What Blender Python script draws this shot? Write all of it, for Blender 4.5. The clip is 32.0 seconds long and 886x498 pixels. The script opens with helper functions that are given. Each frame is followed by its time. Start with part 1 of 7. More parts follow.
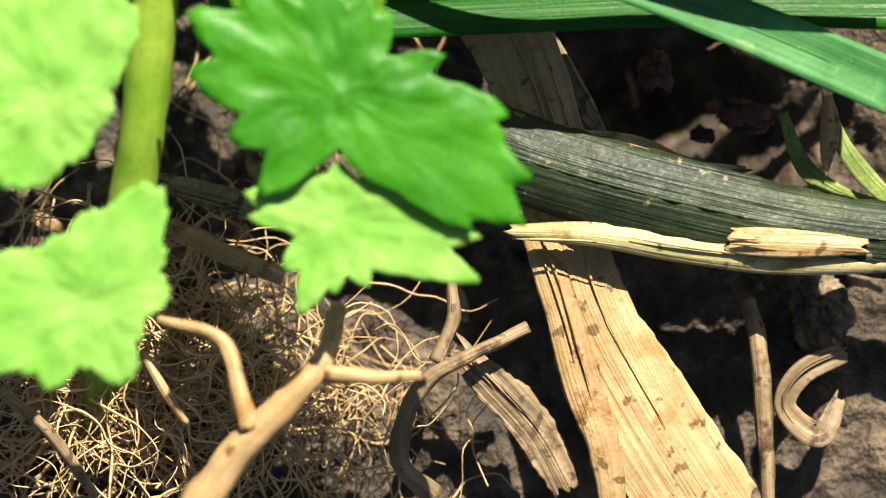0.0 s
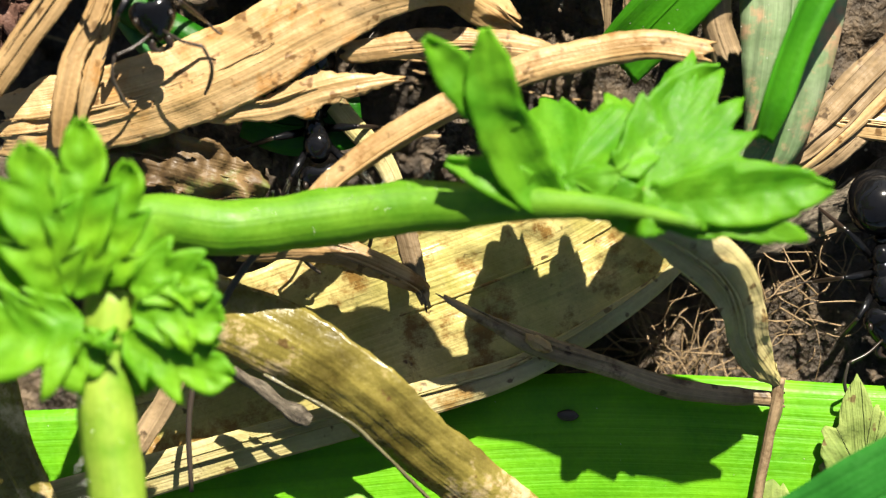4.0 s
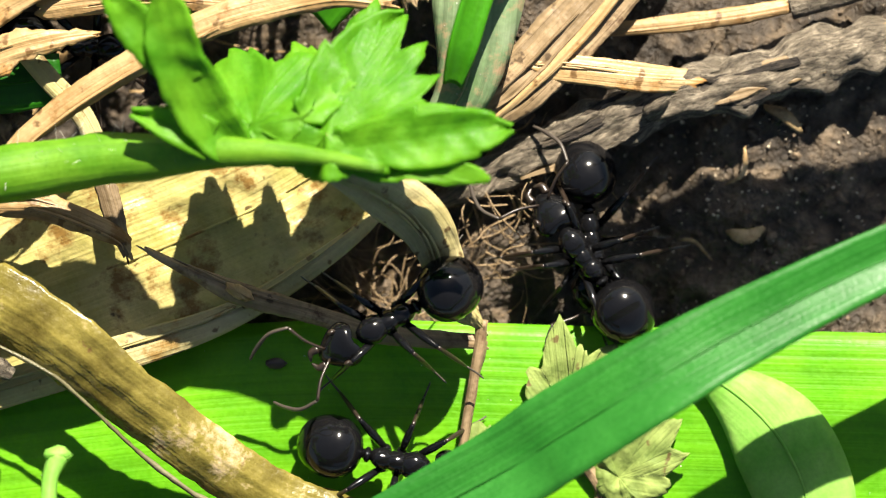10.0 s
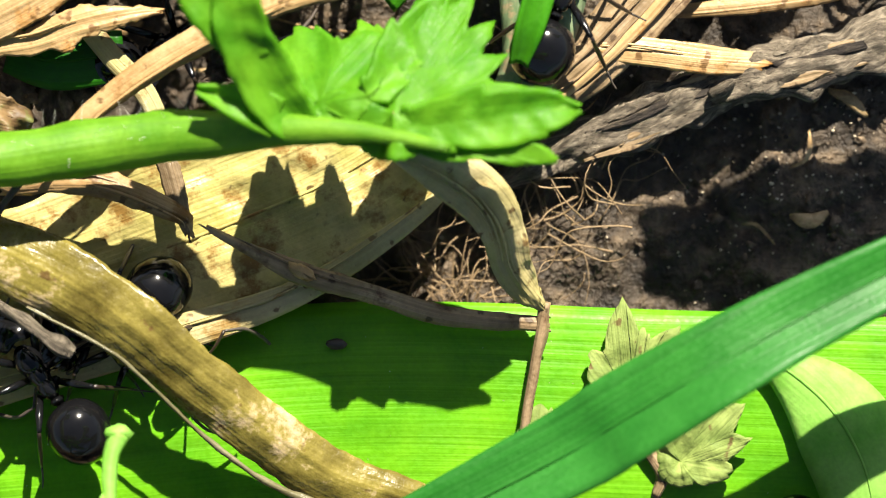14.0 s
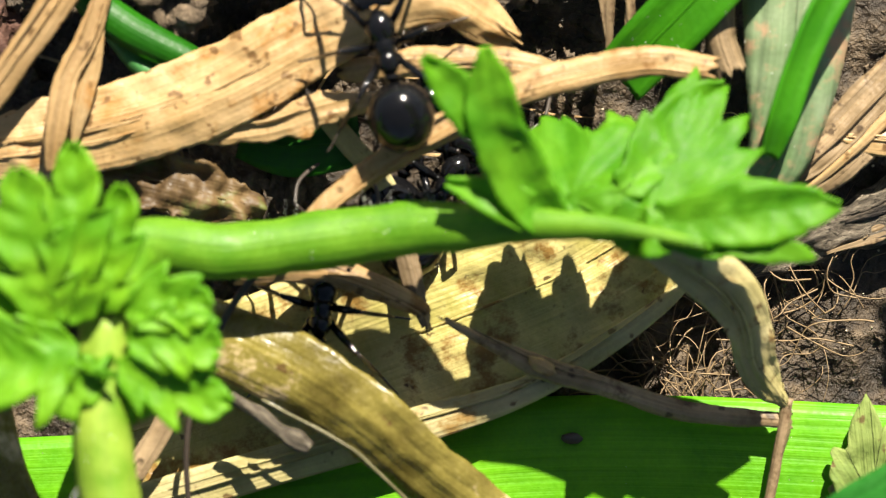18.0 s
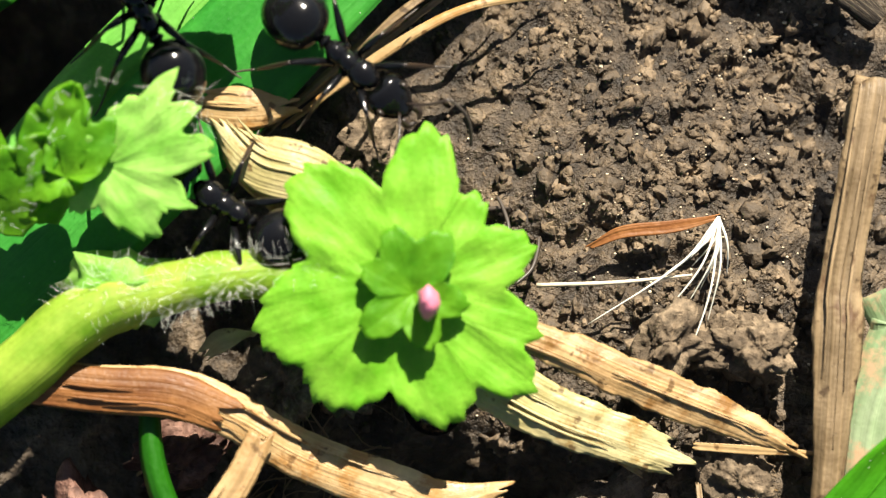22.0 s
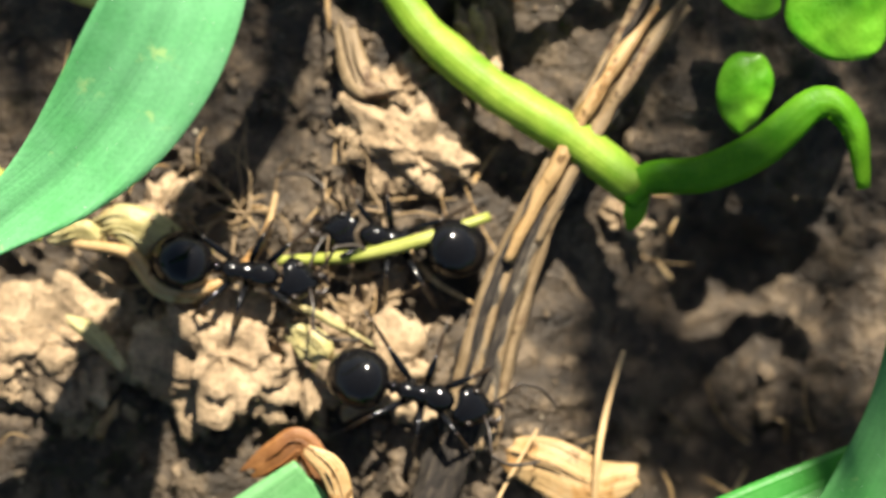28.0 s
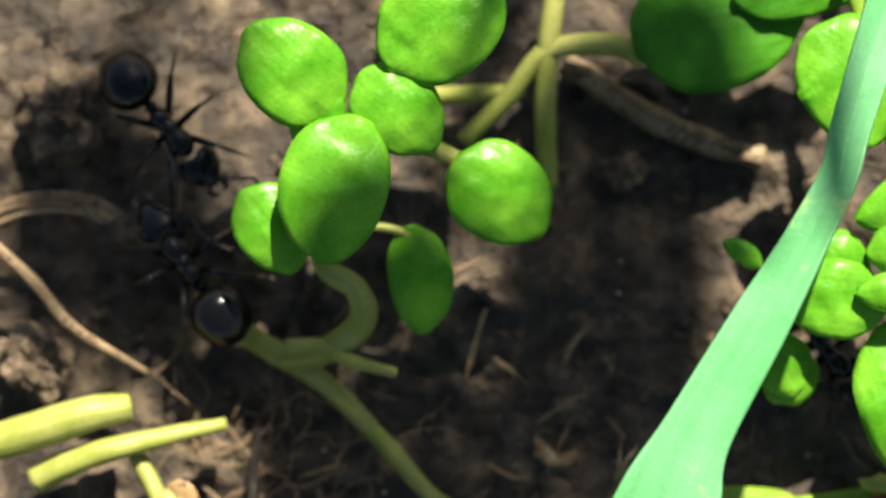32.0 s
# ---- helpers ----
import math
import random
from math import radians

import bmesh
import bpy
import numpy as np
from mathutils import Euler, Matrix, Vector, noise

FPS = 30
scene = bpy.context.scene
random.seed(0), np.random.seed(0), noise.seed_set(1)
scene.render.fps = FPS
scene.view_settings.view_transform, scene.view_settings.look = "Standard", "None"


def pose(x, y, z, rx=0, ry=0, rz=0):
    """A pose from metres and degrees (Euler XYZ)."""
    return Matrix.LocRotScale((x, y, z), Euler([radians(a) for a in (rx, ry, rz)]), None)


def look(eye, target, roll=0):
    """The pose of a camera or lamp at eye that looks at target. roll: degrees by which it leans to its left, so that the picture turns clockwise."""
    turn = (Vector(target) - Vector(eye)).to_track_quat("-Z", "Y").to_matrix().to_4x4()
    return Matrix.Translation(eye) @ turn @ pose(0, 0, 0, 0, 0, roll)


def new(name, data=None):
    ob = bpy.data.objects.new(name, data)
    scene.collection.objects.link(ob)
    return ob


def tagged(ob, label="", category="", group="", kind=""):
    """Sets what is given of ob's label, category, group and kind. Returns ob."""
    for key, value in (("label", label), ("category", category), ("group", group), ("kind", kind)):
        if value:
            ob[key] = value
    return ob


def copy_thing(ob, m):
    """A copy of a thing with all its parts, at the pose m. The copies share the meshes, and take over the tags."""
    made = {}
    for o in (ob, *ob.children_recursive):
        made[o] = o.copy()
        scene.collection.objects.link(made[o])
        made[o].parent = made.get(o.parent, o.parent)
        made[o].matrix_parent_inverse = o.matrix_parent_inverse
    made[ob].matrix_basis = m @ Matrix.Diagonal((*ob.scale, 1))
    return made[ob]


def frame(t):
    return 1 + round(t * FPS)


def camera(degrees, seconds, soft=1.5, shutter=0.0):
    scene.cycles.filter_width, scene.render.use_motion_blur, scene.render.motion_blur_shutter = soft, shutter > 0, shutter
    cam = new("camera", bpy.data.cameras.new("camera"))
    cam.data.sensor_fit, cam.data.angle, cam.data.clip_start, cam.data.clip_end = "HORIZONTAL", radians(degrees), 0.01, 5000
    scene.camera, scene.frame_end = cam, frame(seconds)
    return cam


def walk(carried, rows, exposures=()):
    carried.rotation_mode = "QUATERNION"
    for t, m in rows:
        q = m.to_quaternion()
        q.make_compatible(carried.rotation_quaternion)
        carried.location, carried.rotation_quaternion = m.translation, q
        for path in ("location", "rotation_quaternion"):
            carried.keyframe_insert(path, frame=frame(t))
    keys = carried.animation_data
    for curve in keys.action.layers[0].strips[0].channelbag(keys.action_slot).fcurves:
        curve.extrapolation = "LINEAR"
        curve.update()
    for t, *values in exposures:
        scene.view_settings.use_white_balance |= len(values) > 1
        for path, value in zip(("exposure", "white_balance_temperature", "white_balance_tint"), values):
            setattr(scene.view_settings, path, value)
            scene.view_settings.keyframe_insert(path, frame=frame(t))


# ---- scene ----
cam = camera(13.69, 32.0, soft=1.1)
cam.data.dof.use_dof = True
cam.data.dof.focus_distance = 0.1503
cam.data.dof.aperture_fstop = 40
EXPOSURE = 1.63
walk(cam, [
    (0, pose(-0.01067, -0.03654, 0.14977, 0, 0, 2.73)),
    (0.5, pose(-0.01132, -0.03103, 0.14970, 0, 0, 2.54)),
    (1, pose(-0.01138, -0.02589, 0.14925, 0, 0, 2.38)),
    (1.5, pose(-0.01155, -0.02245, 0.14886, 0, 0, 2.36)),
    (2, pose(-0.01200, -0.01814, 0.14863, 0, 0, 2.13)),
    (2.5, pose(-0.01244, -0.01348, 0.14839, 0, 0, 2.06)),
    (3, pose(-0.01288, -0.00716, 0.14821, 0, 0, 1.79)),
    (3.5, pose(-0.01303, -0.00178, 0.14823, 0, 0, 1.48)),
    (4, pose(-0.01173, 0.00123, 0.14842, 0, 0, 1.25)),
    (4.5, pose(-0.01027, 0.00212, 0.14859, 0, 0, 1.11)),
    (6.5, pose(-0.00485, 0.00374, 0.14948, 0, 0, 0.23)),
    (7, pose(-0.00360, 0.00322, 0.14937, 0, 0, 0.19)),
    (7.5, pose(-0.00274, 0.00265, 0.14944, 0, 0, 0.00)),
    (8, pose(-0.00174, 0.00172, 0.15008, 0, 0, -0.08)),
    (8.5, pose(-0.00080, 0.00086, 0.15035, 0, 0, -0.11)),
    (9, pose(0.00000, 0.00000, 0.15003, 0, 0, -0.06)),
    (9.5, pose(0.00027, -0.00062, 0.15010, 0, 0, -0.17)),
    (10, pose(0.00047, -0.00077, 0.15003, 0, 0, -0.28)),
    (10.5, pose(0.00047, -0.00084, 0.14981, 0, 0, -0.13)),
    (11, pose(0.00046, -0.00084, 0.14962, 0, 0, -0.23)),
    (11.5, pose(0.00043, -0.00084, 0.14953, 0, 0, -0.19)),
    (12, pose(0.00031, -0.00085, 0.14987, 0, 0, -0.06)),
    (12.5, pose(0.00011, -0.00083, 0.15026, 0, 0, -0.08)),
    (13, pose(-0.00024, -0.00099, 0.14998, 0, 0, 0.03)),
    (13.5, pose(-0.00092, -0.00127, 0.14947, 0, 0, 0.09)),
    (14, pose(-0.00210, -0.00154, 0.14917, 0, 0, 0.23)),
    (14.5, pose(-0.00342, -0.00181, 0.14894, 0, 0, 0.48)),
    (15, pose(-0.00510, -0.00223, 0.14898, 0, 0, 0.57)),
    (15.5, pose(-0.00665, -0.00269, 0.14915, 0, 0, 0.65)),
    (17.5, pose(-0.01087, -0.00066, 0.14565, 0, 0, 0.11)),
    (18, pose(-0.01177, 0.00208, 0.14583, 0, 0, 0.80)),
    (18.5, pose(-0.01232, 0.00454, 0.14601, 0, 0, 0.92)),
    (19, pose(-0.01278, 0.00702, 0.14674, 0, 0, 0.84)),
    (19.5, pose(-0.01324, 0.00953, 0.14688, 0, 0, 0.74)),
    (20, pose(-0.01373, 0.01230, 0.14690, 0, 0, 0.75)),
    (20.5, pose(-0.01400, 0.01497, 0.14696, 0, 0, 0.63)),
    (21, pose(-0.01431, 0.01811, 0.14724, 0, 0, 0.66)),
    (21.5, pose(-0.01503, 0.02130, 0.14719, 0, 0, 0.47)),
    (22, pose(-0.01634, 0.02460, 0.14811, 0, 0, 0.57)),
    (22.5, pose(-0.01780, 0.02797, 0.14909, 0, 0, 0.60)),
    (23, pose(-0.01953, 0.03172, 0.14990, 0, 0, 0.66)),
    (23.5, pose(-0.02123, 0.03364, 0.15017, 0, 0, 0.63)),
    (24, pose(-0.02332, 0.03535, 0.14952, 0, 0, 0.46)),
    (24.5, pose(-0.02542, 0.03871, 0.14998, 0, 0, 0.37)),
    (25, pose(-0.02776, 0.04370, 0.15109, 0, 0, 0.50)),
    (25.5, pose(-0.02976, 0.04899, 0.15105, 0, 0, 0.27)),
    (26, pose(-0.03157, 0.05493, 0.15104, 0, 0, 0.08)),
    (26.5, pose(-0.03183, 0.05971, 0.15080, 0, 0, 0.24)),
    (28.5, pose(-0.03431, 0.07418, 0.15936, 0, 0, -0.28)),
    (29, pose(-0.03641, 0.07596, 0.15949, 0, 0, -0.17)),
    (29.5, pose(-0.03889, 0.07792, 0.15917, 0, 0, -0.45)),
    (30, pose(-0.04165, 0.08045, 0.15898, 0, 0, -0.11)),
    (30.5, pose(-0.04411, 0.08342, 0.15865, 0, 0, 0.15)),
    (31, pose(-0.04651, 0.08813, 0.15846, 0, 0, 0.15)),
    (31.5, pose(-0.04852, 0.09221, 0.15916, 0, 0, 0.35)),
    (32, pose(-0.05082, 0.09504, 0.15933, 0, 0, 0.01)),
], exposures=[(0, EXPOSURE - 0.08, 6950, 9), (2, EXPOSURE, 6950, 9), (4.5, EXPOSURE, 6950, 9), (8.5, EXPOSURE + 0.16, 6950, 9), (14, EXPOSURE + 0.16, 6950, 9), (18, EXPOSURE - 0.04, 6950, 9), (20, EXPOSURE - 0.2, 6950, 9), (22.5, EXPOSURE, 6950, 9), (29, EXPOSURE, 6950, 9), (31, EXPOSURE - 0.08, 6950, 9), (32, EXPOSURE, 6950, 9)])

# ---- daylight ----
SUN_EL, SUN_AZ = radians(43), radians(14)   # azimuth from +y towards +x
world = bpy.data.worlds.new("sky")
scene.world = world
world.use_nodes = True
wn = world.node_tree.nodes
sky = wn.new("ShaderNodeTexSky")
sky.sky_type = "NISHITA"
sky.sun_disc = False
sky.sun_elevation, sky.sun_rotation = SUN_EL, SUN_AZ
world.node_tree.links.new(sky.outputs[0], wn["Background"].inputs[0])
wn["Background"].inputs[1].default_value = 0.035
sun_data = bpy.data.lights.new("sun", "SUN")
sun_data.energy, sun_data.angle, sun_data.color = 5.0, radians(0.6), (1.0, 0.95, 0.86)
sun = new("sun", sun_data)
sun_way = Vector((math.sin(SUN_AZ) * math.cos(SUN_EL), math.cos(SUN_AZ) * math.cos(SUN_EL), math.sin(SUN_EL)))
sun.matrix_world = look(sun_way * 2, (0, 0, 0))

# ---- materials ----
MM = 0.001


def node_material(name):
    mat = bpy.data.materials.new(name)
    mat.use_nodes = True
    nt = mat.node_tree
    return mat, nt, nt.nodes["Principled BSDF"], nt.nodes["Material Output"]


def add(nt, kind, **inputs):
    n = nt.nodes.new(kind)
    for key, value in inputs.items():
        n.inputs[key.replace("_", " ")].default_value = value
    return n


def scaled(nt, source, sx, sy, sz):
    n = nt.nodes.new("ShaderNodeMapping")
    n.inputs["Scale"].default_value = (sx, sy, sz)
    nt.links.new(source, n.inputs["Vector"])
    return n.outputs[0]


def ramp(nt, fac, stops):
    n = nt.nodes.new("ShaderNodeValToRGB")
    el = n.color_ramp.elements
    while len(el) < len(stops):
        el.new(0.5)
    for e, (pos, col) in zip(el, stops):
        e.position = pos
        e.color = (*col, 1) if len(col) == 3 else col
    nt.links.new(fac, n.inputs[0])
    return n.outputs[0]


def mixed(nt, fac, a, b, mode="MIX"):
    n = nt.nodes.new("ShaderNodeMix")
    n.data_type, n.blend_type = "RGBA", mode
    for sock, v in ((n.inputs[0], fac), (n.inputs[6], a), (n.inputs[7], b)):
        if isinstance(v, (int, float)):
            sock.default_value = v
        elif isinstance(v, tuple):
            sock.default_value = (*v, 1)
        else:
            nt.links.new(v, sock)
    return n.outputs[2]


def noise_fac(nt, vec, scale, detail=4, rough=0.6):
    n = add(nt, "ShaderNodeTexNoise", Scale=scale, Detail=detail, Roughness=rough)
    nt.links.new(vec, n.inputs["Vector"])
    return n.outputs[0]


def bumped(nt, height, strength, distance, bsdf, after=None):
    b = add(nt, "ShaderNodeBump", Strength=strength, Distance=distance)
    nt.links.new(height, b.inputs["Height"])
    if after is not None:
        nt.links.new(after, b.inputs["Normal"])
    nt.links.new(b.outputs[0], bsdf.inputs["Normal"])
    return b.outputs[0]


def leaf_material(name, dark, light, vein=2.2, stripe=0.35, rough=0.42, through_light=0.35, spots=None, spot_at=0.68,
                  relief=0.5, patch=260.0, specks=None, speck_at=0.66):
    """A living or withered leaf: UV holds millimetres across and along, so veins run with the blade."""
    mat, nt, bsdf, out = node_material(name)
    uv = nt.nodes.new("ShaderNodeTexCoord")
    veins = noise_fac(nt, scaled(nt, uv.outputs["UV"], vein, 0.03, 1), 1.0, 3, 0.6)
    fine = noise_fac(nt, scaled(nt, uv.outputs["UV"], vein * 4, 0.12, 1), 1.0, 2, 0.5)
    cloud = noise_fac(nt, uv.outputs["Object"], patch, 5, 0.6)
    grain = noise_fac(nt, uv.outputs["Object"], 5200.0, 2, 0.5)
    base = mixed(nt, ramp(nt, cloud, [(0.3, (0, 0, 0)), (0.7, (1, 1, 1))]), dark, light)
    base = mixed(nt, stripe, base, ramp(nt, veins, [(0.35, (0.25, 0.25, 0.25)), (0.65, (1, 1, 1))]), "MULTIPLY")
    base = mixed(nt, 0.18, base, ramp(nt, grain, [(0.3, (0.3, 0.3, 0.3)), (0.7, (1, 1, 1))]), "MULTIPLY")
    if spots:
        blot = noise_fac(nt, uv.outputs["Object"], 420.0, 6, 0.7)
        base = mixed(nt, ramp(nt, blot, [(spot_at - 0.06, (0, 0, 0)), (spot_at + 0.04, (1, 1, 1))]), base, spots)
    if specks:
        dots = noise_fac(nt, uv.outputs["Object"], 1500.0, 3, 0.5)
        base = mixed(nt, ramp(nt, dots, [(speck_at, (0, 0, 0)), (speck_at + 0.06, (0.85, 0.85, 0.85))]), base, specks)
    nt.links.new(base, bsdf.inputs["Base Color"])
    nt.links.new(ramp(nt, grain, [(0.2, (rough - 0.1,) * 3), (0.8, (rough + 0.18,) * 3)]), bsdf.inputs["Roughness"])
    bsdf.inputs["Specular IOR Level"].default_value = 0.32
    first = bumped(nt, veins, relief, 0.00012, bsdf)
    second = bumped(nt, fine, relief * 0.5, 0.00006, bsdf, first)
    bumped(nt, grain, relief * 0.5, 0.00005, bsdf, second)
    if through_light:
        tr = nt.nodes.new("ShaderNodeBsdfTranslucent")
        mix = nt.nodes.new("ShaderNodeMixShader")
        mix.inputs[0].default_value = through_light
        nt.links.new(mixed(nt, 1.0, base, (1.0, 1.0, 0.35), "MULTIPLY"), tr.inputs[0])
        nt.links.new(bsdf.outputs[0], mix.inputs[1])
        nt.links.new(tr.outputs[0], mix.inputs[2])
        nt.links.new(mix.outputs[0], out.inputs[0])
    return mat


def rough_material(name, colours, scale, rough=0.85, relief=0.8, depth=0.0003, fine=2500.0, specular=0.3, stretch=None):
    """Soil, bark, stone: three tones over two scales."""
    mat, nt, bsdf, out = node_material(name)
    tc = nt.nodes.new("ShaderNodeTexCoord")
    vec = scaled(nt, tc.outputs["UV"], *stretch) if stretch else tc.outputs["Object"]
    big = noise_fac(nt, vec, scale, 6, 0.65)
    small = noise_fac(nt, vec, fine, 4, 0.6)
    base = ramp(nt, big, [(0.28, colours[0]), (0.5, colours[1]), (0.74, colours[2])])
    base = mixed(nt, 0.6, base, ramp(nt, small, [(0.25, (0.25, 0.25, 0.25)), (0.75, (1.35, 1.3, 1.25))]), "MULTIPLY")
    info = nt.nodes.new("ShaderNodeNewGeometry")
    base = mixed(nt, 0.55, base, ramp(nt, info.outputs["Random Per Island"], [(0, (0.45, 0.42, 0.4)), (1, (1.3, 1.25, 1.2))]), "MULTIPLY")
    nt.links.new(base, bsdf.inputs["Base Color"])
    bsdf.inputs["Roughness"].default_value = rough
    bsdf.inputs["Specular IOR Level"].default_value = specular
    one = bumped(nt, big, relief, depth, bsdf)
    bumped(nt, small, relief, depth * 0.35, bsdf, one)
    return mat


def plain_material(name, colour, rough=0.5, coat=0.0, relief=0.2, scale=3000.0, specular=0.5):
    mat, nt, bsdf, out = node_material(name)
    tc = nt.nodes.new("ShaderNodeTexCoord")
    g = noise_fac(nt, tc.outputs["Object"], scale, 3, 0.6)
    nt.links.new(mixed(nt, 0.5, colour, ramp(nt, g, [(0.2, tuple(c * 0.5 for c in colour)), (0.8, tuple(min(1, c * 1.4) for c in colour))])), bsdf.inputs["Base Color"])
    bsdf.inputs["Roughness"].default_value = rough
    bsdf.inputs["Coat Weight"].default_value = coat
    bsdf.inputs["Specular IOR Level"].default_value = specular
    bumped(nt, g, relief, 0.00004, bsdf)
    return mat


GREEN = leaf_material("leaf_green", (0.030, 0.22, 0.006), (0.075, 0.34, 0.010), vein=1.8, rough=0.4)
LIME = leaf_material("leaf_lime", (0.09, 0.38, 0.006), (0.20, 0.56, 0.014), vein=1.9, stripe=0.32, through_light=0.4)
PALECUT = leaf_material("leaf_pale_spotted", (0.085, 0.31, 0.09), (0.21, 0.46, 0.20), vein=1.8, stripe=0.2, rough=0.42, spots=(0.30, 0.44, 0.16), spot_at=0.64)
BLUISH = leaf_material("leaf_bluish", (0.04, 0.215, 0.045), (0.125, 0.36, 0.125), vein=1.8, stripe=0.2, rough=0.42, spots=(0.24, 0.38, 0.13), spot_at=0.64)
STRAP = leaf_material("leaf_strap", (0.022, 0.22, 0.024), (0.06, 0.34, 0.045), vein=1.9, stripe=0.2, rough=0.4)
GREYGREEN = leaf_material("leaf_greygreen", (0.15, 0.27, 0.10), (0.42, 0.50, 0.32), vein=2.6, stripe=0.5, spots=(0.45, 0.30, 0.18), spot_at=0.56)
# grey-green sheath, its shade put into the near-black base colour
SHADESHEATH = leaf_material("leaf_sheath_shade", (0.008, 0.018, 0.006), (0.032, 0.048, 0.016), vein=1.6, stripe=0.6, rough=0.5, relief=1.2, through_light=0.1, specks=(0.2, 0.16, 0.08))
BLADE = leaf_material("leaf_blade", (0.014, 0.14, 0.014), (0.034, 0.22, 0.028), vein=1.8, stripe=0.3, rough=0.34)
TANCLOD = rough_material("tan_clod", ((0.12, 0.085, 0.05), (0.25, 0.185, 0.115), (0.44, 0.34, 0.22)), 500.0, rough=0.8, relief=1.0, depth=0.0004, fine=3000.0)
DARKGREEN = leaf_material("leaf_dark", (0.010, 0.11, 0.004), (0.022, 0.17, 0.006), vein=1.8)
CHICK = leaf_material("leaf_chickweed", (0.06, 0.32, 0.008), (0.22, 0.55, 0.04), vein=0.5, stripe=0.1, rough=0.3, through_light=0.4, relief=0.8, patch=380.0)
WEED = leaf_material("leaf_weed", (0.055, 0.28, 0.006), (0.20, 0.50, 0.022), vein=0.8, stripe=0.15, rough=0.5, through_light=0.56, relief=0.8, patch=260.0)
# weed green darkened so that the colour itself carries the leaf's shade
WEEDSHADE = leaf_material("leaf_weed_shade", (0.014, 0.14, 0.003), (0.05, 0.26, 0.006), vein=0.8, stripe=0.1, rough=0.45, through_light=0.25, relief=0.8, patch=260.0)
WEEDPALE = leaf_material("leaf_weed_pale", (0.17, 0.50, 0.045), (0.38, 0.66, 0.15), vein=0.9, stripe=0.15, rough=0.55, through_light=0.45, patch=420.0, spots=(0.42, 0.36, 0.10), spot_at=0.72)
HERB = leaf_material("leaf_herb", (0.026, 0.17, 0.006), (0.085, 0.34, 0.016), vein=0.5, stripe=0.02, rough=0.52, through_light=0.36, relief=0.8, patch=420.0)
YOUNG = leaf_material("leaf_young", (0.075, 0.31, 0.006), (0.24, 0.53, 0.02), vein=0.8, stripe=0.12, rough=0.5, through_light=0.5, relief=0.8, patch=300.0)
OLIVELEAF = leaf_material("leaf_olive", (0.05, 0.15, 0.008), (0.16, 0.30, 0.02), vein=0.8, stripe=0.1, rough=0.42, through_light=0.36, relief=0.8, patch=420.0)
LIGHTSTRAP = leaf_material("leaf_light_strap", (0.10, 0.40, 0.04), (0.22, 0.56, 0.11), vein=1.9, stripe=0.2, rough=0.42)
STALK = leaf_material("stalk_green", (0.13, 0.29, 0.012), (0.34, 0.48, 0.06), vein=1.6, stripe=0.3, rough=0.5, through_light=0.25, patch=500.0)
STALKGREEN = leaf_material("stalk_deep_green", (0.07, 0.23, 0.006), (0.16, 0.36, 0.02), vein=1.6, stripe=0.3, rough=0.45, through_light=0.3, patch=500.0)
ROSETTE = leaf_material("leaf_rosette", (0.13, 0.44, 0.012), (0.30, 0.62, 0.06), vein=0.8, stripe=0.12, rough=0.5, through_light=0.45, relief=0.8, patch=420.0)
STALKPALE = leaf_material("stalk_pale", (0.30, 0.36, 0.05), (0.52, 0.52, 0.16), vein=1.8, stripe=0.3, rough=0.4, through_light=0.25, patch=500.0)
YELLOWED = leaf_material("leaf_yellowed", (0.36, 0.33, 0.07), (0.74, 0.62, 0.28), vein=1.4, stripe=0.08, rough=0.33, spots=(0.26, 0.15, 0.04), spot_at=0.58, patch=200.0, relief=1.0, specks=(0.06, 0.025, 0.01), speck_at=0.68)
BROWNLEAF = leaf_material("leaf_brown", (0.075, 0.056, 0.010), (0.36, 0.30, 0.07), vein=0.8, stripe=0.55, rough=0.26, spots=(0.50, 0.38, 0.23), spot_at=0.62, relief=1.2, through_light=0.2, patch=420.0, specks=(0.10, 0.055, 0.02))
SILVEREDGE = leaf_material("silvery_edge", (0.07, 0.06, 0.02), (0.24, 0.22, 0.13), vein=1.4, stripe=0.4, rough=0.3, through_light=0.2, relief=1.2)
BROWNEDGE = leaf_material("leaf_brown_edged", (0.010, 0.09, 0.003), (0.035, 0.16, 0.008), vein=1.2, stripe=0.3, spots=(0.21, 0.105, 0.03), spot_at=0.59)
STRAW = leaf_material("straw", (0.31, 0.18, 0.065), (0.56, 0.38, 0.19), vein=1.9, stripe=0.5, rough=0.42, through_light=0.12, relief=1.1, spots=(0.20, 0.10, 0.03), spot_at=0.6, patch=300.0, specks=(0.10, 0.055, 0.02), speck_at=0.62)
STRAWPALE = leaf_material("straw_pale", (0.38, 0.235, 0.09), (0.60, 0.42, 0.22), vein=1.8, stripe=0.35, rough=0.4, through_light=0.15, relief=1.0, spots=(0.34, 0.18, 0.06), spot_at=0.58, patch=260.0, specks=(0.12, 0.06, 0.02), speck_at=0.62)
STRAWGREY = leaf_material("straw_grey", (0.14, 0.09, 0.04), (0.46, 0.33, 0.19), vein=2.0, stripe=0.7, rough=0.5, through_light=0.08, relief=1.2, spots=(0.09, 0.05, 0.025), spot_at=0.6, patch=300.0, specks=(0.05, 0.03, 0.015), speck_at=0.62)
STRAWGREEN = leaf_material("straw_greenish", (0.36, 0.31, 0.11), (0.56, 0.48, 0.26), vein=1.7, stripe=0.4, rough=0.4, through_light=0.15, relief=1.0, spots=(0.26, 0.16, 0.05), spot_at=0.62, patch=260.0, specks=(0.10, 0.055, 0.02), speck_at=0.64)
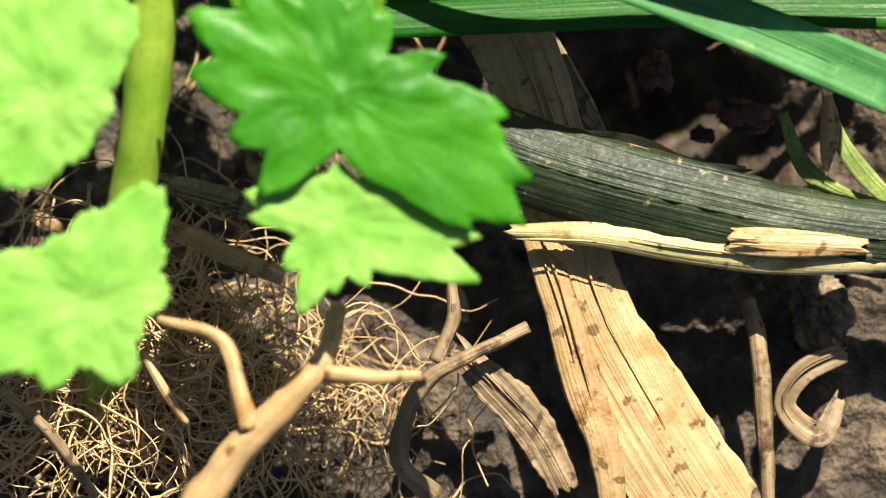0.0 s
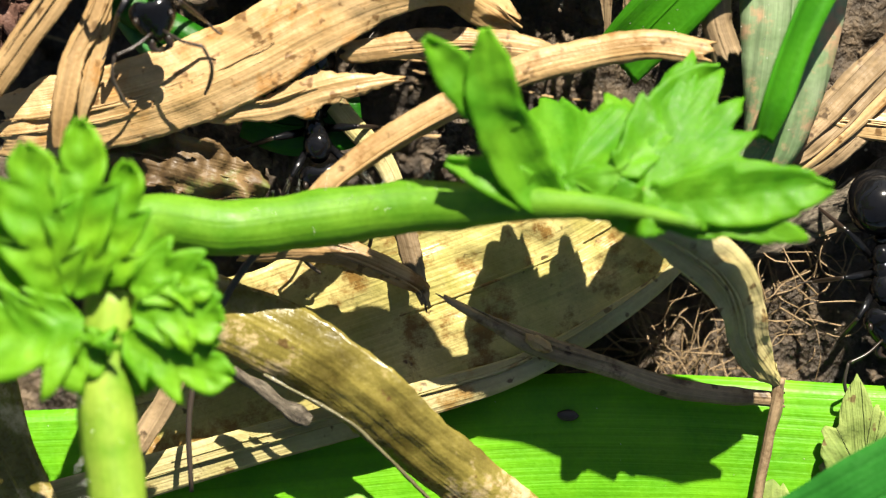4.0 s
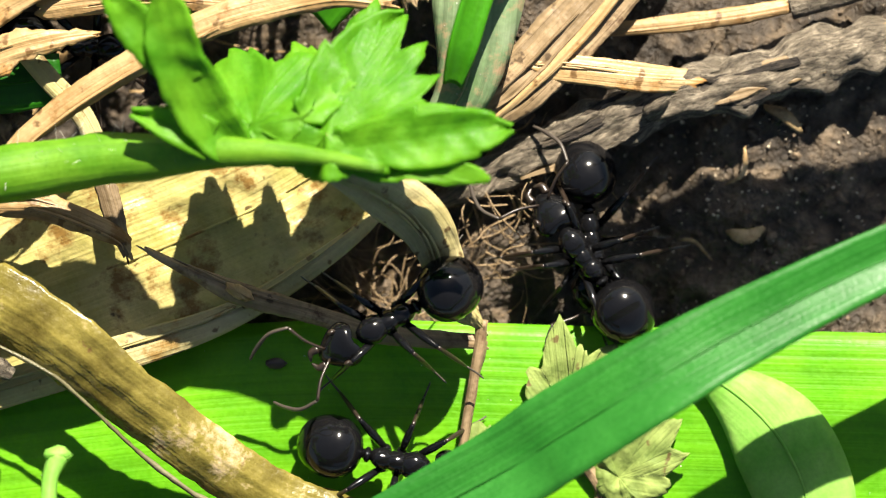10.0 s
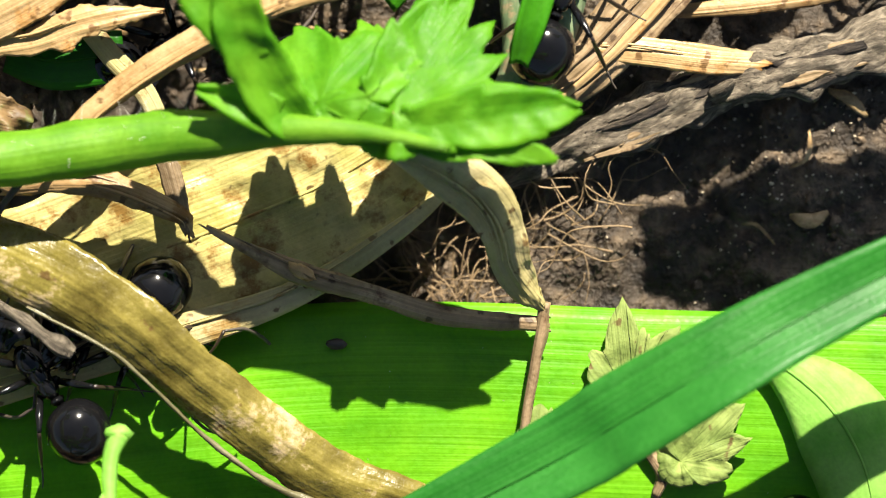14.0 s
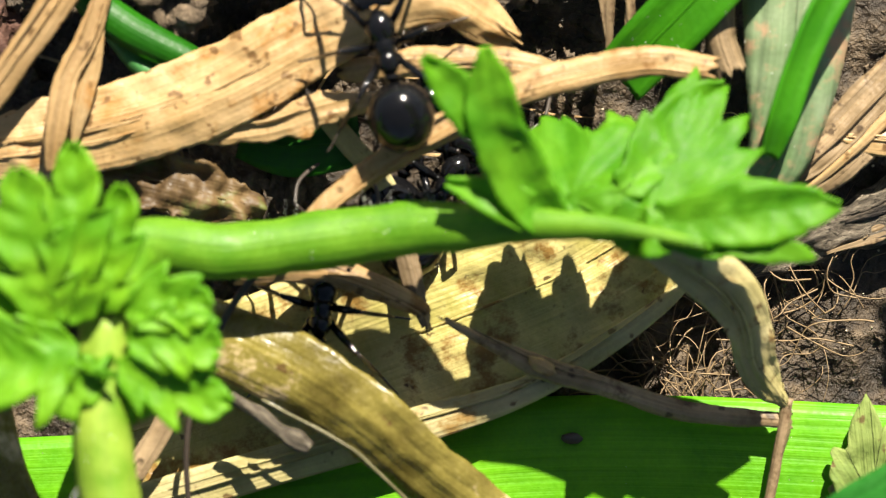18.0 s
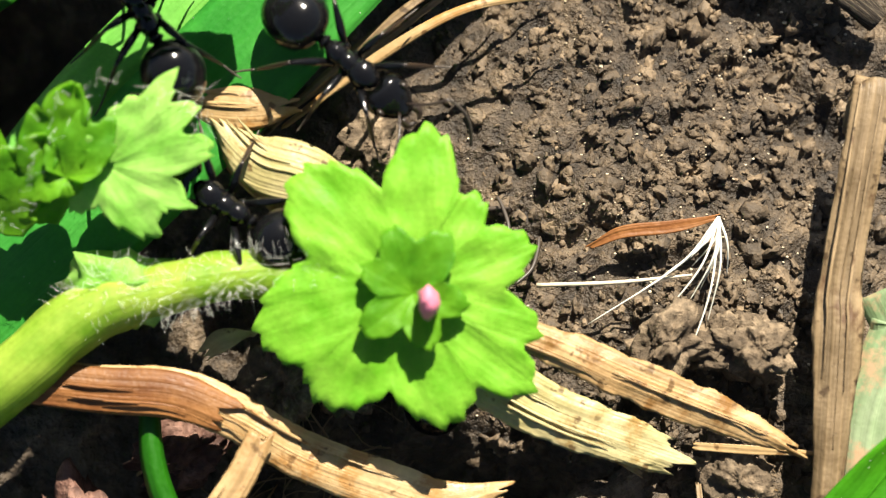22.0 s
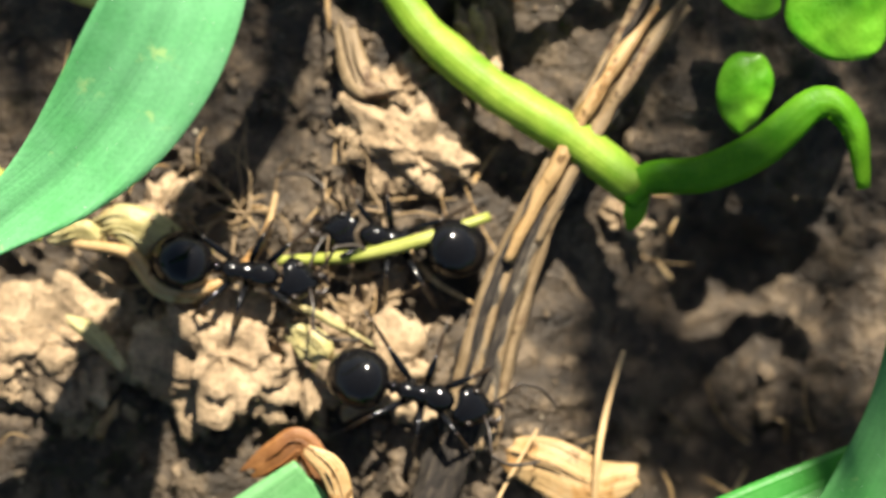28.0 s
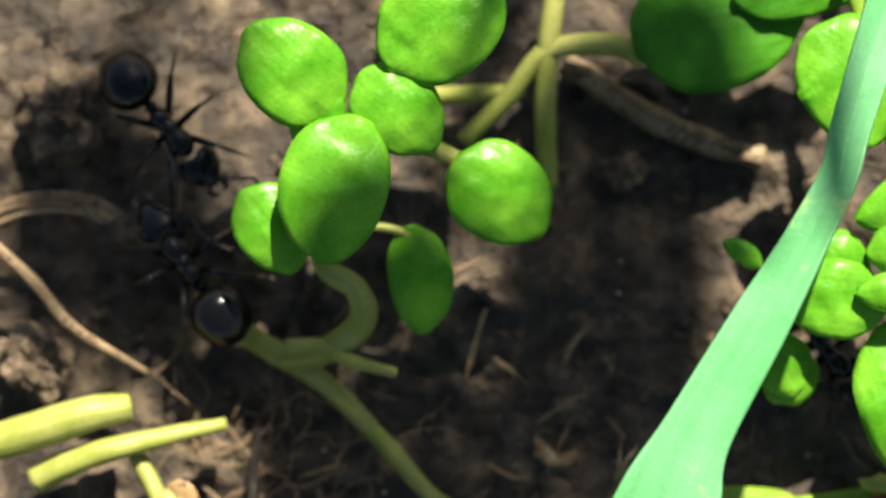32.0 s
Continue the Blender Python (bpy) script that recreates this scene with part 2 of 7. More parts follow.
RUST = leaf_material("leaf_rust", (0.16, 0.05, 0.012), (0.36, 0.16, 0.05), vein=1.4, stripe=0.7, rough=0.5, through_light=0.12, relief=1.3, patch=480.0)
DEADBROWN = leaf_material("leaf_rotten", (0.05, 0.028, 0.012), (0.22, 0.14, 0.06), vein=1.2, stripe=0.4, rough=0.5, through_light=0.1, relief=1.4, patch=700.0, spots=(0.10, 0.11, 0.03), spot_at=0.6)
DEADLEAF = leaf_material("leaf_withered", (0.12, 0.19, 0.035), (0.32, 0.40, 0.11), vein=1.2, stripe=0.3, rough=0.7, through_light=0.25, relief=1.4, patch=700.0, specks=(0.10, 0.055, 0.02))
BARK = rough_material("rotten_bark", ((0.03, 0.024, 0.018), (0.17, 0.145, 0.11), (0.50, 0.44, 0.34)), 1.0, relief=1.0, depth=0.0005, fine=4.5, stretch=(4.0, 1.1, 1))
TWIG = rough_material("twig_wood", ((0.012, 0.010, 0.009), (0.038, 0.032, 0.027), (0.16, 0.13, 0.095)), 1.0, relief=1.0, depth=0.0003, fine=7.0, stretch=(2.6, 0.9, 1))
SOIL = rough_material("soil", ((0.010, 0.0068, 0.004), (0.060, 0.043, 0.026), (0.24, 0.178, 0.112)), 520.0, rough=0.6, relief=1.0, depth=0.0009, fine=3000.0, specular=0.5)
CRUMB = rough_material("soil_crumb", ((0.035, 0.024, 0.013), (0.105, 0.076, 0.046), (0.27, 0.20, 0.125)), 700.0, rough=0.7, relief=1.0, depth=0.0003, fine=4000.0, specular=0.5)
STONE = rough_material("stone", ((0.03, 0.022, 0.014), (0.11, 0.083, 0.055), (0.30, 0.235, 0.16)), 900.0, rough=0.8, relief=1.0, depth=0.0004, fine=3200.0)
REDCLOD = rough_material("red_clod", ((0.025, 0.010, 0.007), (0.070, 0.034, 0.025), (0.22, 0.13, 0.10)), 700.0, rough=0.7, relief=1.0)
LITTER = rough_material("litter", ((0.13, 0.075, 0.03), (0.33, 0.22, 0.10), (0.60, 0.46, 0.26)), 800.0, rough=0.55, relief=0.8, depth=0.0002, fine=3000.0)
MINT = leaf_material("leaf_mint", (0.12, 0.48, 0.16), (0.24, 0.62, 0.30), vein=1.5, stripe=0.22, rough=0.38, through_light=0.3, spots=(0.40, 0.62, 0.24), spot_at=0.66, patch=200.0)
GRIT = plain_material("mineral_grit", (0.50, 0.42, 0.30), 0.12, coat=0.5)
ROOT = plain_material("root_fibre", (0.46, 0.31, 0.15), 0.6)
BLACKBARK = rough_material("blackened_bark", ((0.012, 0.010, 0.008), (0.05, 0.04, 0.03), (0.30, 0.25, 0.18)), 1.0, relief=1.0, depth=0.0004, fine=3.5, stretch=(6.0, 0.5, 1))
ROOTDARK = plain_material("root_fibre_dark", (0.20, 0.135, 0.07), 0.6)
ROOTPALE = plain_material("root_fibre_pale", (0.55, 0.47, 0.34), 0.5)
WHITEHAIR = plain_material("white_hair", (0.72, 0.72, 0.62), 0.5)
DARKSTEM = plain_material("dark_stem", (0.035, 0.025, 0.018), 0.45)
SHELL = plain_material("shell", (0.28, 0.18, 0.06), 0.3, coat=0.4)
HUSK = plain_material("crimson_husk", (0.14, 0.03, 0.035), 0.6)
PINK = plain_material("pink_bud", (0.55, 0.16, 0.24), 0.6)
BLACK = plain_material("ant_black", (0.004, 0.004, 0.0045), 0.13, coat=0.12, relief=0.05, scale=9000.0, specular=0.26)
LEGBLACK = plain_material("ant_leg", (0.020, 0.013, 0.009), 0.35, coat=0.2)
FEELER = plain_material("ant_feeler", (0.05, 0.04, 0.032), 0.45)


# ---- shapes (all lengths in millimetres) ----
def smooth_path(pts, n):
    """n places along a smooth curve through pts."""
    p = np.array(pts, float)
    if p.ndim == 1:
        p = p[:, None]
    if len(p) == 2:
        s = np.linspace(0, 1, n)[:, None]
        return p[0] * (1 - s) + p[1] * s
    ext = np.vstack([2 * p[0] - p[1], p, 2 * p[-1] - p[-2]])
    u = np.linspace(0, len(p) - 1, n)
    i = np.minimum(u.astype(int), len(p) - 2)
    f = (u - i)[:, None]
    a, b, c, d = ext[i], ext[i + 1], ext[i + 2], ext[i + 3]
    return 0.5 * (2 * b + (c - a) * f + (2 * a - 5 * b + 4 * c - d) * f ** 2 + (3 * b - a - 3 * c + d) * f ** 3)


def frames_along(c):
    t = np.gradient(c, axis=0)
    t /= np.linalg.norm(t, axis=1)[:, None] + 1e-9
    up = np.array([0, 0, 1.0])
    side = np.cross(t, up)
    ln = np.linalg.norm(side, axis=1)
    for i in range(len(side)):
        if ln[i] < 0.15:
            side[i] = side[i - 1] if i else np.array([1.0, 0, 0])
    side /= np.linalg.norm(side, axis=1)[:, None] + 1e-9
    nor = np.cross(side, t)
    return t, side, nor


ROUND = (0.25, 0.72, 0.94, 1.0, 0.99, 0.9, 0.68, 0.22)
OVAL = (0.02, 0.55, 0.86, 1.0, 0.97, 0.82, 0.5, 0.03)
LANCE = (0.25, 0.6, 0.85, 1.0, 0.95, 0.75, 0.45, 0.04)
SPOON = (0.35, 0.5, 0.75, 0.95, 1.0, 0.9, 0.6, 0.04)
TOOTH = (0.6, 0.85, 1.0, 1.0, 0.85, 0.55, 0.04)


def ribbon(pts, w, prof=None, arch=0.0, fold=0.0, roll=0.0, lobes=0, depth=0.0, shear=0.0, ragged=0.0, thick=0.14, n=36, m=6,
           wave=0.0, ripple=0.0, ribs=0.0, rib_gap=0.35, fray=0.0, seed=0):
    """A blade along pts. w: its width, or widths along it; prof: how the width runs; arch, fold: the cross-section's rise;
    roll: degrees, or degrees along it; lobes, depth, shear: lobed margins that lean forward; ragged: torn margins;
    ribs: height of the ridges along it; fray: how unevenly its ends are torn."""
    rng = random.Random(seed)
    c = smooth_path(pts, n)
    _, side, nor = frames_along(c)
    width = smooth_path(w if hasattr(w, "__len__") else [w, w], n)[:, 0]
    if prof:
        width = width * np.clip(smooth_path(prof, n)[:, 0], 0.015, 2)
    angle = np.radians(smooth_path(roll if hasattr(roll, "__len__") else [roll, roll], n)[:, 0])
    way = np.gradient(c, axis=0)
    way /= np.linalg.norm(way, axis=1)[:, None] + 1e-9
    run = np.r_[0, np.cumsum(np.linalg.norm(np.diff(c, axis=0), axis=1))]
    top, uv = [], []
    ph = rng.uniform(0, 99)
    torn = [[1.3 * noise.noise((j / m * 2.6 + ph, e * 7.0, 2.0)) + 0.45 * noise.noise((j / m * 8.0 + ph, e * 5.0, 9.0)) - 0.25 for j in range(m + 1)] for e in range(2)]
    for i in range(n):
        v = i / (n - 1)
        s_dir = side[i] * math.cos(angle[i]) + nor[i] * math.sin(angle[i])
        n_dir = nor[i] * math.cos(angle[i]) - side[i] * math.sin(angle[i])
        for j in range(m + 1):
            s = 2 * j / m - 1
            half = width[i] / 2
            if lobes:
                saw = (v * lobes + (0.4 if s > 0 else 0) + 0.1 * math.sin(ph + 9 * v)) % 1.0
                half *= 1 - depth * (1 - saw ** 0.8) * min(1, 3 * (1 - v)) * min(1, abs(s) * 1.5)
            if ragged:
                half *= 1 + ragged * (noise.noise((run[i] * 0.9, ph + (9 if s > 0 else 0), 0)) + 0.6 * noise.noise((run[i] * 4, ph + (5 if s > 0 else 0), 3)))
            h = arch * (1 - s * s) + fold * abs(s)
            if wave:
                h += wave * noise.noise((run[i] * 0.35, s * 0.8 + ph, 1.7))
            if ribs:
                h += ribs * (noise.noise((s * half / rib_gap, ph, run[i] * 0.05)) + 0.5 * noise.noise((s * half / rib_gap * 2.3, ph, 4 + run[i] * 0.12)))
            if ripple:
                h += ripple * noise.noise((run[i] * 1.3, s * half * 1.3 + ph, 7.1))
            along = shear * abs(s) * half
            if fray:
                k = max(0.0, 1 - (run[-1] - run[i]) / (2.2 * fray))
                along += torn[0][j] * fray * k
                k = max(0.0, 1 - run[i] / (2.2 * fray))
                along -= torn[1][j] * fray * k
            top.append(c[i] + s_dir * (s * half) + n_dir * h + way[i] * along)
            uv.append((s * half + ph, run[i] + ph))
    top = np.array(top)
    # lower skin
    quad = top.reshape(n, m + 1, 3)
    dv = np.gradient(quad, axis=0)
    ds = np.gradient(quad, axis=1)
    nn = np.cross(ds, dv)
    nn /= np.linalg.norm(nn, axis=2)[:, :, None] + 1e-9
    low = quad - nn * thick
    verts = np.vstack([top, low.reshape(-1, 3)])
    faces = []
    o = n * (m + 1)
    for i in range(n - 1):
        for j in range(m):
            a = i * (m + 1) + j
            q = (a, a + 1, a + m + 2, a + m + 1)
            faces.append(q)
            faces.append(tuple(k + o for k in reversed(q)))
        for j in (0, m):
            a, b = i * (m + 1) + j, (i + 1) * (m + 1) + j
            faces.append((a, b, b + o, a + o) if j == 0 else (b, a, a + o, b + o))
    for i in (0, n - 1):
        for j in range(m):
            a = i * (m + 1) + j
            faces.append((a + 1, a, a + o, a + 1 + o) if i == 0 else (a, a + 1, a + 1 + o, a + o))
    return verts, faces, uv + uv


def tube(pts, r, n=24, seg=8, bump=0.0, seed=0, flat=1.0, ends=True):
    """A round or flattened stem along pts; r: its radius, or radii along it."""
    c = smooth_path(pts, n)
    _, side, nor = frames_along(c)
    rad = smooth_path(r if hasattr(r, "__len__") else [r, r], n)[:, 0]
    run = np.r_[0, np.cumsum(np.linalg.norm(np.diff(c, axis=0), axis=1))]
    verts, uv, faces = [], [], []
    for i in range(n):
        for j in range(seg):
            a = 2 * math.pi * j / seg
            q = rad[i] * (1 + (bump * noise.noise((run[i] * 0.8, math.cos(a) * 1.5 + seed * 7, math.sin(a) * 1.5)) if bump else 0))
            verts.append(c[i] + side[i] * (math.cos(a) * q) + nor[i] * (math.sin(a) * q * flat))
            uv.append((j / seg * 6.2 * rad.max() + seed * 3.7, run[i] + seed))
    for i in range(n - 1):
        for j in range(seg):
            k = (j + 1) % seg
            faces.append((i * seg + j, i * seg + k, (i + 1) * seg + k, (i + 1) * seg + j))
    if ends:
        faces.append(tuple(reversed(range(seg))))
        faces.append(tuple((n - 1) * seg + j for j in range(seg)))
    return np.array(verts), faces, uv


def palmate(centre, tips, base=0.5, wide=0.75, power=1.0, teeth=0.05, rise=0.2, crease=0.14, ripple=0.17, n=12, m=168, thick=0.14, plain=False, seed=0):
    """A flat lobed leaf: pointed lobes run out from the centre to the tips and merge towards it."""
    c = np.array(centre, float)
    rays = sorted((math.atan2(q[1] - c[1], q[0] - c[0]), math.hypot(q[0] - c[0], q[1] - c[1]), q[2]) for q in tips)
    k = len(rays)
    gaps = [(rays[(i + 1) % k][0] - rays[i][0]) % (2 * math.pi) for i in range(k)]
    halves = [wide * min(0.9, max(0.3, (min(gaps[i], 1.2) + min(gaps[i - 1], 1.2)) / 2)) for i in range(k)]
    mean = sum(q[1] for q in rays) / k
    rng = random.Random(seed)
    ph = rng.uniform(0, 99)
    verts, uv = [], []
    for i in range(n + 1):
        f = max(0.01, i / n)
        for j in range(m):
            a = 2 * math.pi * j / m
            r, near, top, far, tot = 0.36 * mean, 1.0, 0.0, 0.0, 1e-6
            for (b, ln, z), h in zip(rays, halves):
                d = abs((a - b + math.pi) % (2 * math.pi) - math.pi)
                g = math.exp(-(d / 0.35) ** 2)
                top += g * z
                far += g * ln
                tot += g
                q = ln * (base + (1 - base) * (1 - min(1, d / h) ** power)) if d < h else ln * base * max(0, 1 - (d - h))
                if q > r:
                    r, near = q, min(1, d / h)
            r *= 1 + teeth * (2 * ((a * k * 0.62 + ph) % 1.0) - 1) * (1 - 0.5 * near)
            x, y = c[0] + f * r * math.cos(a), c[1] + f * r * math.sin(a)
            run = min(1.0, f * r * (tot + 1e-6) / (far + 1e-6 * mean)) if far > 0.02 else f
            z = c[2] * (1 - run) + run * (top + 1e-6 * c[2]) / tot + rise * math.sin(math.pi * run) + crease * f * near
            z += ripple * (noise.noise((x * 0.9, y * 0.9, ph)) + 0.5 * noise.noise((x * 2.2, y * 2.2, ph)))
            verts.append((x, y, z))
            uv.append((0.2 * x + ph, 0.2 * y) if plain else (near * f * r * 0.6 + ph, f * r))
    o = len(verts)
    verts += [(x, y, z - thick) for x, y, z in verts]
    faces = []
    for i in range(n):
        for j in range(m):
            p = (i * m + j, (i + 1) * m + j, (i + 1) * m + (j + 1) % m, i * m + (j + 1) % m)
            faces += [p, tuple(q + o for q in reversed(p))]
    for j in range(m):
        p, q = n * m + j, n * m + (j + 1) % m
        faces.append((q, p, p + o, q + o))
    return np.array(verts), faces, uv + uv


def blob(centre, size, seed=0, rough=0.25, freq=1.0, rings=8, seg=12, rot=0.0, grain=0.0):
    """A stone, clod or body: a ball of three radii, uneven by rough."""
    verts, uv, faces = [], [], []
    cs, sn = math.cos(rot), math.sin(rot)
    off = Vector((seed * 3.1, seed * 1.7, seed * 2.3))
    for i in range(rings + 1):
        th = math.pi * i / rings
        for j in range(seg):
            ph = 2 * math.pi * j / seg
            d = Vector((math.sin(th) * math.cos(ph), math.sin(th) * math.sin(ph), math.cos(th)))
            q = 1 + (rough * (noise.noise(d * freq * 1.3 + off) + 0.5 * noise.noise(d * freq * 3.1 + off)) if rough else 0)
            if grain:
                q += grain * (noise.noise(d * 7.0 + off) + 0.7 * abs(noise.noise(d * 15.0 + off)) + 0.4 * noise.noise(d * 31.0 + off))
            x, y, z = d.x * size[0] * q, d.y * size[1] * q, d.z * size[2] * q
            verts.append((centre[0] + cs * x - sn * y, centre[1] + sn * x + cs * y, centre[2] + z))
            uv.append((j / seg * 3 + seed, i / rings * 3))
    for i in range(rings):
        for j in range(seg):
            k = (j + 1) % seg
            faces.append((i * seg + j, (i + 1) * seg + j, (i + 1) * seg + k, i * seg + k))
    return np.array(verts), faces, uv


def joined(geos):
    vs, fs, us, o = [], [], [], 0
    for v, f, u in geos:
        vs.append(np.asarray(v))
        fs += [tuple(k + o for k in face) for face in f]
        us += list(u)
        o += len(v)
    return np.vstack(vs), fs, us


def part(name, geo, material, parent=None, label="", origin=None, smooth=True):
    """One mesh object, at top level or under a thing; geo is a shape or a list of shapes joined into one mesh."""
    if isinstance(geo, list):
        geo = joined(geo)
    v, f, u = geo
    v = np.asarray(v, float)
    if origin is None:
        origin = (v.min(0) + v.max(0)) / 2
    origin = np.asarray(origin, float)
    me = bpy.data.meshes.new(name)
    me.from_pydata(((v - origin) * MM).tolist(), [], f)
    layer = me.uv_layers.new(name="UVMap")
    loops = np.zeros(len(me.loops), dtype=np.int32)
    me.loops.foreach_get("vertex_index", loops)
    layer.data.foreach_set("uv", np.asarray(u, dtype=np.float32)[loops].ravel())
    me.materials.append(material)
    if smooth:
        me.polygons.foreach_set("use_smooth", [True] * len(me.polygons))
    ob = new(name, me)
    ob.location = origin * MM
    ob["seat"] = tuple(origin * MM)
    if parent is not None:
        ob.parent = parent
        ob.location = Vector(origin * MM) - Vector(parent["seat"])
    if label:
        ob["label"] = label
    return ob


def specks(geo, parent, count, seed=0, size=1.0):
    """Pale dust and dew specks on a blade's upper skin."""
    rng = random.Random(seed)
    v = np.asarray(geo[0])
    top = v[:len(v) // 2]
    geos = []
    for _ in range(count):
        i = rng.randrange(len(top) - 1)
        q = top[i] + (top[i + 1] - top[i]) * rng.random()
        r = rng.uniform(0.011, 0.024) * size
        geos.append(blob((q[0], q[1], q[2] + 0.006), (r, r, r * 0.7), rng.randint(0, 99), 0.4, 1.0, 3, 5))
    return part("speck", geos, WHITEHAIR, parent, "pale dust specks")


def thing(name, at, label, category, group="", kind=""):
    """An Empty at the base of a thing, to carry its parts."""
    ob = new(name)
    ob.empty_display_size = 0.002
    ob.location = Vector(at) * MM
    ob["seat"] = tuple(Vector(at) * MM)
    return tagged(ob, label, category, group, kind)


def solid(name, geo, material, label, category, group="", kind=""):
    return tagged(part(name, geo, material), label, category, group, kind)


# ---- the ground ----
def hill(x, y, cx, cy, rx, ry, h):
    return h * math.exp(-((x - cx) / rx) ** 2 - ((y - cy) / ry) ** 2)


HOLLOWS = [(-35.85, 32.92, 6.5, 4.5, 8), (-26.44, 52.11, 5.5, 4.5, 5), (-20.28, 62.8, 5, 4, 4.5), (-19.68, 69.88, 6.5, 4, 5),
           (-1.84, -30.19, 6.5, 4.5, 9), (-2.19, -21.7, 5, 3.5, 8), (-15.67, 13.21, 4.5, 2.2, 4), (-30.43, 10.25, 4, 4.5, 4), (-40.5, 29.5, 6, 5, 8), (-8.73, -15.21, 7, 2.5, 4)]


def ground_height(x, y):
    """Soil level in millimetres: a hollow under the litter, firmer bare earth beside it."""
    z = -4.6
    z += hill(x, y, -20, -22, 22, 24, -3.0) + hill(x, y, -18, 4, 16, 10, -2.2)
    z += hill(x, y, -6, 16, 11, 7, 2.6) + hill(x, y, -8, 26, 9, 6, 1.6)
    z += hill(x, y, -36, 62, 18, 12, 1.4) + hill(x, y, -38, 80, 22, 16, 1.2)
    for cx, cy, rx, ry, h in HOLLOWS:
        z += hill(x, y, cx, cy, rx, ry, -h)
    q = Vector((x, y, 0))
    z += 0.22 * noise.noise(q * 1.9) + 0.9 * noise.noise(q * 0.16) + 0.5 * noise.noise(q * 0.5) + 0.42 * noise.noise(q * 1.1)
    return z - 0.42 * abs(noise.noise(q * 0.8 + Vector((0, 0, 5)))) + 0.3 * abs(noise.noise(q * 2.2))


def make_ground():
    xs = np.arange(-84, 34.01, 0.3)
    ys = np.arange(-62, 118.01, 0.3)
    far = [(-3000, -3000), (-400, -400), (-140, -120)], [(90, 175), (400, 450), (3000, 3000)]
    xs = np.r_[[a for a, _ in far[0]], xs, [a for a, _ in far[1]]]
    ys = np.r_[[b for _, b in far[0]], ys, [b for _, b in far[1]]]
    verts = [(x, y, ground_height(x, y)) for y in ys for x in xs]
    nx = len(xs)
    faces = [(j * nx + i, j * nx + i + 1, (j + 1) * nx + i + 1, (j + 1) * nx + i) for j in range(len(ys) - 1) for i in range(nx - 1)]
    ob = part("ground", (verts, faces, [(v[0], v[1]) for v in verts]), SOIL, origin=(0, 0, 0))
    tagged(ob, "bare dark brown crumbly soil between plants", "soil", kind="structure")


make_ground()


def make_crumbs():
    rng = random.Random(4)
    # bare places: centre, spread, how many, largest radius
    zones = [((13, 1), (7, 8), 420, 0.35), ((-6, 24), (9, 10), 1700, 0.5), ((-6, 35), (8, 8), 1200, 0.5), ((-40, 62), (14, 9), 420, 0.6),
             ((-22, 58), (9, 8), 260, 0.5), ((-40, 76), (14, 8), 420, 0.55), ((-45, 88), (16, 10), 420, 0.45), ((-18, -24), (16, 12), 260, 0.6),
             ((-14, 12), (14, 7), 300, 0.7), ((-42, 47), (9, 8), 240, 0.4)]
    geos = []
    for (cx, cy), (sx, sy), count, big in zones:
        for _ in range(count):
            x, y = rng.gauss(cx, sx * 0.6), rng.gauss(cy, sy * 0.6)
            r = big * (0.18 + 0.72 * rng.random() ** 4)
            geos.append(blob((x, y, ground_height(x, y) + r * 0.05), (r, r * rng.uniform(0.5, 1), r * rng.uniform(0.4, 0.9)), rng.randint(0, 999), 1.3, 1.7, 6, 8, rng.uniform(0, 6)))
    solid("soil_crumbs", geos, CRUMB, "loose brown soil crumbs scattered on bare earth", "soil", kind="stuff")


make_crumbs()


def make_grit():
    rng = random.Random(14)
    geos = []
    for (cx, cy), (sx, sy), count in (((-6, 28), (9, 13), 520), ((13, 2), (7, 7), 420), ((-40, 62), (14, 9), 200), ((-42, 86), (14, 11), 220), ((-8, -28), (8, 6), 40)):
        for _ in range(count):
            x, y = rng.gauss(cx, sx * 0.6), rng.gauss(cy, sy * 0.6)
            r = rng.uniform(0.025, 0.075) * (1.8 if rng.random() < 0.06 else 1)
            geos.append(blob((x, y, ground_height(x, y) + r * 0.6), (r, r * 0.8, r * 0.8), rng.randint(0, 999), 0.6, 1.5, 4, 6))
    solid("soil_grit", geos, GRIT, "tiny glinting mineral grains on dark soil", "grit", kind="stuff")


make_grit()


def make_litter():
    rng = random.Random(9)
    zones = [((-44, 68), (13, 7), 36), ((-36, 74), (9, 5), 16), ((-22, 62), (6, 5), 16), ((-46, 85), (12, 8), 36), ((-20, -26), (13, 10), 90),
             ((-12, 6), (14, 8), 60), ((8, 2), (8, 7), 5)]
    geos = []
    for (cx, cy), (sx, sy), count in zones:
        for _ in range(count):
            x, y = rng.gauss(cx, sx * 0.6), rng.gauss(cy, sy * 0.6)
            flake = rng.random() < 0.12
            a, ln = rng.uniform(0, 6.28), rng.uniform(1.2, 2.4) if flake else rng.uniform(1.0, 4.6)
            z = ground_height(x, y) + 0.3
            mid = (x + rng.uniform(-0.5, 0.5), y + rng.uniform(-0.5, 0.5), z + 0.3)
            ends = [(x - math.cos(a) * ln / 2, y - math.sin(a) * ln / 2, z), mid, (x + math.cos(a) * ln / 2, y + math.sin(a) * ln / 2, z + rng.uniform(-0.1, 0.4))]
            wd = rng.uniform(0.3, 0.7) if flake else rng.uniform(0.05, 0.24)
            geos.append(ribbon(ends, wd, (0.3, 0.8, 1.0, 0.9, 0.3), thick=0.03, n=10, m=3, ragged=0.35, ripple=0.12, fray=0.15, seed=rng.randint(0, 9999)))
    solid("plant_litter", geos, LITTER, "scraps of dry straw and bark strewn on soil", "litter", kind="stuff")


make_litter()


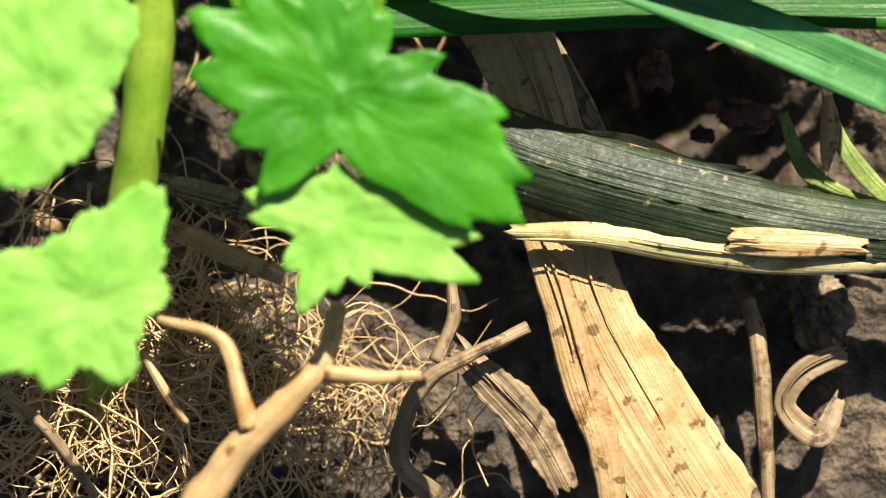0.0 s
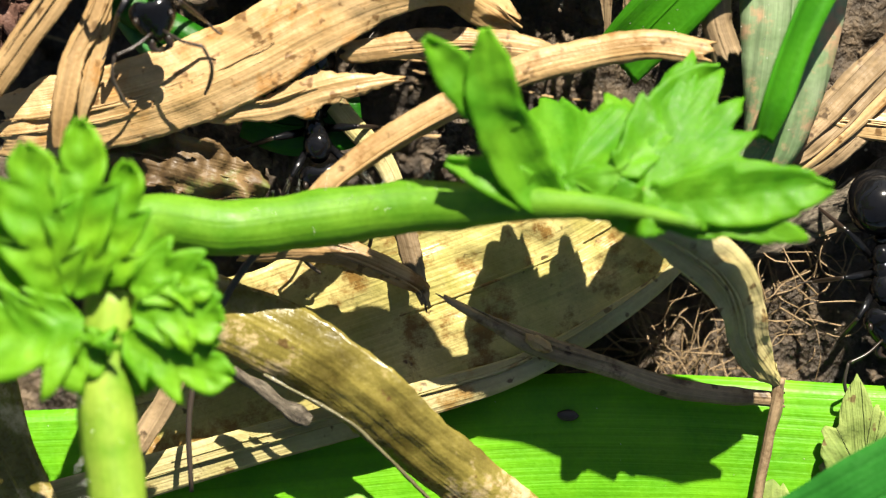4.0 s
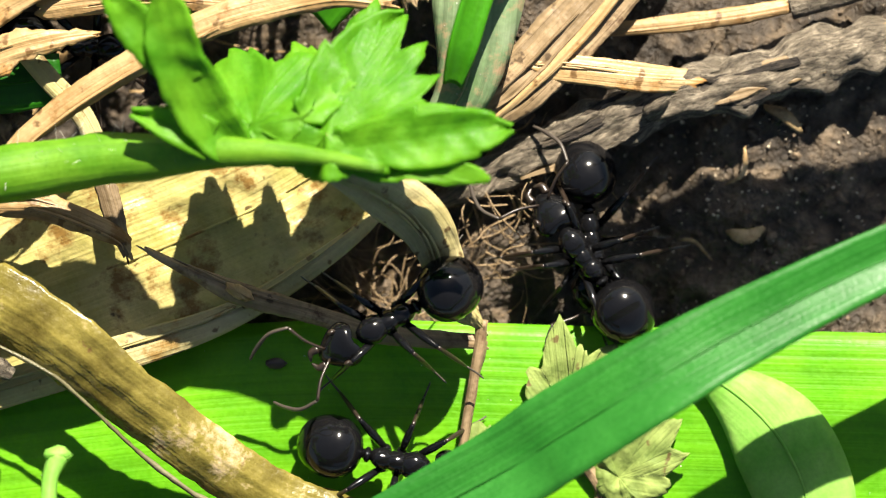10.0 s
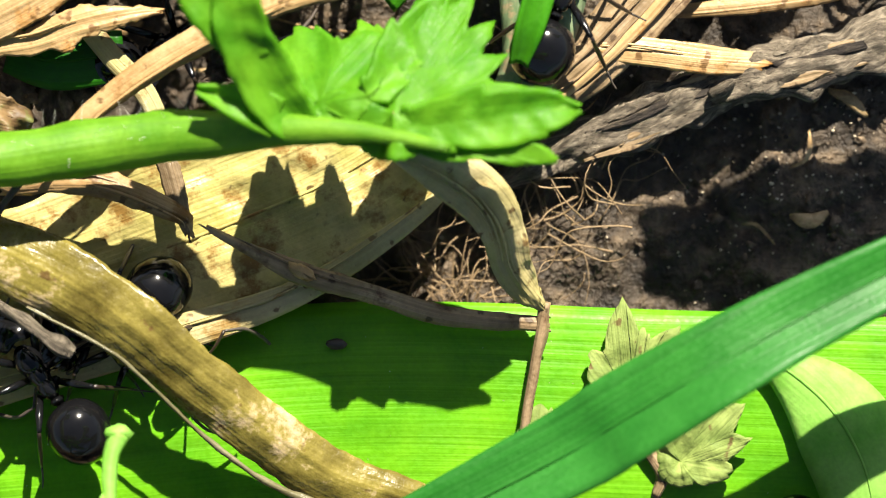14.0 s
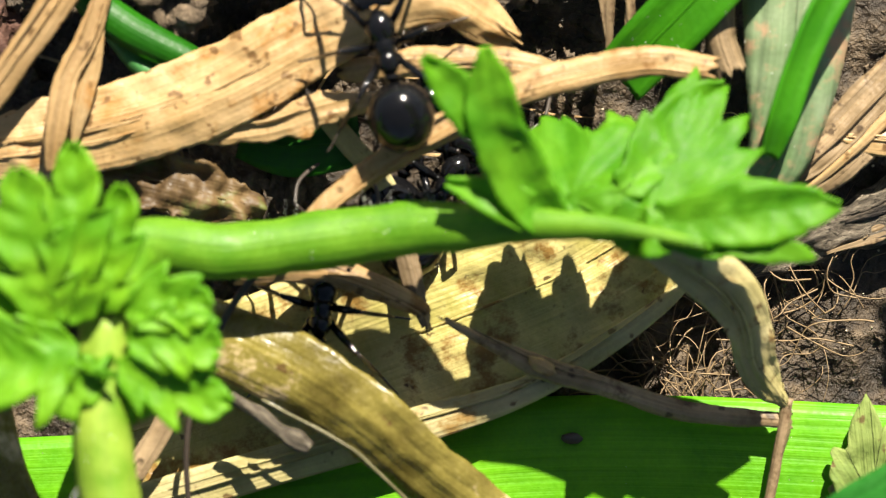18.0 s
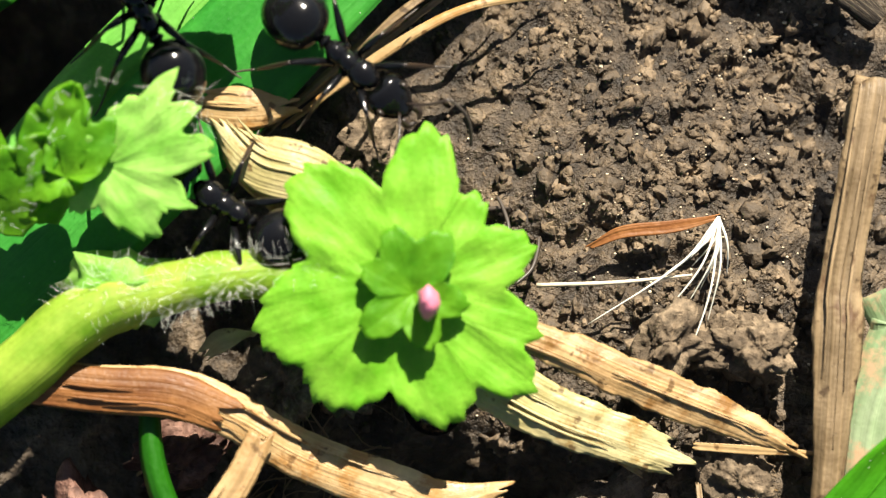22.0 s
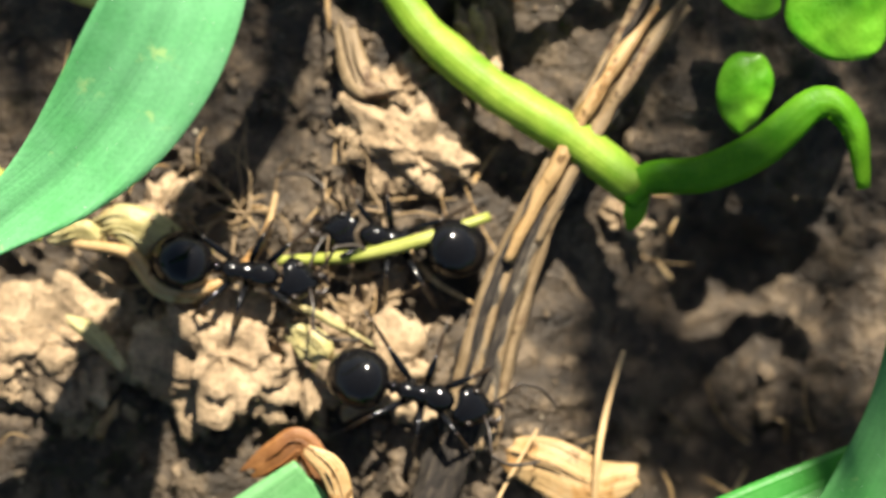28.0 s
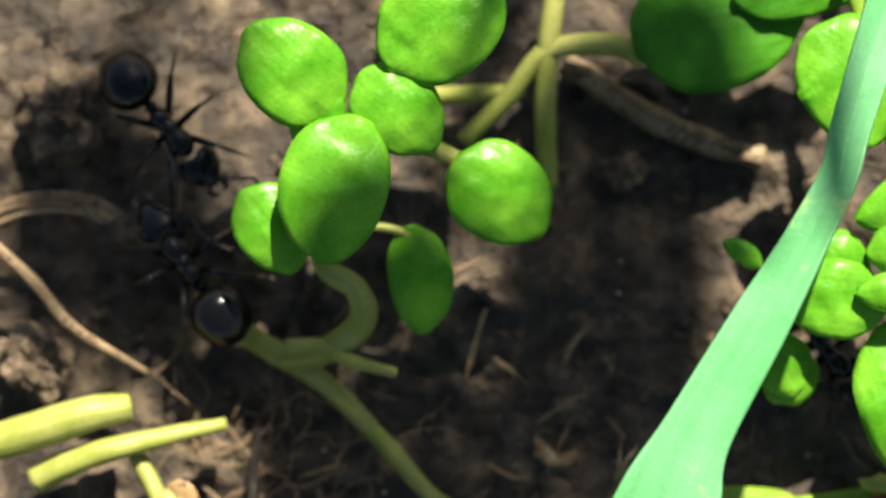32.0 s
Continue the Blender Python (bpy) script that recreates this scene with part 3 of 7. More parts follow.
def make_roots(name, zones, material, label):
    rng = random.Random(len(zones) * 17 + len(name))
    geos = []
    for (cx, cy), (sx, sy), count, lift, rad in zones:
        for _ in range(count):
            x, y, a = rng.gauss(cx, sx * 0.55), rng.gauss(cy, sy * 0.55), rng.uniform(0, 6.28)
            z = ground_height(x, y) + rng.uniform(0.1, lift)
            pts = [(x, y, z)]
            for _ in range(rng.randint(3, 6)):
                a += rng.uniform(-1.1, 1.1)
                st = rng.uniform(0.6, 1.6)
                pts.append((pts[-1][0] + math.cos(a) * st, pts[-1][1] + math.sin(a) * st, max(ground_height(pts[-1][0], pts[-1][1]), z + rng.uniform(-0.7, 0.7))))
            geos.append(tube(pts, [rad * rng.uniform(0.6, 1.4), rad * 0.4], n=len(pts) * 3, seg=4, ends=False))
    solid(name, geos, material, label, "roots", kind="stuff")


make_roots("root_mat", [((-24, -42), (6.5, 5.0), 640, 4.5, 0.055), ((-19, -44), (6, 4), 260, 4.0, 0.05)], ROOT, "tangled mat of fine tan roots on the soil")
make_roots("root_tufts", [((-1.51, -2.8), (2.6, 1.3), 60, 1.6, 0.035), ((2.74, 0.26), (2, 1.5), 34, 1.4, 0.035), ((-20.32, 14.77), (3, 2), 24, 1.5, 0.04),
                          ((-58.47, 85.41), (5, 4), 50, 1.0, 0.06), ((-41.39, 70.26), (6, 3), 40, 1.2, 0.08)], ROOTDARK, "small tufts of tan root fibres on soil")


# ---- one-piece leaves and straws ----
DRY = (STRAW, STRAWPALE, STRAWGREY, STRAWGREEN, RUST)


def shifted(pts, side, up, cut=(0.0, 1.0)):
    """The line beside pts, side millimetres to its right and up above it, over a stretch of it."""
    c = smooth_path(pts, 40)
    _, s, nn = frames_along(c)
    c = c + s * side + nn * up
    a, b = int(cut[0] * 39), max(int(cut[1] * 39), int(cut[0] * 39) + 4)
    return [tuple(q) for q in c[a:b + 1:4]]


def blade(name, pts, w, mat, label, category="leaf", group="", **more):
    wide = max(w) if hasattr(w, "__len__") else w
    seed = more.get("seed", 0)
    rng = random.Random(seed + 1000)
    if mat in DRY:
        more = {"ribs": 0.055, "rib_gap": 0.24, "fray": min(1.3, 0.5 * wide), "thick": 0.1, **more, "m": max(10, int(wide * 7)), "arch": more.get("arch", 0) * 0.6,
                "n": int(more.get("n", 30) * 1.5)}
        category = "straw"
    geo = ribbon(pts, w, **more)
    ob = solid(name, geo, mat, label, category, group)
    if name in ("strap_leaf", "cut_leaf", "broad_leaf", "pale_leaf", "green_strap"):
        specks(geo, ob, 70, seed)
    if mat in DRY and wide > 0.9:
        for k in range(3 if wide > 1.5 else 2):
            a = rng.uniform(0, 0.4)
            line = shifted(pts, rng.uniform(-0.36, 0.36) * wide * 0.8, more["arch"] + rng.uniform(0.04, 0.16), (a, a + rng.uniform(0.3, 0.6)))
            part("fibre", tube(line, [0.02, rng.uniform(0.05, 0.09), rng.uniform(0.03, 0.06), 0.015], n=24, seg=5, bump=0.5, seed=seed + k), mat, ob)
    elif mat not in DRY and wide > 2.0 and not more.get("prof") and name not in ("broad_leaf", "withered_leaf", "strap_leaf"):
        part("midrib", ribbon(shifted(pts, 0.0, more.get("arch", 0) + 0.02, (0.0, 1.0)), [0.1, 0.13, 0.12, 0.06], arch=0.03, thick=0.06, n=40, m=4, roll=more.get("roll", 0), seed=seed), mat, ob)
    return ob


def stem(name, pts, r, mat, label, category="stem", group="", **more):
    return solid(name, tube(pts, r, **more), mat, label, category, group)


# the broad leaves in the middle
blade("broad_leaf", [(-36.9, -10.68, -4.2), (-21.73, -9.73, -3.6), (-6.67, -8.18, -3.3), (7.41, -8.43, -3.3), (23.79, -8.9, -3)], 8.8, LIME,
      "broad bright green strap leaf lying flat on the soil", arch=0.35, n=60, m=14, wave=0.25, ripple=0.05, seed=3)
blade("yellowed_leaf", [(-25.6, -5.9, -2.8), (-21.8, -4.62, -2.4), (-13.58, -1.59, -1.9), (-7.31, 0.96, -2), (-3.35, 3.29, -2.2), (-0.55, 4.93, -2.6)], [5.6, 7.2, 7.6, 6.9, 5.2, 3.0], YELLOWED,
      "yellowed translucent old leaf with brown specks, partly rotten", arch=-0.5, n=80, m=24, ripple=0.3, wave=0.7, ragged=0.06, ribs=0.05, seed=5)
blade("folded_leaf", [(-27.95, -9.69, -1.6), (-19.58, -7.03, -1.5), (-12.61, -4.95, -1.4), (-7.98, -3.33, -1.5), (-3.81, -0.67, -1.7), (-1.02, 1.77, -1.9)], [1.9, 1.6, 1.5, 1.1, 0.8, 0.3], STRAWGREEN,
      "pale folded margin of a yellowed leaf", arch=0.25, n=40, seed=6)
blade("withered_leaf", [(-22.01, -0.86, 0.8), (-17.42, -2.89, 1.1), (-14.68, -4.66, 1.2), (-12.34, -6.62, 0.7), (-9.65, -8.73, 0), (-6.61, -10.9, -0.9), (-3.6, -12.0, -1.4), (-0.6, -13.3, -2.2)], [2.6, 3.1, 3.1, 2.75, 2.6, 2.5, 2.3, 1.9], BROWNLEAF,
      "brown translucent withered leaf band with a pale edge", arch=0.45, n=80, m=20, ripple=0.16, ragged=0.08, ribs=0.05, rib_gap=0.7, fray=0.5, roll=[8, -12, -22, -10, -6, -4], seed=8)
blade("curled_edge", [(-18.78, -3.95, 1.2), (-15.47, -5.66, 1.3), (-13.84, -7.05, 1), (-11.8, -9.03, 0.4), (-9.34, -10.92, -0.3), (-6.2, -12.3, -0.9), (-4.0, -13.1, -1.3)], [0.12, 0.18, 0.16, 0.2, 0.26, 0.28, 0.2], SILVEREDGE,
      "silvery curled edge of a withered leaf", arch=0.1, n=60, ragged=0.6, ripple=0.15, seed=9)
blade("curled_strip", [(-5.2, 3.3, 3.0), (-3.4, 2.3, 2.9), (-1.75, 1.45, 2.4), (-0.35, 0.35, 1.6), (0.35, -0.95, 0.6), (0.7, -2.2, -0.4), (1.4, -3.3, -1.2), (2.15, -4.1, -1.8)], [0.9, 1.5, 2.2, 2.2, 1.8, 1.65, 1.3, 0.4], STRAWGREEN,
      "curled pale yellow dry leaf strip with ribs", arch=0.35, n=56, m=12, ripple=0.15, roll=[0, 6, -8, -4, 8, -6, 10, 0], ribs=0.16, seed=10)
stem("dry_stalk", [(2.11, -3.69, -1.6), (1.9, -5.09, -1.8), (1.57, -6.95, -1.9), (1.25, -9.05, -2), (1.06, -11.39, -2.2)], [0.22, 0.26, 0.24, 0.2, 0.16], STRAWGREY,
     "thin dry brown stalk standing over the leaf", n=26, bump=0.4)
blade("dry_ribbon", [(-11.79, -0.65, 0.2), (-9.97, -1.57, -0.1), (-7.81, -2.55, -0.4), (-5.18, -3.32, -0.9), (-1.95, -4.27, -1.6), (2.34, -4.63, -1.9)], [0.25, 0.5, 0.95, 0.8, 0.85, 0.6], STRAWGREY,
      "narrow brown dry ribbon with a pale knot", arch=0.25, n=44, ragged=0.14, ripple=0.06, seed=12)
part("knot", blob((-7.83, -2.49, 0.05), (0.6, 0.3, 0.25), 4, 0.35, 1.2, 10, 14, -0.45), STRAWPALE, bpy.data.objects["dry_ribbon"], "pale woody knot")
blade("dry_scrap", [(-20.07, 0.96, 0), (-17.28, 1.19, 0.3), (-15.46, 0.96, 0.2), (-12.75, -0.19, -0.3), (-12.31, -0.89, -0.6)], [0.8, 1.2, 1.2, 0.8, 0.2], STRAW, "curled scrap of dry straw", arch=0.4, n=30, ragged=0.2, ripple=0.1, seed=13)
blade("dry_splinter", [(-13.33, 2.11, -0.4), (-12.87, 0.5, -0.4), (-12.4, -1.11, -0.3)], [0.9, 0.8, 0.25], STRAWGREY, "short dry grey-brown splinter", arch=0.15, n=14, ragged=0.2, seed=14)
blade("yellow_strip", [(-16.68, 7.56, -0.6), (-15.54, 6.19, -0.7), (-14.28, 4.81, -0.9), (-13.38, 2.98, -1.2)], [0.9, 0.9, 0.9, 0.7], STRAWGREEN, "yellowish dry leaf strip", arch=0.15, n=20, seed=15)
stem("club_twig", [(-19.99, -3.73, 1.3), (-19.07, -4.4, 1.4), (-18.15, -4.96, 1.5), (-17.47, -5.45, 1.5), (-16.89, -5.75, 1.4)], [0.18, 0.24, 0.3, 0.46, 0.3], BARK, "short dark twig with a thick end", n=40, bump=0.8)
stem("hair_stem", [(-17.61, 2.24, 1.5), (-19.14, 0.9, 1.5), (-20.45, -1.11, 1.3), (-21.41, -3.79, 1.2), (-21.73, -6.02, 1), (-21.59, -8.71, 0.5)], [0.1, 0.15, 0.14, 0.12, 0.12, 0.1], DARKSTEM, "thin dark wiry stem", n=30)
blade("shaded_strap", [(-32.25, 0.87, 0.3), (-30.29, -3.15, 0.5), (-29.23, -7.19, 0.7), (-27.58, -10.54, 0.4), (-25.7, -13.89, 0), (-24.56, -16.64, -1)], [2.2, 2.4, 2.6, 2.4, 2.1, 1.6], BROWNLEAF, "dark olive strap leaf, half withered, by the weed stem",
      arch=0.3, n=36, seed=17, ripple=0.1)
blade("dry_chip", [(-29.67, -14.52, -1.2), (-28.07, -13.31, -0.8), (-26.29, -10.28, -0.3), (-23.86, -7.02, 0.1), (-21.7, -3.11, 0.4)], [0.9, 1.1, 0.8, 0.9, 0.9], STRAWGREY, "thin grey dry straw leaning on leaves", arch=0.1, n=20, ragged=0.3, seed=18)

# straws above the middle
blade("straw_ribbon", [(-29.95, 5.89, -0.2), (-27.67, 6.15, 0.2), (-23.63, 7.11, 0.4), (-20.28, 8.5, 0.6), (-16.94, 10.33, 0.9), (-14.28, 11.48, 1), (-11.83, 11.86, 0.9), (-10.24, 11.12, 0.2), (-8.76, 10.25, -0.3)], [2.6, 3.2, 3.4, 3.4, 3.1, 2.2, 1.8, 1.9, 0.6], STRAWPALE,
      "wide pale tan straw ribbon, bent and split", arch=0.5, n=64, m=10, ragged=0.07, ripple=0.12, wave=0.3, seed=20)
blade("straw_split", [(-21.39, 6.36, 0.1), (-18.69, 6.73, 0.4), (-16.9, 7.32, 0.6), (-14.9, 7.8, 0.5), (-13.34, 8.04, 0.1)], [0.6, 1.2, 1.4, 0.9, 0.2], STRAWPALE, "torn pale straw strip", arch=0.2, n=30, ragged=0.5, seed=21)
blade("long_straw", [(-17.7, 2.52, 1.5), (-15.94, 4.11, 1.6), (-13.74, 5.7, 1.7), (-11.54, 6.95, 1.8), (-8.9, 8.32, 1.9), (-6.02, 9.14, 1.8), (-3.6, 9.51, 1.9), (-1.02, 9.22, 1.6)], [0.5, 0.9, 1.1, 1.2, 1.3, 1.3, 1.2, 1.0], STRAW,
      "long narrow ribbed tan straw with a frayed end", arch=0.3, n=60, m=7, ragged=0.1, ripple=0.06, seed=22)
blade("straw_under", [(-16.04, 9.01, 0.2), (-12.91, 9.39, 0.5), (-10.22, 9.43, 0.6), (-7.98, 9.24, 0.5), (-7.06, 8.92, 0.1)], [0.8, 1.2, 1.3, 0.9, 0.4], STRAW, "short ribbed straw under another", arch=0.3, n=30, ragged=0.2, seed=23)
blade("straw_cross", [(-23.43, 17.3, 1.9), (-24.49, 15.06, 2.2), (-26.33, 12.37, 2.3), (-27.96, 9.92, 2.2), (-29.53, 7.67, 1.8), (-30.69, 5.85, 1.2)], [1.0, 1.3, 1.4, 1.2, 1.1, 0.8], STRAW, "narrow tan straw leaning across", arch=0.25, n=36, ragged=0.1, ripple=0.05, seed=24)
blade("straw_cross", [(-24.73, 13.51, 1.7), (-25.69, 10.38, 1.6), (-26.55, 8.59, 1.7), (-26.98, 6.58, 1.6), (-27.21, 4.78, 1.2)], [0.5, 0.9, 1.0, 0.9, 0.4], STRAW, "narrow tan straw leaning across", arch=0.2, n=30, ragged=0.2, seed=25)
blade("straw_cross", [(-25.34, 11.72, 1.5), (-25.6, 9.49, 1.3), (-25.98, 7.7, 1.2), (-26.36, 5.9, 0.9)], [0.5, 0.8, 0.8, 0.3], STRAWPALE, "pale narrow straw leaning across", arch=0.2, n=24, ragged=0.1, seed=26)
blade("stained_straw", [(-33.14, 19.22, 0.8), (-29.99, 18.92, 1), (-26.85, 18.73, 1.1), (-24.39, 17.76, 1), (-21.93, 16.35, 0.7), (-18.79, 15.17, 0.4), (-16.1, 14.42, 0.1), (-13.52, 15.02, -0.1)], [1.8, 1.9, 2.0, 1.9, 2.0, 2.0, 1.8, 0.6], STRAWPALE,
      "long pale straw ribbon with a brown end", arch=0.35, n=60, m=8, ragged=0.08, ripple=0.08, seed=27)
blade("brown_straw", [(-33.11, 19.16, 1.06), (-29.96, 18.86, 1.28), (-27.04, 18.69, 1.42), (-24.81, 17.88, 1.32)], [1.7, 1.85, 1.9, 1.5], RUST, "brown end of a straw ribbon", arch=0.36, n=30, m=8, seed=28)
blade("sheath_pale", [(-17.07, 20.79, 0.5), (-14.36, 19.36, 0.6), (-11.88, 18.06, 0.5), (-9.17, 17.09, 0.3), (-6.67, 16.24, -0.2)], [2.2, 2.4, 2.3, 2.0, 1.4], STRAWGREEN, "pale greenish dry leaf sheath, frayed at the end", arch=0.3, n=40, m=8, ragged=0.1, ripple=0.1, seed=29)
blade("sheath_split", [(-14.39, 21.71, 0.7), (-11.7, 20.73, 0.9), (-9, 19.54, 0.8), (-6.28, 18.47, 0.5), (-4.02, 17.61, 0.3), (-1.97, 16.63, 0.1)], [1.1, 1.5, 1.7, 1.6, 1.2, 0.5], STRAW, "split tan straw with long splinters", arch=0.3, n=44, ragged=0.2, ripple=0.1, seed=30)
blade("splinter", [(-11.64, 17.51, 0.1), (-9.83, 16.64, 0), (-8.23, 15.55, -0.3)], [0.3, 0.4, 0.15], STRAWPALE, "thin pale straw splinter", n=14, seed=31)
blade("splinter", [(-6.24, 16.8, 0), (-3.77, 16.67, 0.2), (-1.17, 16.53, 0)], [0.3, 0.35, 0.15], STRAWPALE, "thin pale straw splinter", n=14, seed=32)
for k, (x0, x1) in enumerate(((0.0, 0.5), (0.7, 0.35), (1.2, 1.4), (1.7, 1.0))):
    a = (-5.96, 15.35, -0.5)
    b = (-5.64, 9.71, -1)
    blade("dry_fibre", [(a[0] + x0, a[1], a[2]), (a[0] + x0 * 0.6 + x1 * 0.4 + 0.1, (a[1] + b[1]) / 2, 0.1), (b[0] + x1, b[1], b[2])], [0.2, 0.34, 0.25], STRAWGREY,
          "thin upright grey-brown dry fibre", group="dry fibres", n=16, ragged=0.2, seed=33 + k)

# the long pale blade on the bare soil's edge, and its neighbours
blade("pale_leaf", [(3.14, 23.91, -0.5), (4.08, 21.5, -0.3), (2.53, 17.48, 0), (2.0, 10.1, 0.3), (1.52, 6.23, -0.2), (0.37, 4.18, -0.8)], [6.0, 6.4, 5.6, 4.0, 2.6, 1.6], GREYGREEN,
      "wide grey-green old leaf blade with tan streaks", arch=0.4, n=70, m=10, ripple=0.08, seed=40)
blade("tan_stalk", [(0.27, 29.2, -1), (0.8, 31.13, 0.4), (-0.38, 23.88, 0.5), (-0.53, 21.43, 0.7), (-0.8, 16.74, 0.8), (-1.1, 11.46, 0.8), (-0.41, 8.95, 0.5)], [1.4, 1.6, 1.7, 2.1, 1.4, 1.3, 1.2], STRAWGREY,
      "long grey-tan dry stalk along a leaf blade", arch=0.6, n=60, ragged=0.08, ripple=0.06, seed=41)
blade("green_strap", [(5.11, 19.2, 2.4), (2.24, 16.95, 2.6), (0.52, 14.94, 2.4), (-1.39, 12.7, 1.8), (-3.49, 10.44, 0.6), (-4.97, 8.82, -0.6)], [1.3, 1.9, 2.4, 2.5, 2.5, 2.2], GREEN, "dark green grass blade bent over dry straw", arch=-0.3, n=50, m=8, roll=[0, 20, -6, -10, 0, 0], seed=42)
blade("green_loop", [(5.09, 14.99, 3), (3.1, 11.88, 3.4), (2.04, 9.45, 3.3), (1.34, 7.23, 3), (0.88, 5.76, 2.2)], [0.9, 1.3, 1.2, 1.1, 0.6], GREEN, "slim green grass blade curving down", arch=-0.25, n=36, roll=[10, 25, 20, 10], seed=43)
blade("dry_leaf", [(10.64, 13.99, -2.2), (8.07, 10.73, -2.1), (5.5, 7.92, -1.9), (3.18, 5.6, -2), (1.08, 4.46, -2.6), (-1.5, 2.61, -3.6)], [1.9, 2.4, 2.7, 2.4, 1.9, 0.8], STRAWGREY, "brown ribbed dry leaf blade lying aslant", arch=0.4, n=50, m=8, ragged=0.06, ripple=0.12, seed=44)
blade("straw_strip", [(9.21, 11.63, -1.7), (6.41, 8.14, -1.5), (4.09, 5.82, -1.6), (2.48, 4.44, -2)], [0.4, 0.5, 0.4, 0.2], STRAWPALE, "pale rib strip of a dry leaf", arch=0.1, n=24, seed=45)
stem("rotten_stick", [(26.16, 8.67, -3.1), (21.48, 8.44, -3.1), (18.18, 7.62, -3), (13.95, 6.45, -2.9), (9.52, 5.28, -3), (6.25, 3.77, -3.3), (2.97, 2.61, -3.7), (-0.09, 0.97, -4.3)], [0.9, 1.05, 1.1, 1.1, 1.05, 0.95, 0.8, 0.5], BARK,
     "rotten dark grey stick lying on soil", category="stick", n=160, seg=24, bump=0.75, flat=0.62)
ROTTEN = [(26.16, 8.67, -3.1), (21.48, 8.44, -3.1), (18.18, 7.62, -3), (13.95, 6.45, -2.9), (9.52, 5.28, -3), (6.25, 3.77, -3.3), (2.97, 2.61, -3.7)]
stick = bpy.data.objects["rotten_stick"]
for k in range(36):
    rng = random.Random(500 + k)
    a = rng.uniform(0.02, 0.8)
    line = shifted(ROTTEN, rng.uniform(-0.8, 0.8), rng.uniform(0.4, 0.62), (a, a + rng.uniform(0.12, 0.3)))
    part("bark_strip", ribbon(line, [0.1, rng.uniform(0.25, 0.6), 0.1], n=20, m=5, ribs=0.08, ragged=0.5, fray=0.3, thick=0.12, seed=k), (BARK, TWIG, STRAWGREY)[k % 3], stick)
stem("bark_bit", [(9, 4.79, -2.2), (9.43, 5.07, -1.6), (9.76, 5.39, -1.3)], [0.35, 0.3, 0.1], BARK, "small knot on a rotten stick", n=8, bump=0.4)
blade("soil_straw", [(6.83, 8.23, -3.2), (9.75, 8.49, -3), (12.79, 8.86, -2.9), (15.02, 9.26, -3)], [0.5, 0.75, 0.75, 0.6], STRAW, "short dry straw on dark soil", arch=0.2, n=24, ragged=0.15, seed=47)
blade("soil_straw", [(4.1, 6.76, -1.8), (6.42, 6.52, -1.8), (8.76, 6.25, -2), (11.11, 6.12, -2.4)], [1.0, 1.2, 1.2, 0.9], STRAWPALE, "pale dry straw on dark soil", arch=0.2, n=24, ragged=0.1, seed=48)
blade("soil_straw", [(14.91, 9.14, -3), (16.78, 9.61, -3), (19.12, 10.31, -3)], [0.9, 1.0, 0.9], BARK, "dark rotten bark strip on soil", arch=0.3, n=20, ragged=0.2, seed=49)
blade("grass_leaf", [(-16.98, -19.49, 2), (-12.13, -17.17, 2.8), (1.57, -10.22, 4.3), (5.03, -8.11, 5.4), (8.47, -6.03, 6.2), (12.01, -4.05, 6), (16.91, -1.63, 5.6), (22.3, 0.59, 5)], [0.6, 1.4, 3.3, 3.7, 3.5, 3.0, 2.5, 2.4], BLADE, "smooth green grass blade crossing above the broad leaf", fold=0.35, n=60, m=10, roll=[5, 12, 20, 22, 10, 0], seed=50)
blade("thin_yellow_leaf", [(10.62, -5.63, -2.3), (12.47, -6.78, -2.1), (14.09, -8.41, -2), (15.28, -10.75, -2.2), (15.78, -13.58, -2.6)], [0.6, 2.4, 4.0, 4.2, 3.6], WEEDPALE, "thin yellow-green leaf with a pale edge", arch=0.4, n=30, m=8, seed=51)


def withered_leaflet():
    th = thing("withered_leaflet", (6, -6.83, -3.3), "withered grey-green lobed leaflet stuck on a broad leaf", "leaf")
    part("lobe", palmate((5.59, -7.89, -2.5), [(5.13, -3.51, -2), (7.51, -4.57, -1.8), (7.33, -6.83, -2), (4.03, -5.65, -2), (6.18, -4.5, -2.1)], base=0.62, wide=0.7, power=1.0, teeth=0.06, seed=52, crease=0.06, rise=0.25, ripple=0.25), DEADLEAF, th)
    part("lobe", palmate((7.69, -10.24, -2.6), [(10.23, -7.66, -2), (10.53, -9.17, -2), (8.73, -7.66, -2.2), (9.89, -10.59, -2.4)], base=0.6, wide=0.75, power=1.0, teeth=0.06, seed=53, crease=0.06, rise=0.25, ripple=0.25), DEADLEAF, th)
    part("lobe", palmate((1.85, -10.34, -2.7), [(1.97, -7.8, -2.4), (3.48, -8.45, -2.2), (3.36, -10.1, -2.5)], base=0.6, wide=0.75, power=1.0, teeth=0.06, seed=54, crease=0.06, rise=0.25, ripple=0.25), DEADLEAF, th)
    part("stalk", tube([(3.98, -7.14, -2.2), (4.44, -7.72, -2.2), (5.27, -8.67, -2.4), (6.92, -10.56, -2.8), (6.69, -11.74, -3)], [0.2, 0.35, 0.3, 0.3, 0.2], n=20, bump=0.5), STRAWGREY, th, "brown shrivelled stalk")


withered_leaflet()
solid("seed_husk", blob((-6.47, -5.47, -2.75), (0.45, 0.24, 0.15), 3, 0.2), DARKSTEM, "small dark seed husk on a broad leaf", "seed")


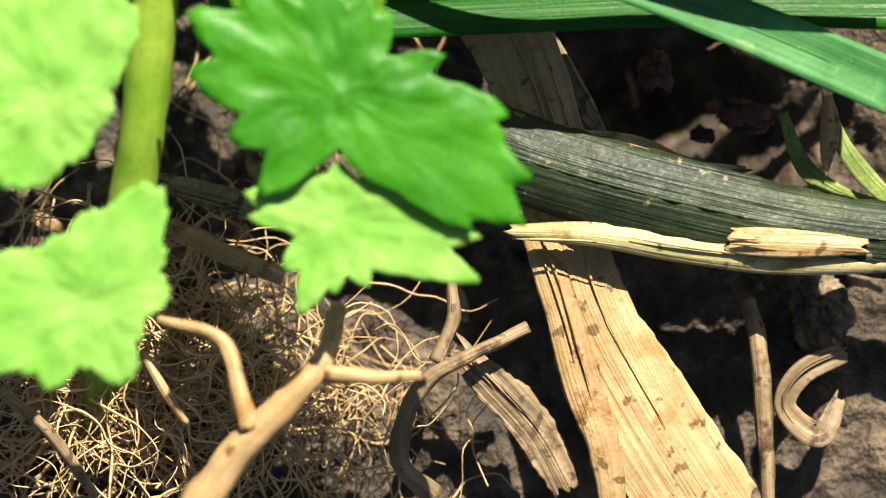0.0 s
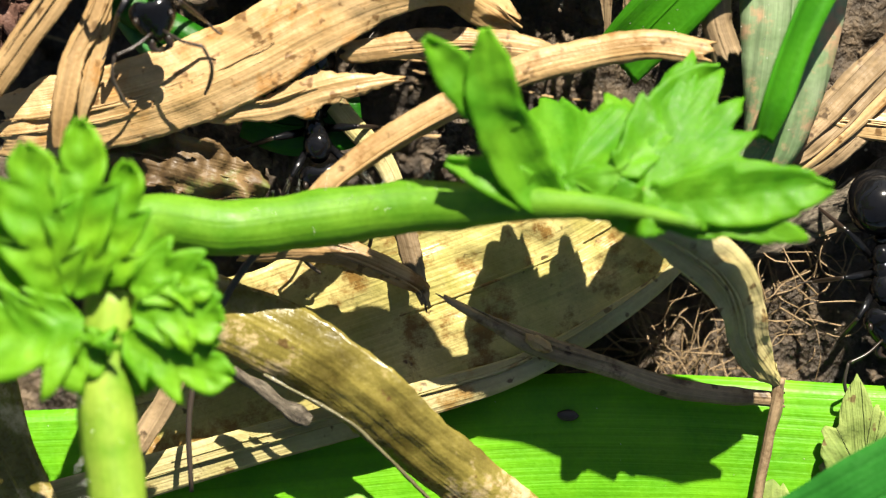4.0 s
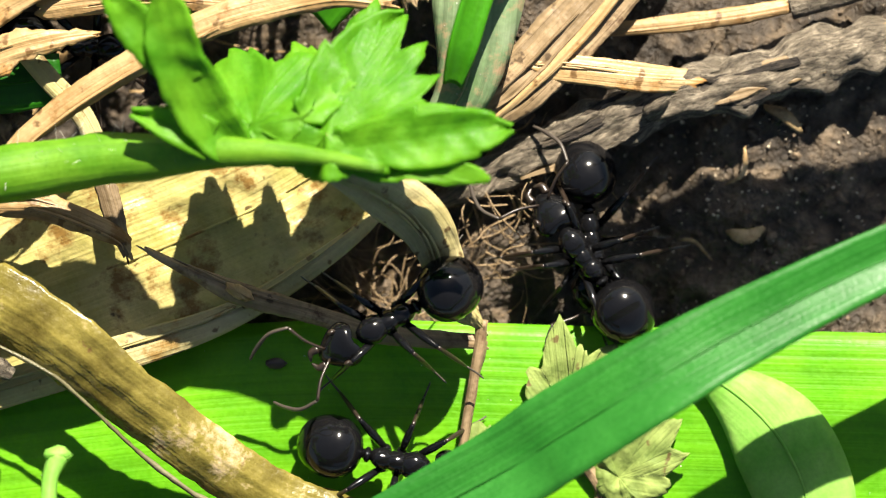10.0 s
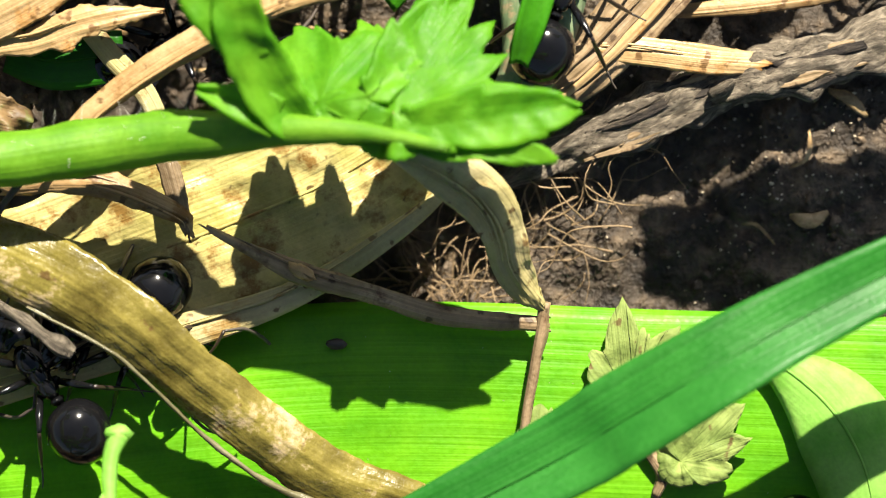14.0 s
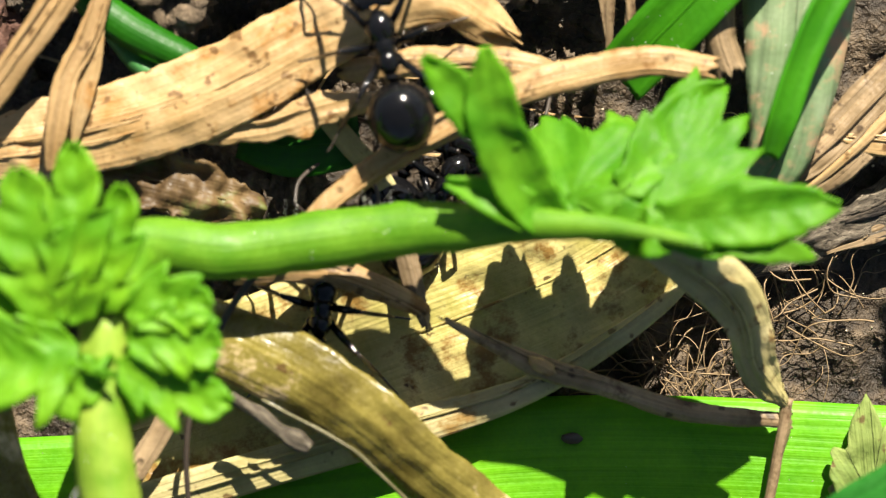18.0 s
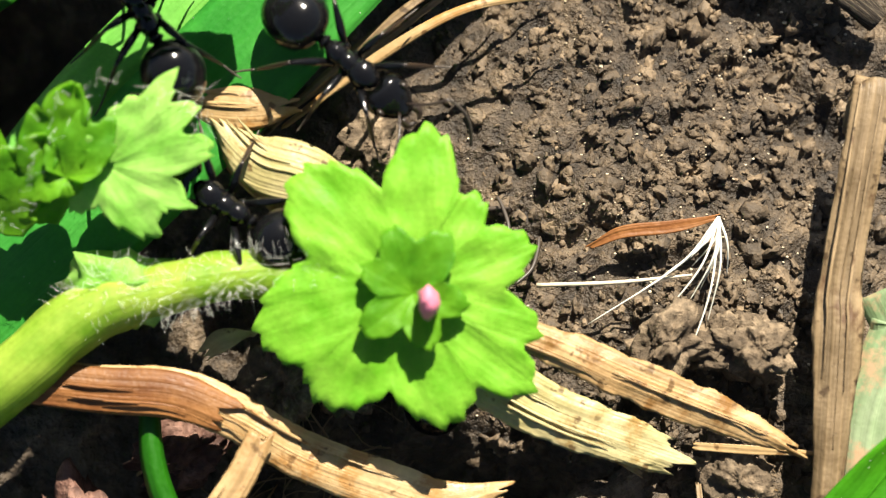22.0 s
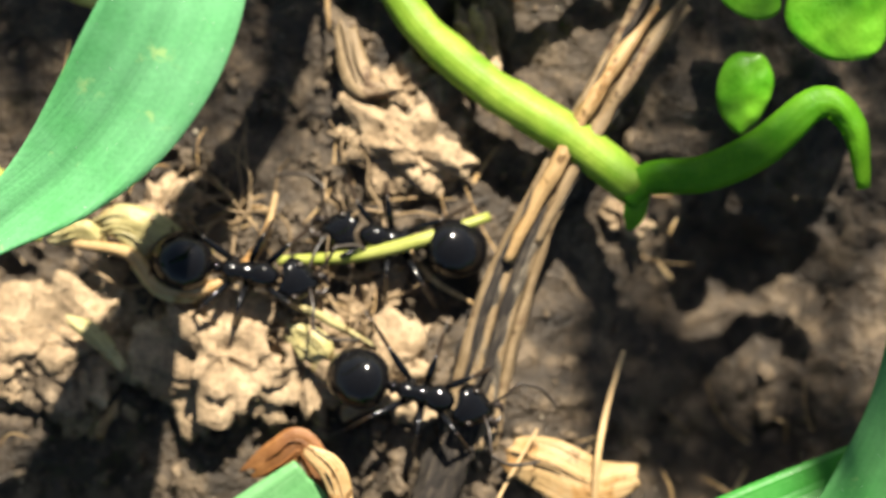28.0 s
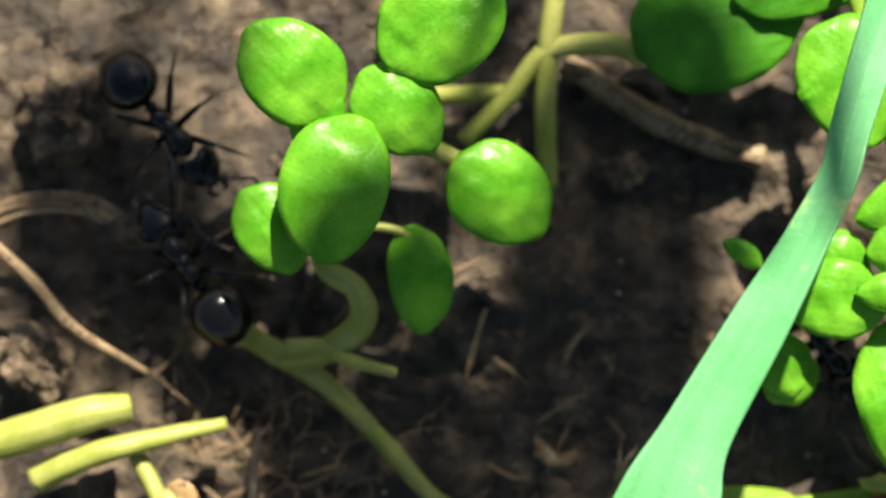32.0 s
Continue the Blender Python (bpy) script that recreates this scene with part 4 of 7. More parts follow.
# ---- the lobed weed with its blurred near leaves ----
def lobe(pts, w, seed, prof=SPOON, **more):
    prof = TOOTH if prof in (LANCE, SPOON) else prof
    return ribbon(pts, w, prof, **{"arch": -0.1, "fold": 0.2, "ripple": 0.18, "n": 56, "m": 10, "thick": 0.16, "seed": seed, "lobes": 3, "depth": 0.34, "shear": 0.55, **more})


def hairs(name, pts, radius, count, length, parent, seed=1, material=WHITEHAIR):
    """Fine pale hairs that stand off a stalk."""
    rng = random.Random(seed)
    c = smooth_path(pts, count)
    geos = []
    for q in c:
        d = Vector((rng.gauss(0, 1), rng.gauss(0, 1), abs(rng.gauss(0, 0.8)))).normalized()
        a = Vector(q) + d * radius * 0.8
        b = a + d * length * rng.uniform(0.4, 1.1) + Vector((rng.uniform(-0.2, 0.2), rng.uniform(-0.2, 0.2), 0))
        geos.append(tube([tuple(a), tuple((a + b) / 2 + Vector((0, 0, 0.05))), tuple(b)], [0.008, 0.004], n=4, seg=3, ends=False))
    return part(name, geos, material, parent, "fine white hairs")


def make_weed():
    w = thing("lobed_weed", (-23.41, -36.65, -6), "bright green weed with lobed downy leaves rising over litter", "weed")
    main = [(-24.4, -0.63, 6.5), (-24.51, -5.12, 6.8), (-23.8, -10.07, 7), (-23.23, -16.62, 7.4), (-22.25, -22.75, 7.3), (-22.37, -28.3, 6.3), (-22.76, -33.56, 5.1), (-23.75, -38.61, 2.5), (-24.83, -44.78, -5)]
    part("stalk", tube(main, [1.0, 1.15, 1.15, 1.1, 1.0, 0.95, 0.9, 0.85, 0.8], n=60, seg=14, bump=0.12), STALK, w, "pale green ribbed stalk")
    # deep and pale greens paint shade and sun into the leaves below
    part("leaf", palmate((-14.86, -30.95, 10.5), [(-13.1, -27.67, 10.5), (-12.47, -29.6, 10.5), (-10.89, -29.16, 10.5), (-8.34, -31.28, 10.5), (-8.39, -32.35, 10.5), (-7.47, -33.8, 10.5), (-7.5, -35.51, 10.5), (-9.51, -35.82, 10.5), (-12.6, -33.62, 10.5), (-15.61, -33.23, 10.5), (-17.66, -34.93, 10.5), (-18.94, -32.86, 10.5), (-20.66, -30.38, 10.5), (-20.77, -28.03, 10.5), (-18.69, -26.87, 10.5), (-15.94, -26.31, 10.5), (-13.99, -26.86, 10.5)], base=0.6, wide=0.8, power=1.2, teeth=0.03, crease=0.0, plain=True, ripple=0.16, rise=0.05, seed=1), WEEDSHADE, w, "lobed leaf with rounded teeth, shade in its deep green")
    part("leaf", palmate((-14.66, -35.64, 10), [(-16.68, -33.59, 10), (-14.76, -33.39, 10), (-13.45, -33.87, 10), (-10.84, -34.81, 10), (-9.17, -36.02, 10), (-9.2, -37.73, 10), (-10.91, -37.71, 10), (-13.07, -36.46, 10), (-13.46, -38.15, 10), (-14.73, -38.53, 10), (-15.98, -39.34, 10), (-16.7, -37.66, 10), (-17, -35.96, 10), (-18.19, -35.7, 10), (-18.34, -34.74, 10)], base=0.6, wide=0.7, power=1.2, teeth=0.02, crease=0.0, plain=True, ripple=0.16, rise=0.05, seed=2), WEEDPALE, w, "lower lobes of a leaf, sunlight in their pale colour")
    part("leaf", palmate((-25.67, -31.49, 11), [(-27.42, -34.98, 11), (-24.7, -34, 11), (-23.31, -32.02, 11), (-23.09, -29.88, 11), (-22.87, -27.74, 11), (-25.68, -26.81, 11), (-29.03, -28.03, 11), (-29.46, -32.31, 11)], base=0.7, wide=0.8, power=1.8, teeth=0.035, crease=0.0, plain=True, ripple=0.16, rise=0.05, seed=3), WEEDPALE, w, "lobed leaf, sunlight in its pale colour")
    part("leaf", palmate((-23.99, -39.06, 11.5), [(-26.39, -41.93, 11.5), (-25.31, -42.52, 11.5), (-23.86, -41.7, 11.5), (-22.25, -42.16, 11.5), (-21.8, -40.44, 11.5), (-20.84, -38.49, 11.5), (-21.13, -36.81, 11.5), (-21.44, -34.7, 11.5), (-23.73, -35.66, 11.5), (-25.37, -36.8, 11.5), (-28.44, -39.06, 11.5), (-28.74, -41.62, 11.5)], base=0.7, wide=0.8, power=1.8, teeth=0.035, crease=0.0, plain=True, ripple=0.16, rise=0.05, seed=4), WEEDPALE, w, "lobed leaf, sunlight in its pale colour")
    part("leaf", palmate((-16.64, -19.2, 9), [(-12.66, -17.13, 9), (-12.67, -19.69, 9), (-13.99, -21.67, 9), (-15.88, -22.59, 9), (-18.41, -23.54, 9), (-21.3, -20.44, 9), (-21.5, -17.88, 9), (-20.41, -15.7, 9), (-18.5, -15.1, 9), (-16.75, -16.21, 9), (-14.19, -16.11, 9)], base=0.7, wide=0.8, power=1.8, teeth=0.035, crease=0.0, plain=True, ripple=0.16, rise=0.05, seed=5), WEED, w)
    part("leaf", palmate((-17.04, -26.1, 9.2), [(-20.31, -24.74, 9.2), (-21.14, -22.95, 9.2), (-16.29, -23.5, 9.2), (-15.07, -24.31, 9.2), (-13.73, -25.75, 9.2), (-13.24, -27.02, 9.2), (-13.28, -28.74, 9.2), (-16.09, -28.32, 9.2), (-19.12, -27.69, 9.2)], base=0.7, wide=0.8, power=1.8, teeth=0.035, crease=0.0, plain=True, ripple=0.16, rise=0.05, seed=6), WEED, w)
    part("leaf", palmate((-26.3, -21.57, 9.6), [(-24.07, -21.26, 9.6), (-24.3, -18.27, 9.6), (-25.44, -19.18, 9.6), (-26.62, -16.44, 9.6), (-29.82, -16.79, 9.6), (-30.69, -21.54, 9.6), (-29.5, -24.48, 9.6), (-26.01, -26.16, 9.6), (-23.59, -25.2, 9.6), (-22.78, -23.99, 9.6), (-22.66, -21.84, 9.6)], base=0.7, wide=0.8, power=1.8, teeth=0.035, crease=0.0, plain=True, ripple=0.16, rise=0.05, seed=7), WEEDPALE, w, "lobed leaf, sunlight in its pale colour")
    part("leaf", palmate((-25.85, -27.76, 8.4), [(-28.05, -26.78, 8.4), (-27, -26.09, 8.4), (-24.17, -26.62, 8.4), (-23.68, -28.11, 8.4), (-24.69, -29.66, 8.4), (-27.5, -29.56, 8.4)], base=0.7, wide=0.8, power=1.8, teeth=0.035, crease=0.0, plain=True, ripple=0.16, rise=0.05, seed=8), WEED, w)
    part("leaf", palmate((-27.81, -18.01, 9.9), [(-29.71, -18.52, 9.9), (-28.16, -14.61, 9.9), (-26.9, -14.13, 9.9), (-25.37, -15.13, 9.9), (-25.7, -17.28, 9.9), (-27.12, -19.05, 9.9)], base=0.7, wide=0.8, power=1.8, teeth=0.035, crease=0.0, plain=True, ripple=0.16, rise=0.05, seed=9), WEED, w)
    part("leaf", [lobe([(-22.76, -15.09, 5.6), (-17.55, -14.27, 5.6), (-12.53, -14.13, 5.2), (-7.66, -15.01, 4.4)], 2.4, 17, LANCE, lobes=5, depth=0.45, n=50), lobe([(-15.82, -13.78, 5.5), (-13.88, -12.84, 5.8), (-11.49, -12.34, 5.4)], 1.8, 18),
                  lobe([(-20.61, -14.37, 5.5), (-20.08, -16.51, 6), (-17.4, -18.6, 6)], 2.6, 19)], WEED, w)
    part("leaf", [lobe([(-21.95, -13.99, 5.2), (-19.34, -12.8, 5.6), (-16.56, -11.64, 5)], 1.3, 20, LANCE), lobe([(-22.64, -13.58, 5), (-21.09, -13.52, 5.2), (-19.58, -13.05, 5)], 1.2, 21)], DEADLEAF, w, "withered small leaf")
    part("bud_stalk", tube([(-15.52, -13.59, 4.6), (-15.22, -11.63, 3.9), (-15.22, -9.87, 3.2), (-14.91, -8.98, 2.9)], [0.35, 0.3, 0.35, 0.42], n=20, bump=0.3), WEEDPALE, w)
    part("bud", [blob((-14.92, -8.91, 2.9), (0.55, 0.4, 0.4), 3, 0.3), blob((-15.46, -12.07, 4), (0.5, 0.7, 0.4), 4, 0.4)], WEEDPALE, w)
    hairs("hairs", [(-24.98, -3.4, 7), (-23.27, -16.54, 7)], 1.1, 90, 0.8, w, 3)
    # the young leaves at the top
    tips = [([(-26.37, -1.27, 8), (-26.95, 1.47, 8.8), (-27.6, 4.81, 9)], 3.2), ([(-25.53, -1.04, 8), (-25.39, 2.12, 8.8), (-25.57, 5.79, 9)], 2.6), ([(-24.5, -0.61, 7.8), (-24.07, 1.72, 8.2), (-23.77, 4.25, 8.4)], 2.0),
            ([(-25.29, -1.67, 8.2), (-26.94, -2.32, 8.4), (-29.49, -2.36, 8.2)], 4.0), ([(-23.82, -2.28, 8), (-22.15, -3.12, 7.6), (-19.75, -3.85, 7)], 2.6), ([(-23.62, -1.44, 8), (-21.94, -1.41, 8), (-20.16, -1.82, 7.6)], 2.6),
            ([(-23.64, -0.59, 8), (-22.17, -0.05, 8), (-20.49, -0.24, 7.8)], 2.4), ([(-25.73, -1.89, 8), (-25.48, -2.72, 8.2), (-24.57, -3.15, 7.8)], 2.8), ([(-27.43, -0.65, 8), (-29.07, 1.02, 8.6), (-30.77, 2.26, 8.6)], 3.0), ([(-24.07, -2.3, 7.6), (-23.44, -3.36, 7.4), (-23.14, -4.43, 7)], 1.8)]
    for k, (pts, wd) in enumerate(tips):
        part("young_leaf", lobe(pts, wd * 1.2, 30 + k, lobes=2.7, depth=0.6, ripple=0.22, fold=0.14), YOUNG, w)
    # the side branch and its leaf over the yellowed leaf
    part("side_stalk", tube([(-24.17, 0.01, 6.7), (-23.32, 2.01, 4.6), (-20.14, 1.83, 3.4), (-16.88, 2.29, 3.3), (-13.61, 2.77, 3.5), (-10.78, 2.94, 4.2), (-8.21, 3.1, 5.2), (-5.02, 2.95, 6), (-1.87, 2.35, 7)], [0.9, 1.05, 1.12, 1.12, 1.08, 0.92, 0.66, 0.4, 0.2], n=60, seg=14, flat=0.8, bump=0.1), STALKGREEN, w, "juicy green side stalk")
    hairs("hairs", [(-18.91, 2.51, 3.6), (-13.08, 3.17, 3.6), (-10.14, 3.39, 4)], 0.9, 60, 0.7, w, 5)
    part("leaf_lobe", [ribbon([(-7.68, 3.19, 5.3), (-8.78, 4.61, 5.9), (-9.79, 6.6, 6.9), (-10.12, 8.27, 7.5), (-10.33, 9.68, 7.9)], [1.5, 2.3, 2.0, 1.7, 0.2], fold=0.3, ripple=0.16, ragged=0.1, wave=0.3, n=44, m=10, thick=0.14, seed=50), ribbon([(-9.34, 5.66, 6.3), (-10.43, 6.91, 6.9), (-11.62, 8.25, 7.4), (-12.63, 9.28, 7.8)], [1.2, 1.7, 1.5, 0.15], fold=0.25, ripple=0.16, ragged=0.1, n=30, m=8, thick=0.14, seed=53), ribbon([(-8.55, 3.54, 5.5), (-9.95, 4.1, 5.7), (-11.68, 4.63, 5.8)], [1.6, 1.4, 0.15], fold=0.3, ripple=0.12, n=24, m=8, thick=0.14, seed=54)], WEED, w)
    part("leaf_lobe", palmate((-4.05, 3.73, 6.03), [(-5.38, 7.46, 3.06), (-2.11, 9.12, 3.55), (-0.86, 8.56, 3.59), (0.04, 7.49, 4.6), (0.37, 6.11, 5.47), (3.36, 3.92, 6.42), (2.47, 1.82, 6.45), (-0.93, 2.32, 6.56), (-7.62, 3.46, 5.14)], base=0.55, wide=0.7, power=1.1, teeth=0.04, crease=0.06, rise=0.1, ripple=0.22, seed=51), WEED, w)
    part("leaf_lobe", palmate((-6.94, 4.05, 5.36), [(-7.78, 7.27, 2.46), (-5.91, 6.53, 3.79), (-4.33, 6.96, 4.01), (-4.92, 4.65, 5.99), (-8.75, 4.49, 4.75), (-6.72, 2.9, 5.44)], base=0.72, wide=0.9, power=1.2, crease=0.06, rise=0.1, seed=52), WEED, w)
    part("leaf_lobe", lobe([(-4.05, 3.09, 6.13), (-0.5, 3.52, 6.65), (3.13, 3.91, 6.53)], 2.6, 61, lobes=2.2, depth=0.25, fold=0.15), WEED, w)
    part("leaf_lobe", lobe([(-4.93, 4.21, 6.07), (-3.2, 6.7, 4.83), (-1.09, 8.51, 3.65)], 2.4, 62, lobes=2.2, depth=0.3, fold=0.15), WEED, w)


make_weed()


def make_rosette_weed():
    w = thing("rosette_weed", (-35.91, 16.98, -4), "young downy weed with a lobed leaf rosette and pink bud", "weed")
    stalk = [(-36.77, 16.71, -0.1), (-33.24, 19.51, 1.2), (-30.54, 21.79, 1.5), (-28.06, 22.72, 1.7), (-24.93, 23.42, 1.7), (-21.8, 23.56, 1.7), (-19.55, 23.36, 1.7)]
    part("stalk", tube(stalk, [1.4, 1.3, 1.3, 1.1, 1.0, 0.95, 0.6], n=50, seg=12, bump=0.1), STALK, w)
    part("node", blob((-29.09, 23.04, 1.5), (2.3, 1.35, 1.0), 5, 0.6, 1.6, 14, 20, -0.2), WEEDPALE, w, "swollen pale downy node")
    hairs("hairs", [(-30.97, 21.79, 1.7), (-29.36, 23.16, 2.3), (-27.12, 22.73, 2.3), (-24.44, 23.65, 2.5), (-21.31, 23.91, 2.9)], 1.1, 460, 0.65, w, 8)
    part("leaf", palmate((-17.84, 22.93, 3.5), [(-22.09, 27.65, 3.5), (-19.53, 27.01, 3.7), (-16.91, 29.41, 3.9), (-14.89, 26.72, 3.7), (-12.83, 24.86, 3.5), (-12.5, 21.32, 3.1), (-12.69, 19.08, 2.7), (-15.91, 17.68, 2.9), (-21.14, 18.45, 2.9), (-23.6, 21.21, 3.1)], base=0.62, wide=0.72, power=1.6, teeth=0.04, ripple=0.22, crease=0.12, seed=80), ROSETTE, w)
    part("leaf", palmate((-17.51, 22.83, 4), [(-18.41, 25.47, 4.5), (-16.2, 25.27, 4.5), (-15.3, 22.41, 4.3), (-16.82, 20.64, 4.3), (-19.47, 21.27, 4.3), (-19.49, 23.92, 4.4)], base=0.5, wide=0.7, power=1.6, teeth=0.04, seed=81), WEED, w, "young inner leaf")
    part("pink_bud", blob((-16.88, 22.52, 4.9), (0.42, 0.71, 1.3), 2, 0.3), PINK, w, "small pink bud")
    # the pale upper leaf
    part("pale_leaf", palmate((-29.61, 27.71, 3.4), [(-25.14, 28.61, 3.6), (-25.78, 30.4, 3.8), (-26.68, 31.64, 4), (-28.27, 30.54, 4), (-26.14, 26.16, 3.2), (-27.59, 24.91, 3), (-30.97, 25.87, 2.8)], base=0.55, wide=0.75, power=1.0, teeth=0.07, ripple=0.2, seed=100), WEEDPALE, w, "pale yellow-green lobed leaf")
    part("pale_leaf", palmate((-31.16, 27.26, 3.6), [(-29.15, 29.54, 4.2), (-30.25, 29.98, 4.4), (-31.82, 28.62, 4), (-32.51, 26.35, 3.4)], base=0.5, wide=0.8, power=1.0, teeth=0.07, ripple=0.2, seed=101), WEED, w)
    part("young_leaf", lobe([(-32.36, 25.36, 2), (-31.84, 27.93, 3.6), (-30.69, 30.87, 4.6)], 3.0, 110, LANCE), WEED, w)
    part("young_leaf", lobe([(-33.71, 24.9, 2), (-33.08, 26.78, 3.2), (-31.82, 28.84, 4)], 2.6, 111, LANCE), WEED, w)
    hairs("hairs", [(-34.09, 24.97, 3), (-31.35, 29.53, 4.5), (-26.49, 30.89, 4.2), (-25.36, 28.44, 3.8)], 0.6, 80, 0.7, w, 12)


make_rosette_weed()
blade("dry_bract", [(-25.42, 29.65, 0.4), (-23.81, 28.09, 1), (-21.76, 27.44, 1.2), (-18.78, 26.06, 0.6)], [0.6, 2.2, 2.4, 0.8], STRAWGREEN, "pale yellow dry bract at a leaf base", arch=0.5, n=30, m=8, seed=60)
blade("dry_bract", [(-26.57, 30.31, 0.2), (-24.28, 30.12, 0.6), (-22.23, 30.36, 0.4)], [1.4, 1.8, 0.6], STRAWPALE, "papery pale bract at a leaf base", arch=0.4, n=24, seed=61)
blade("dry_bract", [(-25.07, 28.39, 0.2), (-23.46, 27.04, 0.5), (-21.41, 25.03, 0.3)], [1.0, 1.3, 0.5], STRAW, "narrow tan bract at a leaf base", arch=0.4, n=24, seed=62)


# ---- the downy herb with oval leaves ----
def herb_leaf(pts, w, seed, prof=ROUND, **more):
    return ribbon(pts, w, prof, **{"fold": 0.22, "arch": 0.15, "ripple": 0.14, "n": 36, "m": 12, "thick": 0.18, "seed": seed, **more})


def make_oval_herb():
    h = thing("oval_leaved_herb", (-43.37, 37.45, -3), "small green herb with glossy oval downy leaves", "herb")
    big = herb_leaf([(-31.81, 38.6, 5.6), (-29.12, 37.73, 6.4), (-26.27, 37.64, 6.6), (-23.43, 37.79, 5.6)], 6.0, 1, arch=0.5, fold=0.0, ripple=0.14, ragged=0.1, wave=0.7)
    specks(big, part("leaf", big, HERB, h), 420, 5, 1.25)
    big = herb_leaf([(-33.3, 41.41, 6.6), (-35.44, 41.81, 7.2), (-37.64, 41.8, 7), (-39.92, 42.03, 6.2)], 4.8, 2, ripple=0.14, ragged=0.1, wave=0.7)
    specks(big, part("leaf", big, HERB, h), 420, 6, 1.25)
    big = herb_leaf([(-38.27, 43.34, 5.4), (-36.78, 43.62, 6), (-35.23, 43.62, 6.2), (-33.25, 43.2, 6)], 3.0, 21, ripple=0.2, arch=0.3)
    specks(big, part("leaf", big, HERB, h), 160, 14, 1.25)
    part("cupped_leaf", ribbon([(-35.33, 36.35, 5.6), (-35.53, 37.57, 7), (-35.57, 38.88, 7.8), (-35.78, 40.08, 8), (-36.2, 40.89, 7.6)], [1.97, 3.28, 3.5, 3.06, 0.88], (0.55, 0.9, 1.0, 1.0, 0.85, 0.5, 0.1), arch=0.6, fold=-0.2, lobes=2.2, depth=0.16, ripple=0.25, n=44, m=12, thick=0.16, seed=22), OLIVELEAF, h, "young cupped leaf with toothed edge")
    part("young_leaf", ribbon([(-34, 36.91, 5.8), (-33.17, 38.03, 7), (-32.29, 38.91, 7.2), (-31.1, 39.57, 6.8)], [1.53, 1.97, 1.53, 0.44], (0.5, 0.9, 1.0, 0.9, 0.6, 0.1), fold=0.5, lobes=2.0, depth=0.2, ripple=0.3, n=36, m=10, thick=0.14, seed=23), WEED, h, "small crinkled young leaf")
    part("young_leaf", ribbon([(-35.53, 36.44, 4.4), (-35.09, 35.43, 4.2), (-33.76, 35.21, 4), (-31.98, 36.45, 4)], [1.56, 1.78, 1.56, 0.45], (0.5, 0.9, 1.0, 0.9, 0.6, 0.1), fold=0.3, arch=0.3, ripple=0.2, n=30, m=10, thick=0.14, seed=24), HERB, h, "small downy lower leaf")
    part("young_leaf", ribbon([(-33.26, 39.68, 5.4), (-32.7, 40.67, 5.7), (-32.15, 41.56, 5.8), (-31.5, 42.34, 5.6)], [1.33, 1.99, 1.77, 0.44], (0.5, 0.9, 1.0, 0.9, 0.6, 0.1), arch=-0.4, lobes=2.2, depth=0.2, ripple=0.3, n=30, m=10, thick=0.14, seed=25), HERB, h, "crinkled leaf inside a curl")
    part("leaf", herb_leaf([(-38.03, 37.68, 5), (-36.43, 38.57, 5.6), (-35.1, 39.45, 5.8), (-34.03, 40.57, 5.6)], 3.8, 3, ripple=0.3), HERB, h)
    part("leaf", herb_leaf([(-35.19, 37.71, 4.6), (-34.28, 36.83, 4.8), (-34.08, 35.73, 4.4), (-35.24, 34.38, 3.6)], 3.6, 4), HERB, h)
    part("leaf", herb_leaf([(-39.44, 39.24, 4.4), (-37.61, 37.91, 4.8), (-35.15, 36.82, 5), (-31.85, 36.63, 4.6)], 3.4, 5), WEED, h)
    part("curled_leaf", ribbon([(-33.36, 43.09, 6), (-31.78, 43.27, 6.8), (-30.56, 42.51, 7), (-30.13, 41.33, 6.6), (-30.81, 40.03, 6), (-32.05, 39.27, 5.4)], 0.8, arch=0.25, n=30, seed=7), WEEDPALE, h, "curled pale leaf rim")
    part("curled_leaf", herb_leaf([(-31.86, 39.62, 4.8), (-32.3, 40.61, 5), (-32.97, 41.71, 5), (-33.63, 42.58, 5.2)], 2.6, 8, arch=-0.8), HERB, h)
    hairs("hairs", [(-32.89, 43.18, 6.4), (-30.45, 42.51, 7), (-30.06, 41.22, 6.6), (-30.91, 39.7, 6), (-32.48, 39.04, 5.4)], 0.35, 90, 0.6, h, 21)
    hairs("hairs", [(-39.39, 36.79, 4.6), (-35.16, 36.49, 4.8), (-31.84, 36.63, 4.8)], 0.4, 70, 0.6, h, 22)
    part("stalk", tube([(-37.68, 37.8, 4.4), (-40.23, 39.1, 3.6), (-42.53, 39.18, 3.2), (-45.58, 40.15, 2.4), (-49.43, 41.46, 1)], [0.8, 0.9, 0.95, 0.9, 0.8], n=36, seg=12, bump=0.1), STALK, h)
    part("stalk", ribbon([(-42.73, 38.84, 3.4), (-41.34, 37.28, 3.6), (-39.76, 35.48, 3.4), (-38.22, 33.17, 2.6), (-36.81, 32.35, 3.4), (-35.25, 29.67, 3), (-33.51, 27.16, 2)], [1.3, 1.7, 2.0, 2.2, 2.4, 2.2, 1.0], arch=0.3, roll=[0, 10, 20, 10, -30, -20, 0], n=50, seed=9), WEED, h, "flat green twisted stalk")
    big = herb_leaf([(-34.86, 41.84, 0.8), (-33.13, 44.65, 1.6), (-31.31, 47.32, 2.2), (-29.6, 49.49, 2.2), (-27.95, 51.64, 1.6)], [5.6, 5.8, 5.6, 4.6, 1.0], 10, arch=0.6, fold=0.0, prof=(0.5, 0.95, 1.0, 1.0, 0.95, 0.75, 0.3))
    heart = part("heart_leaf", big, HERB, h)
    specks(big, heart, 380, 12, 1.25)
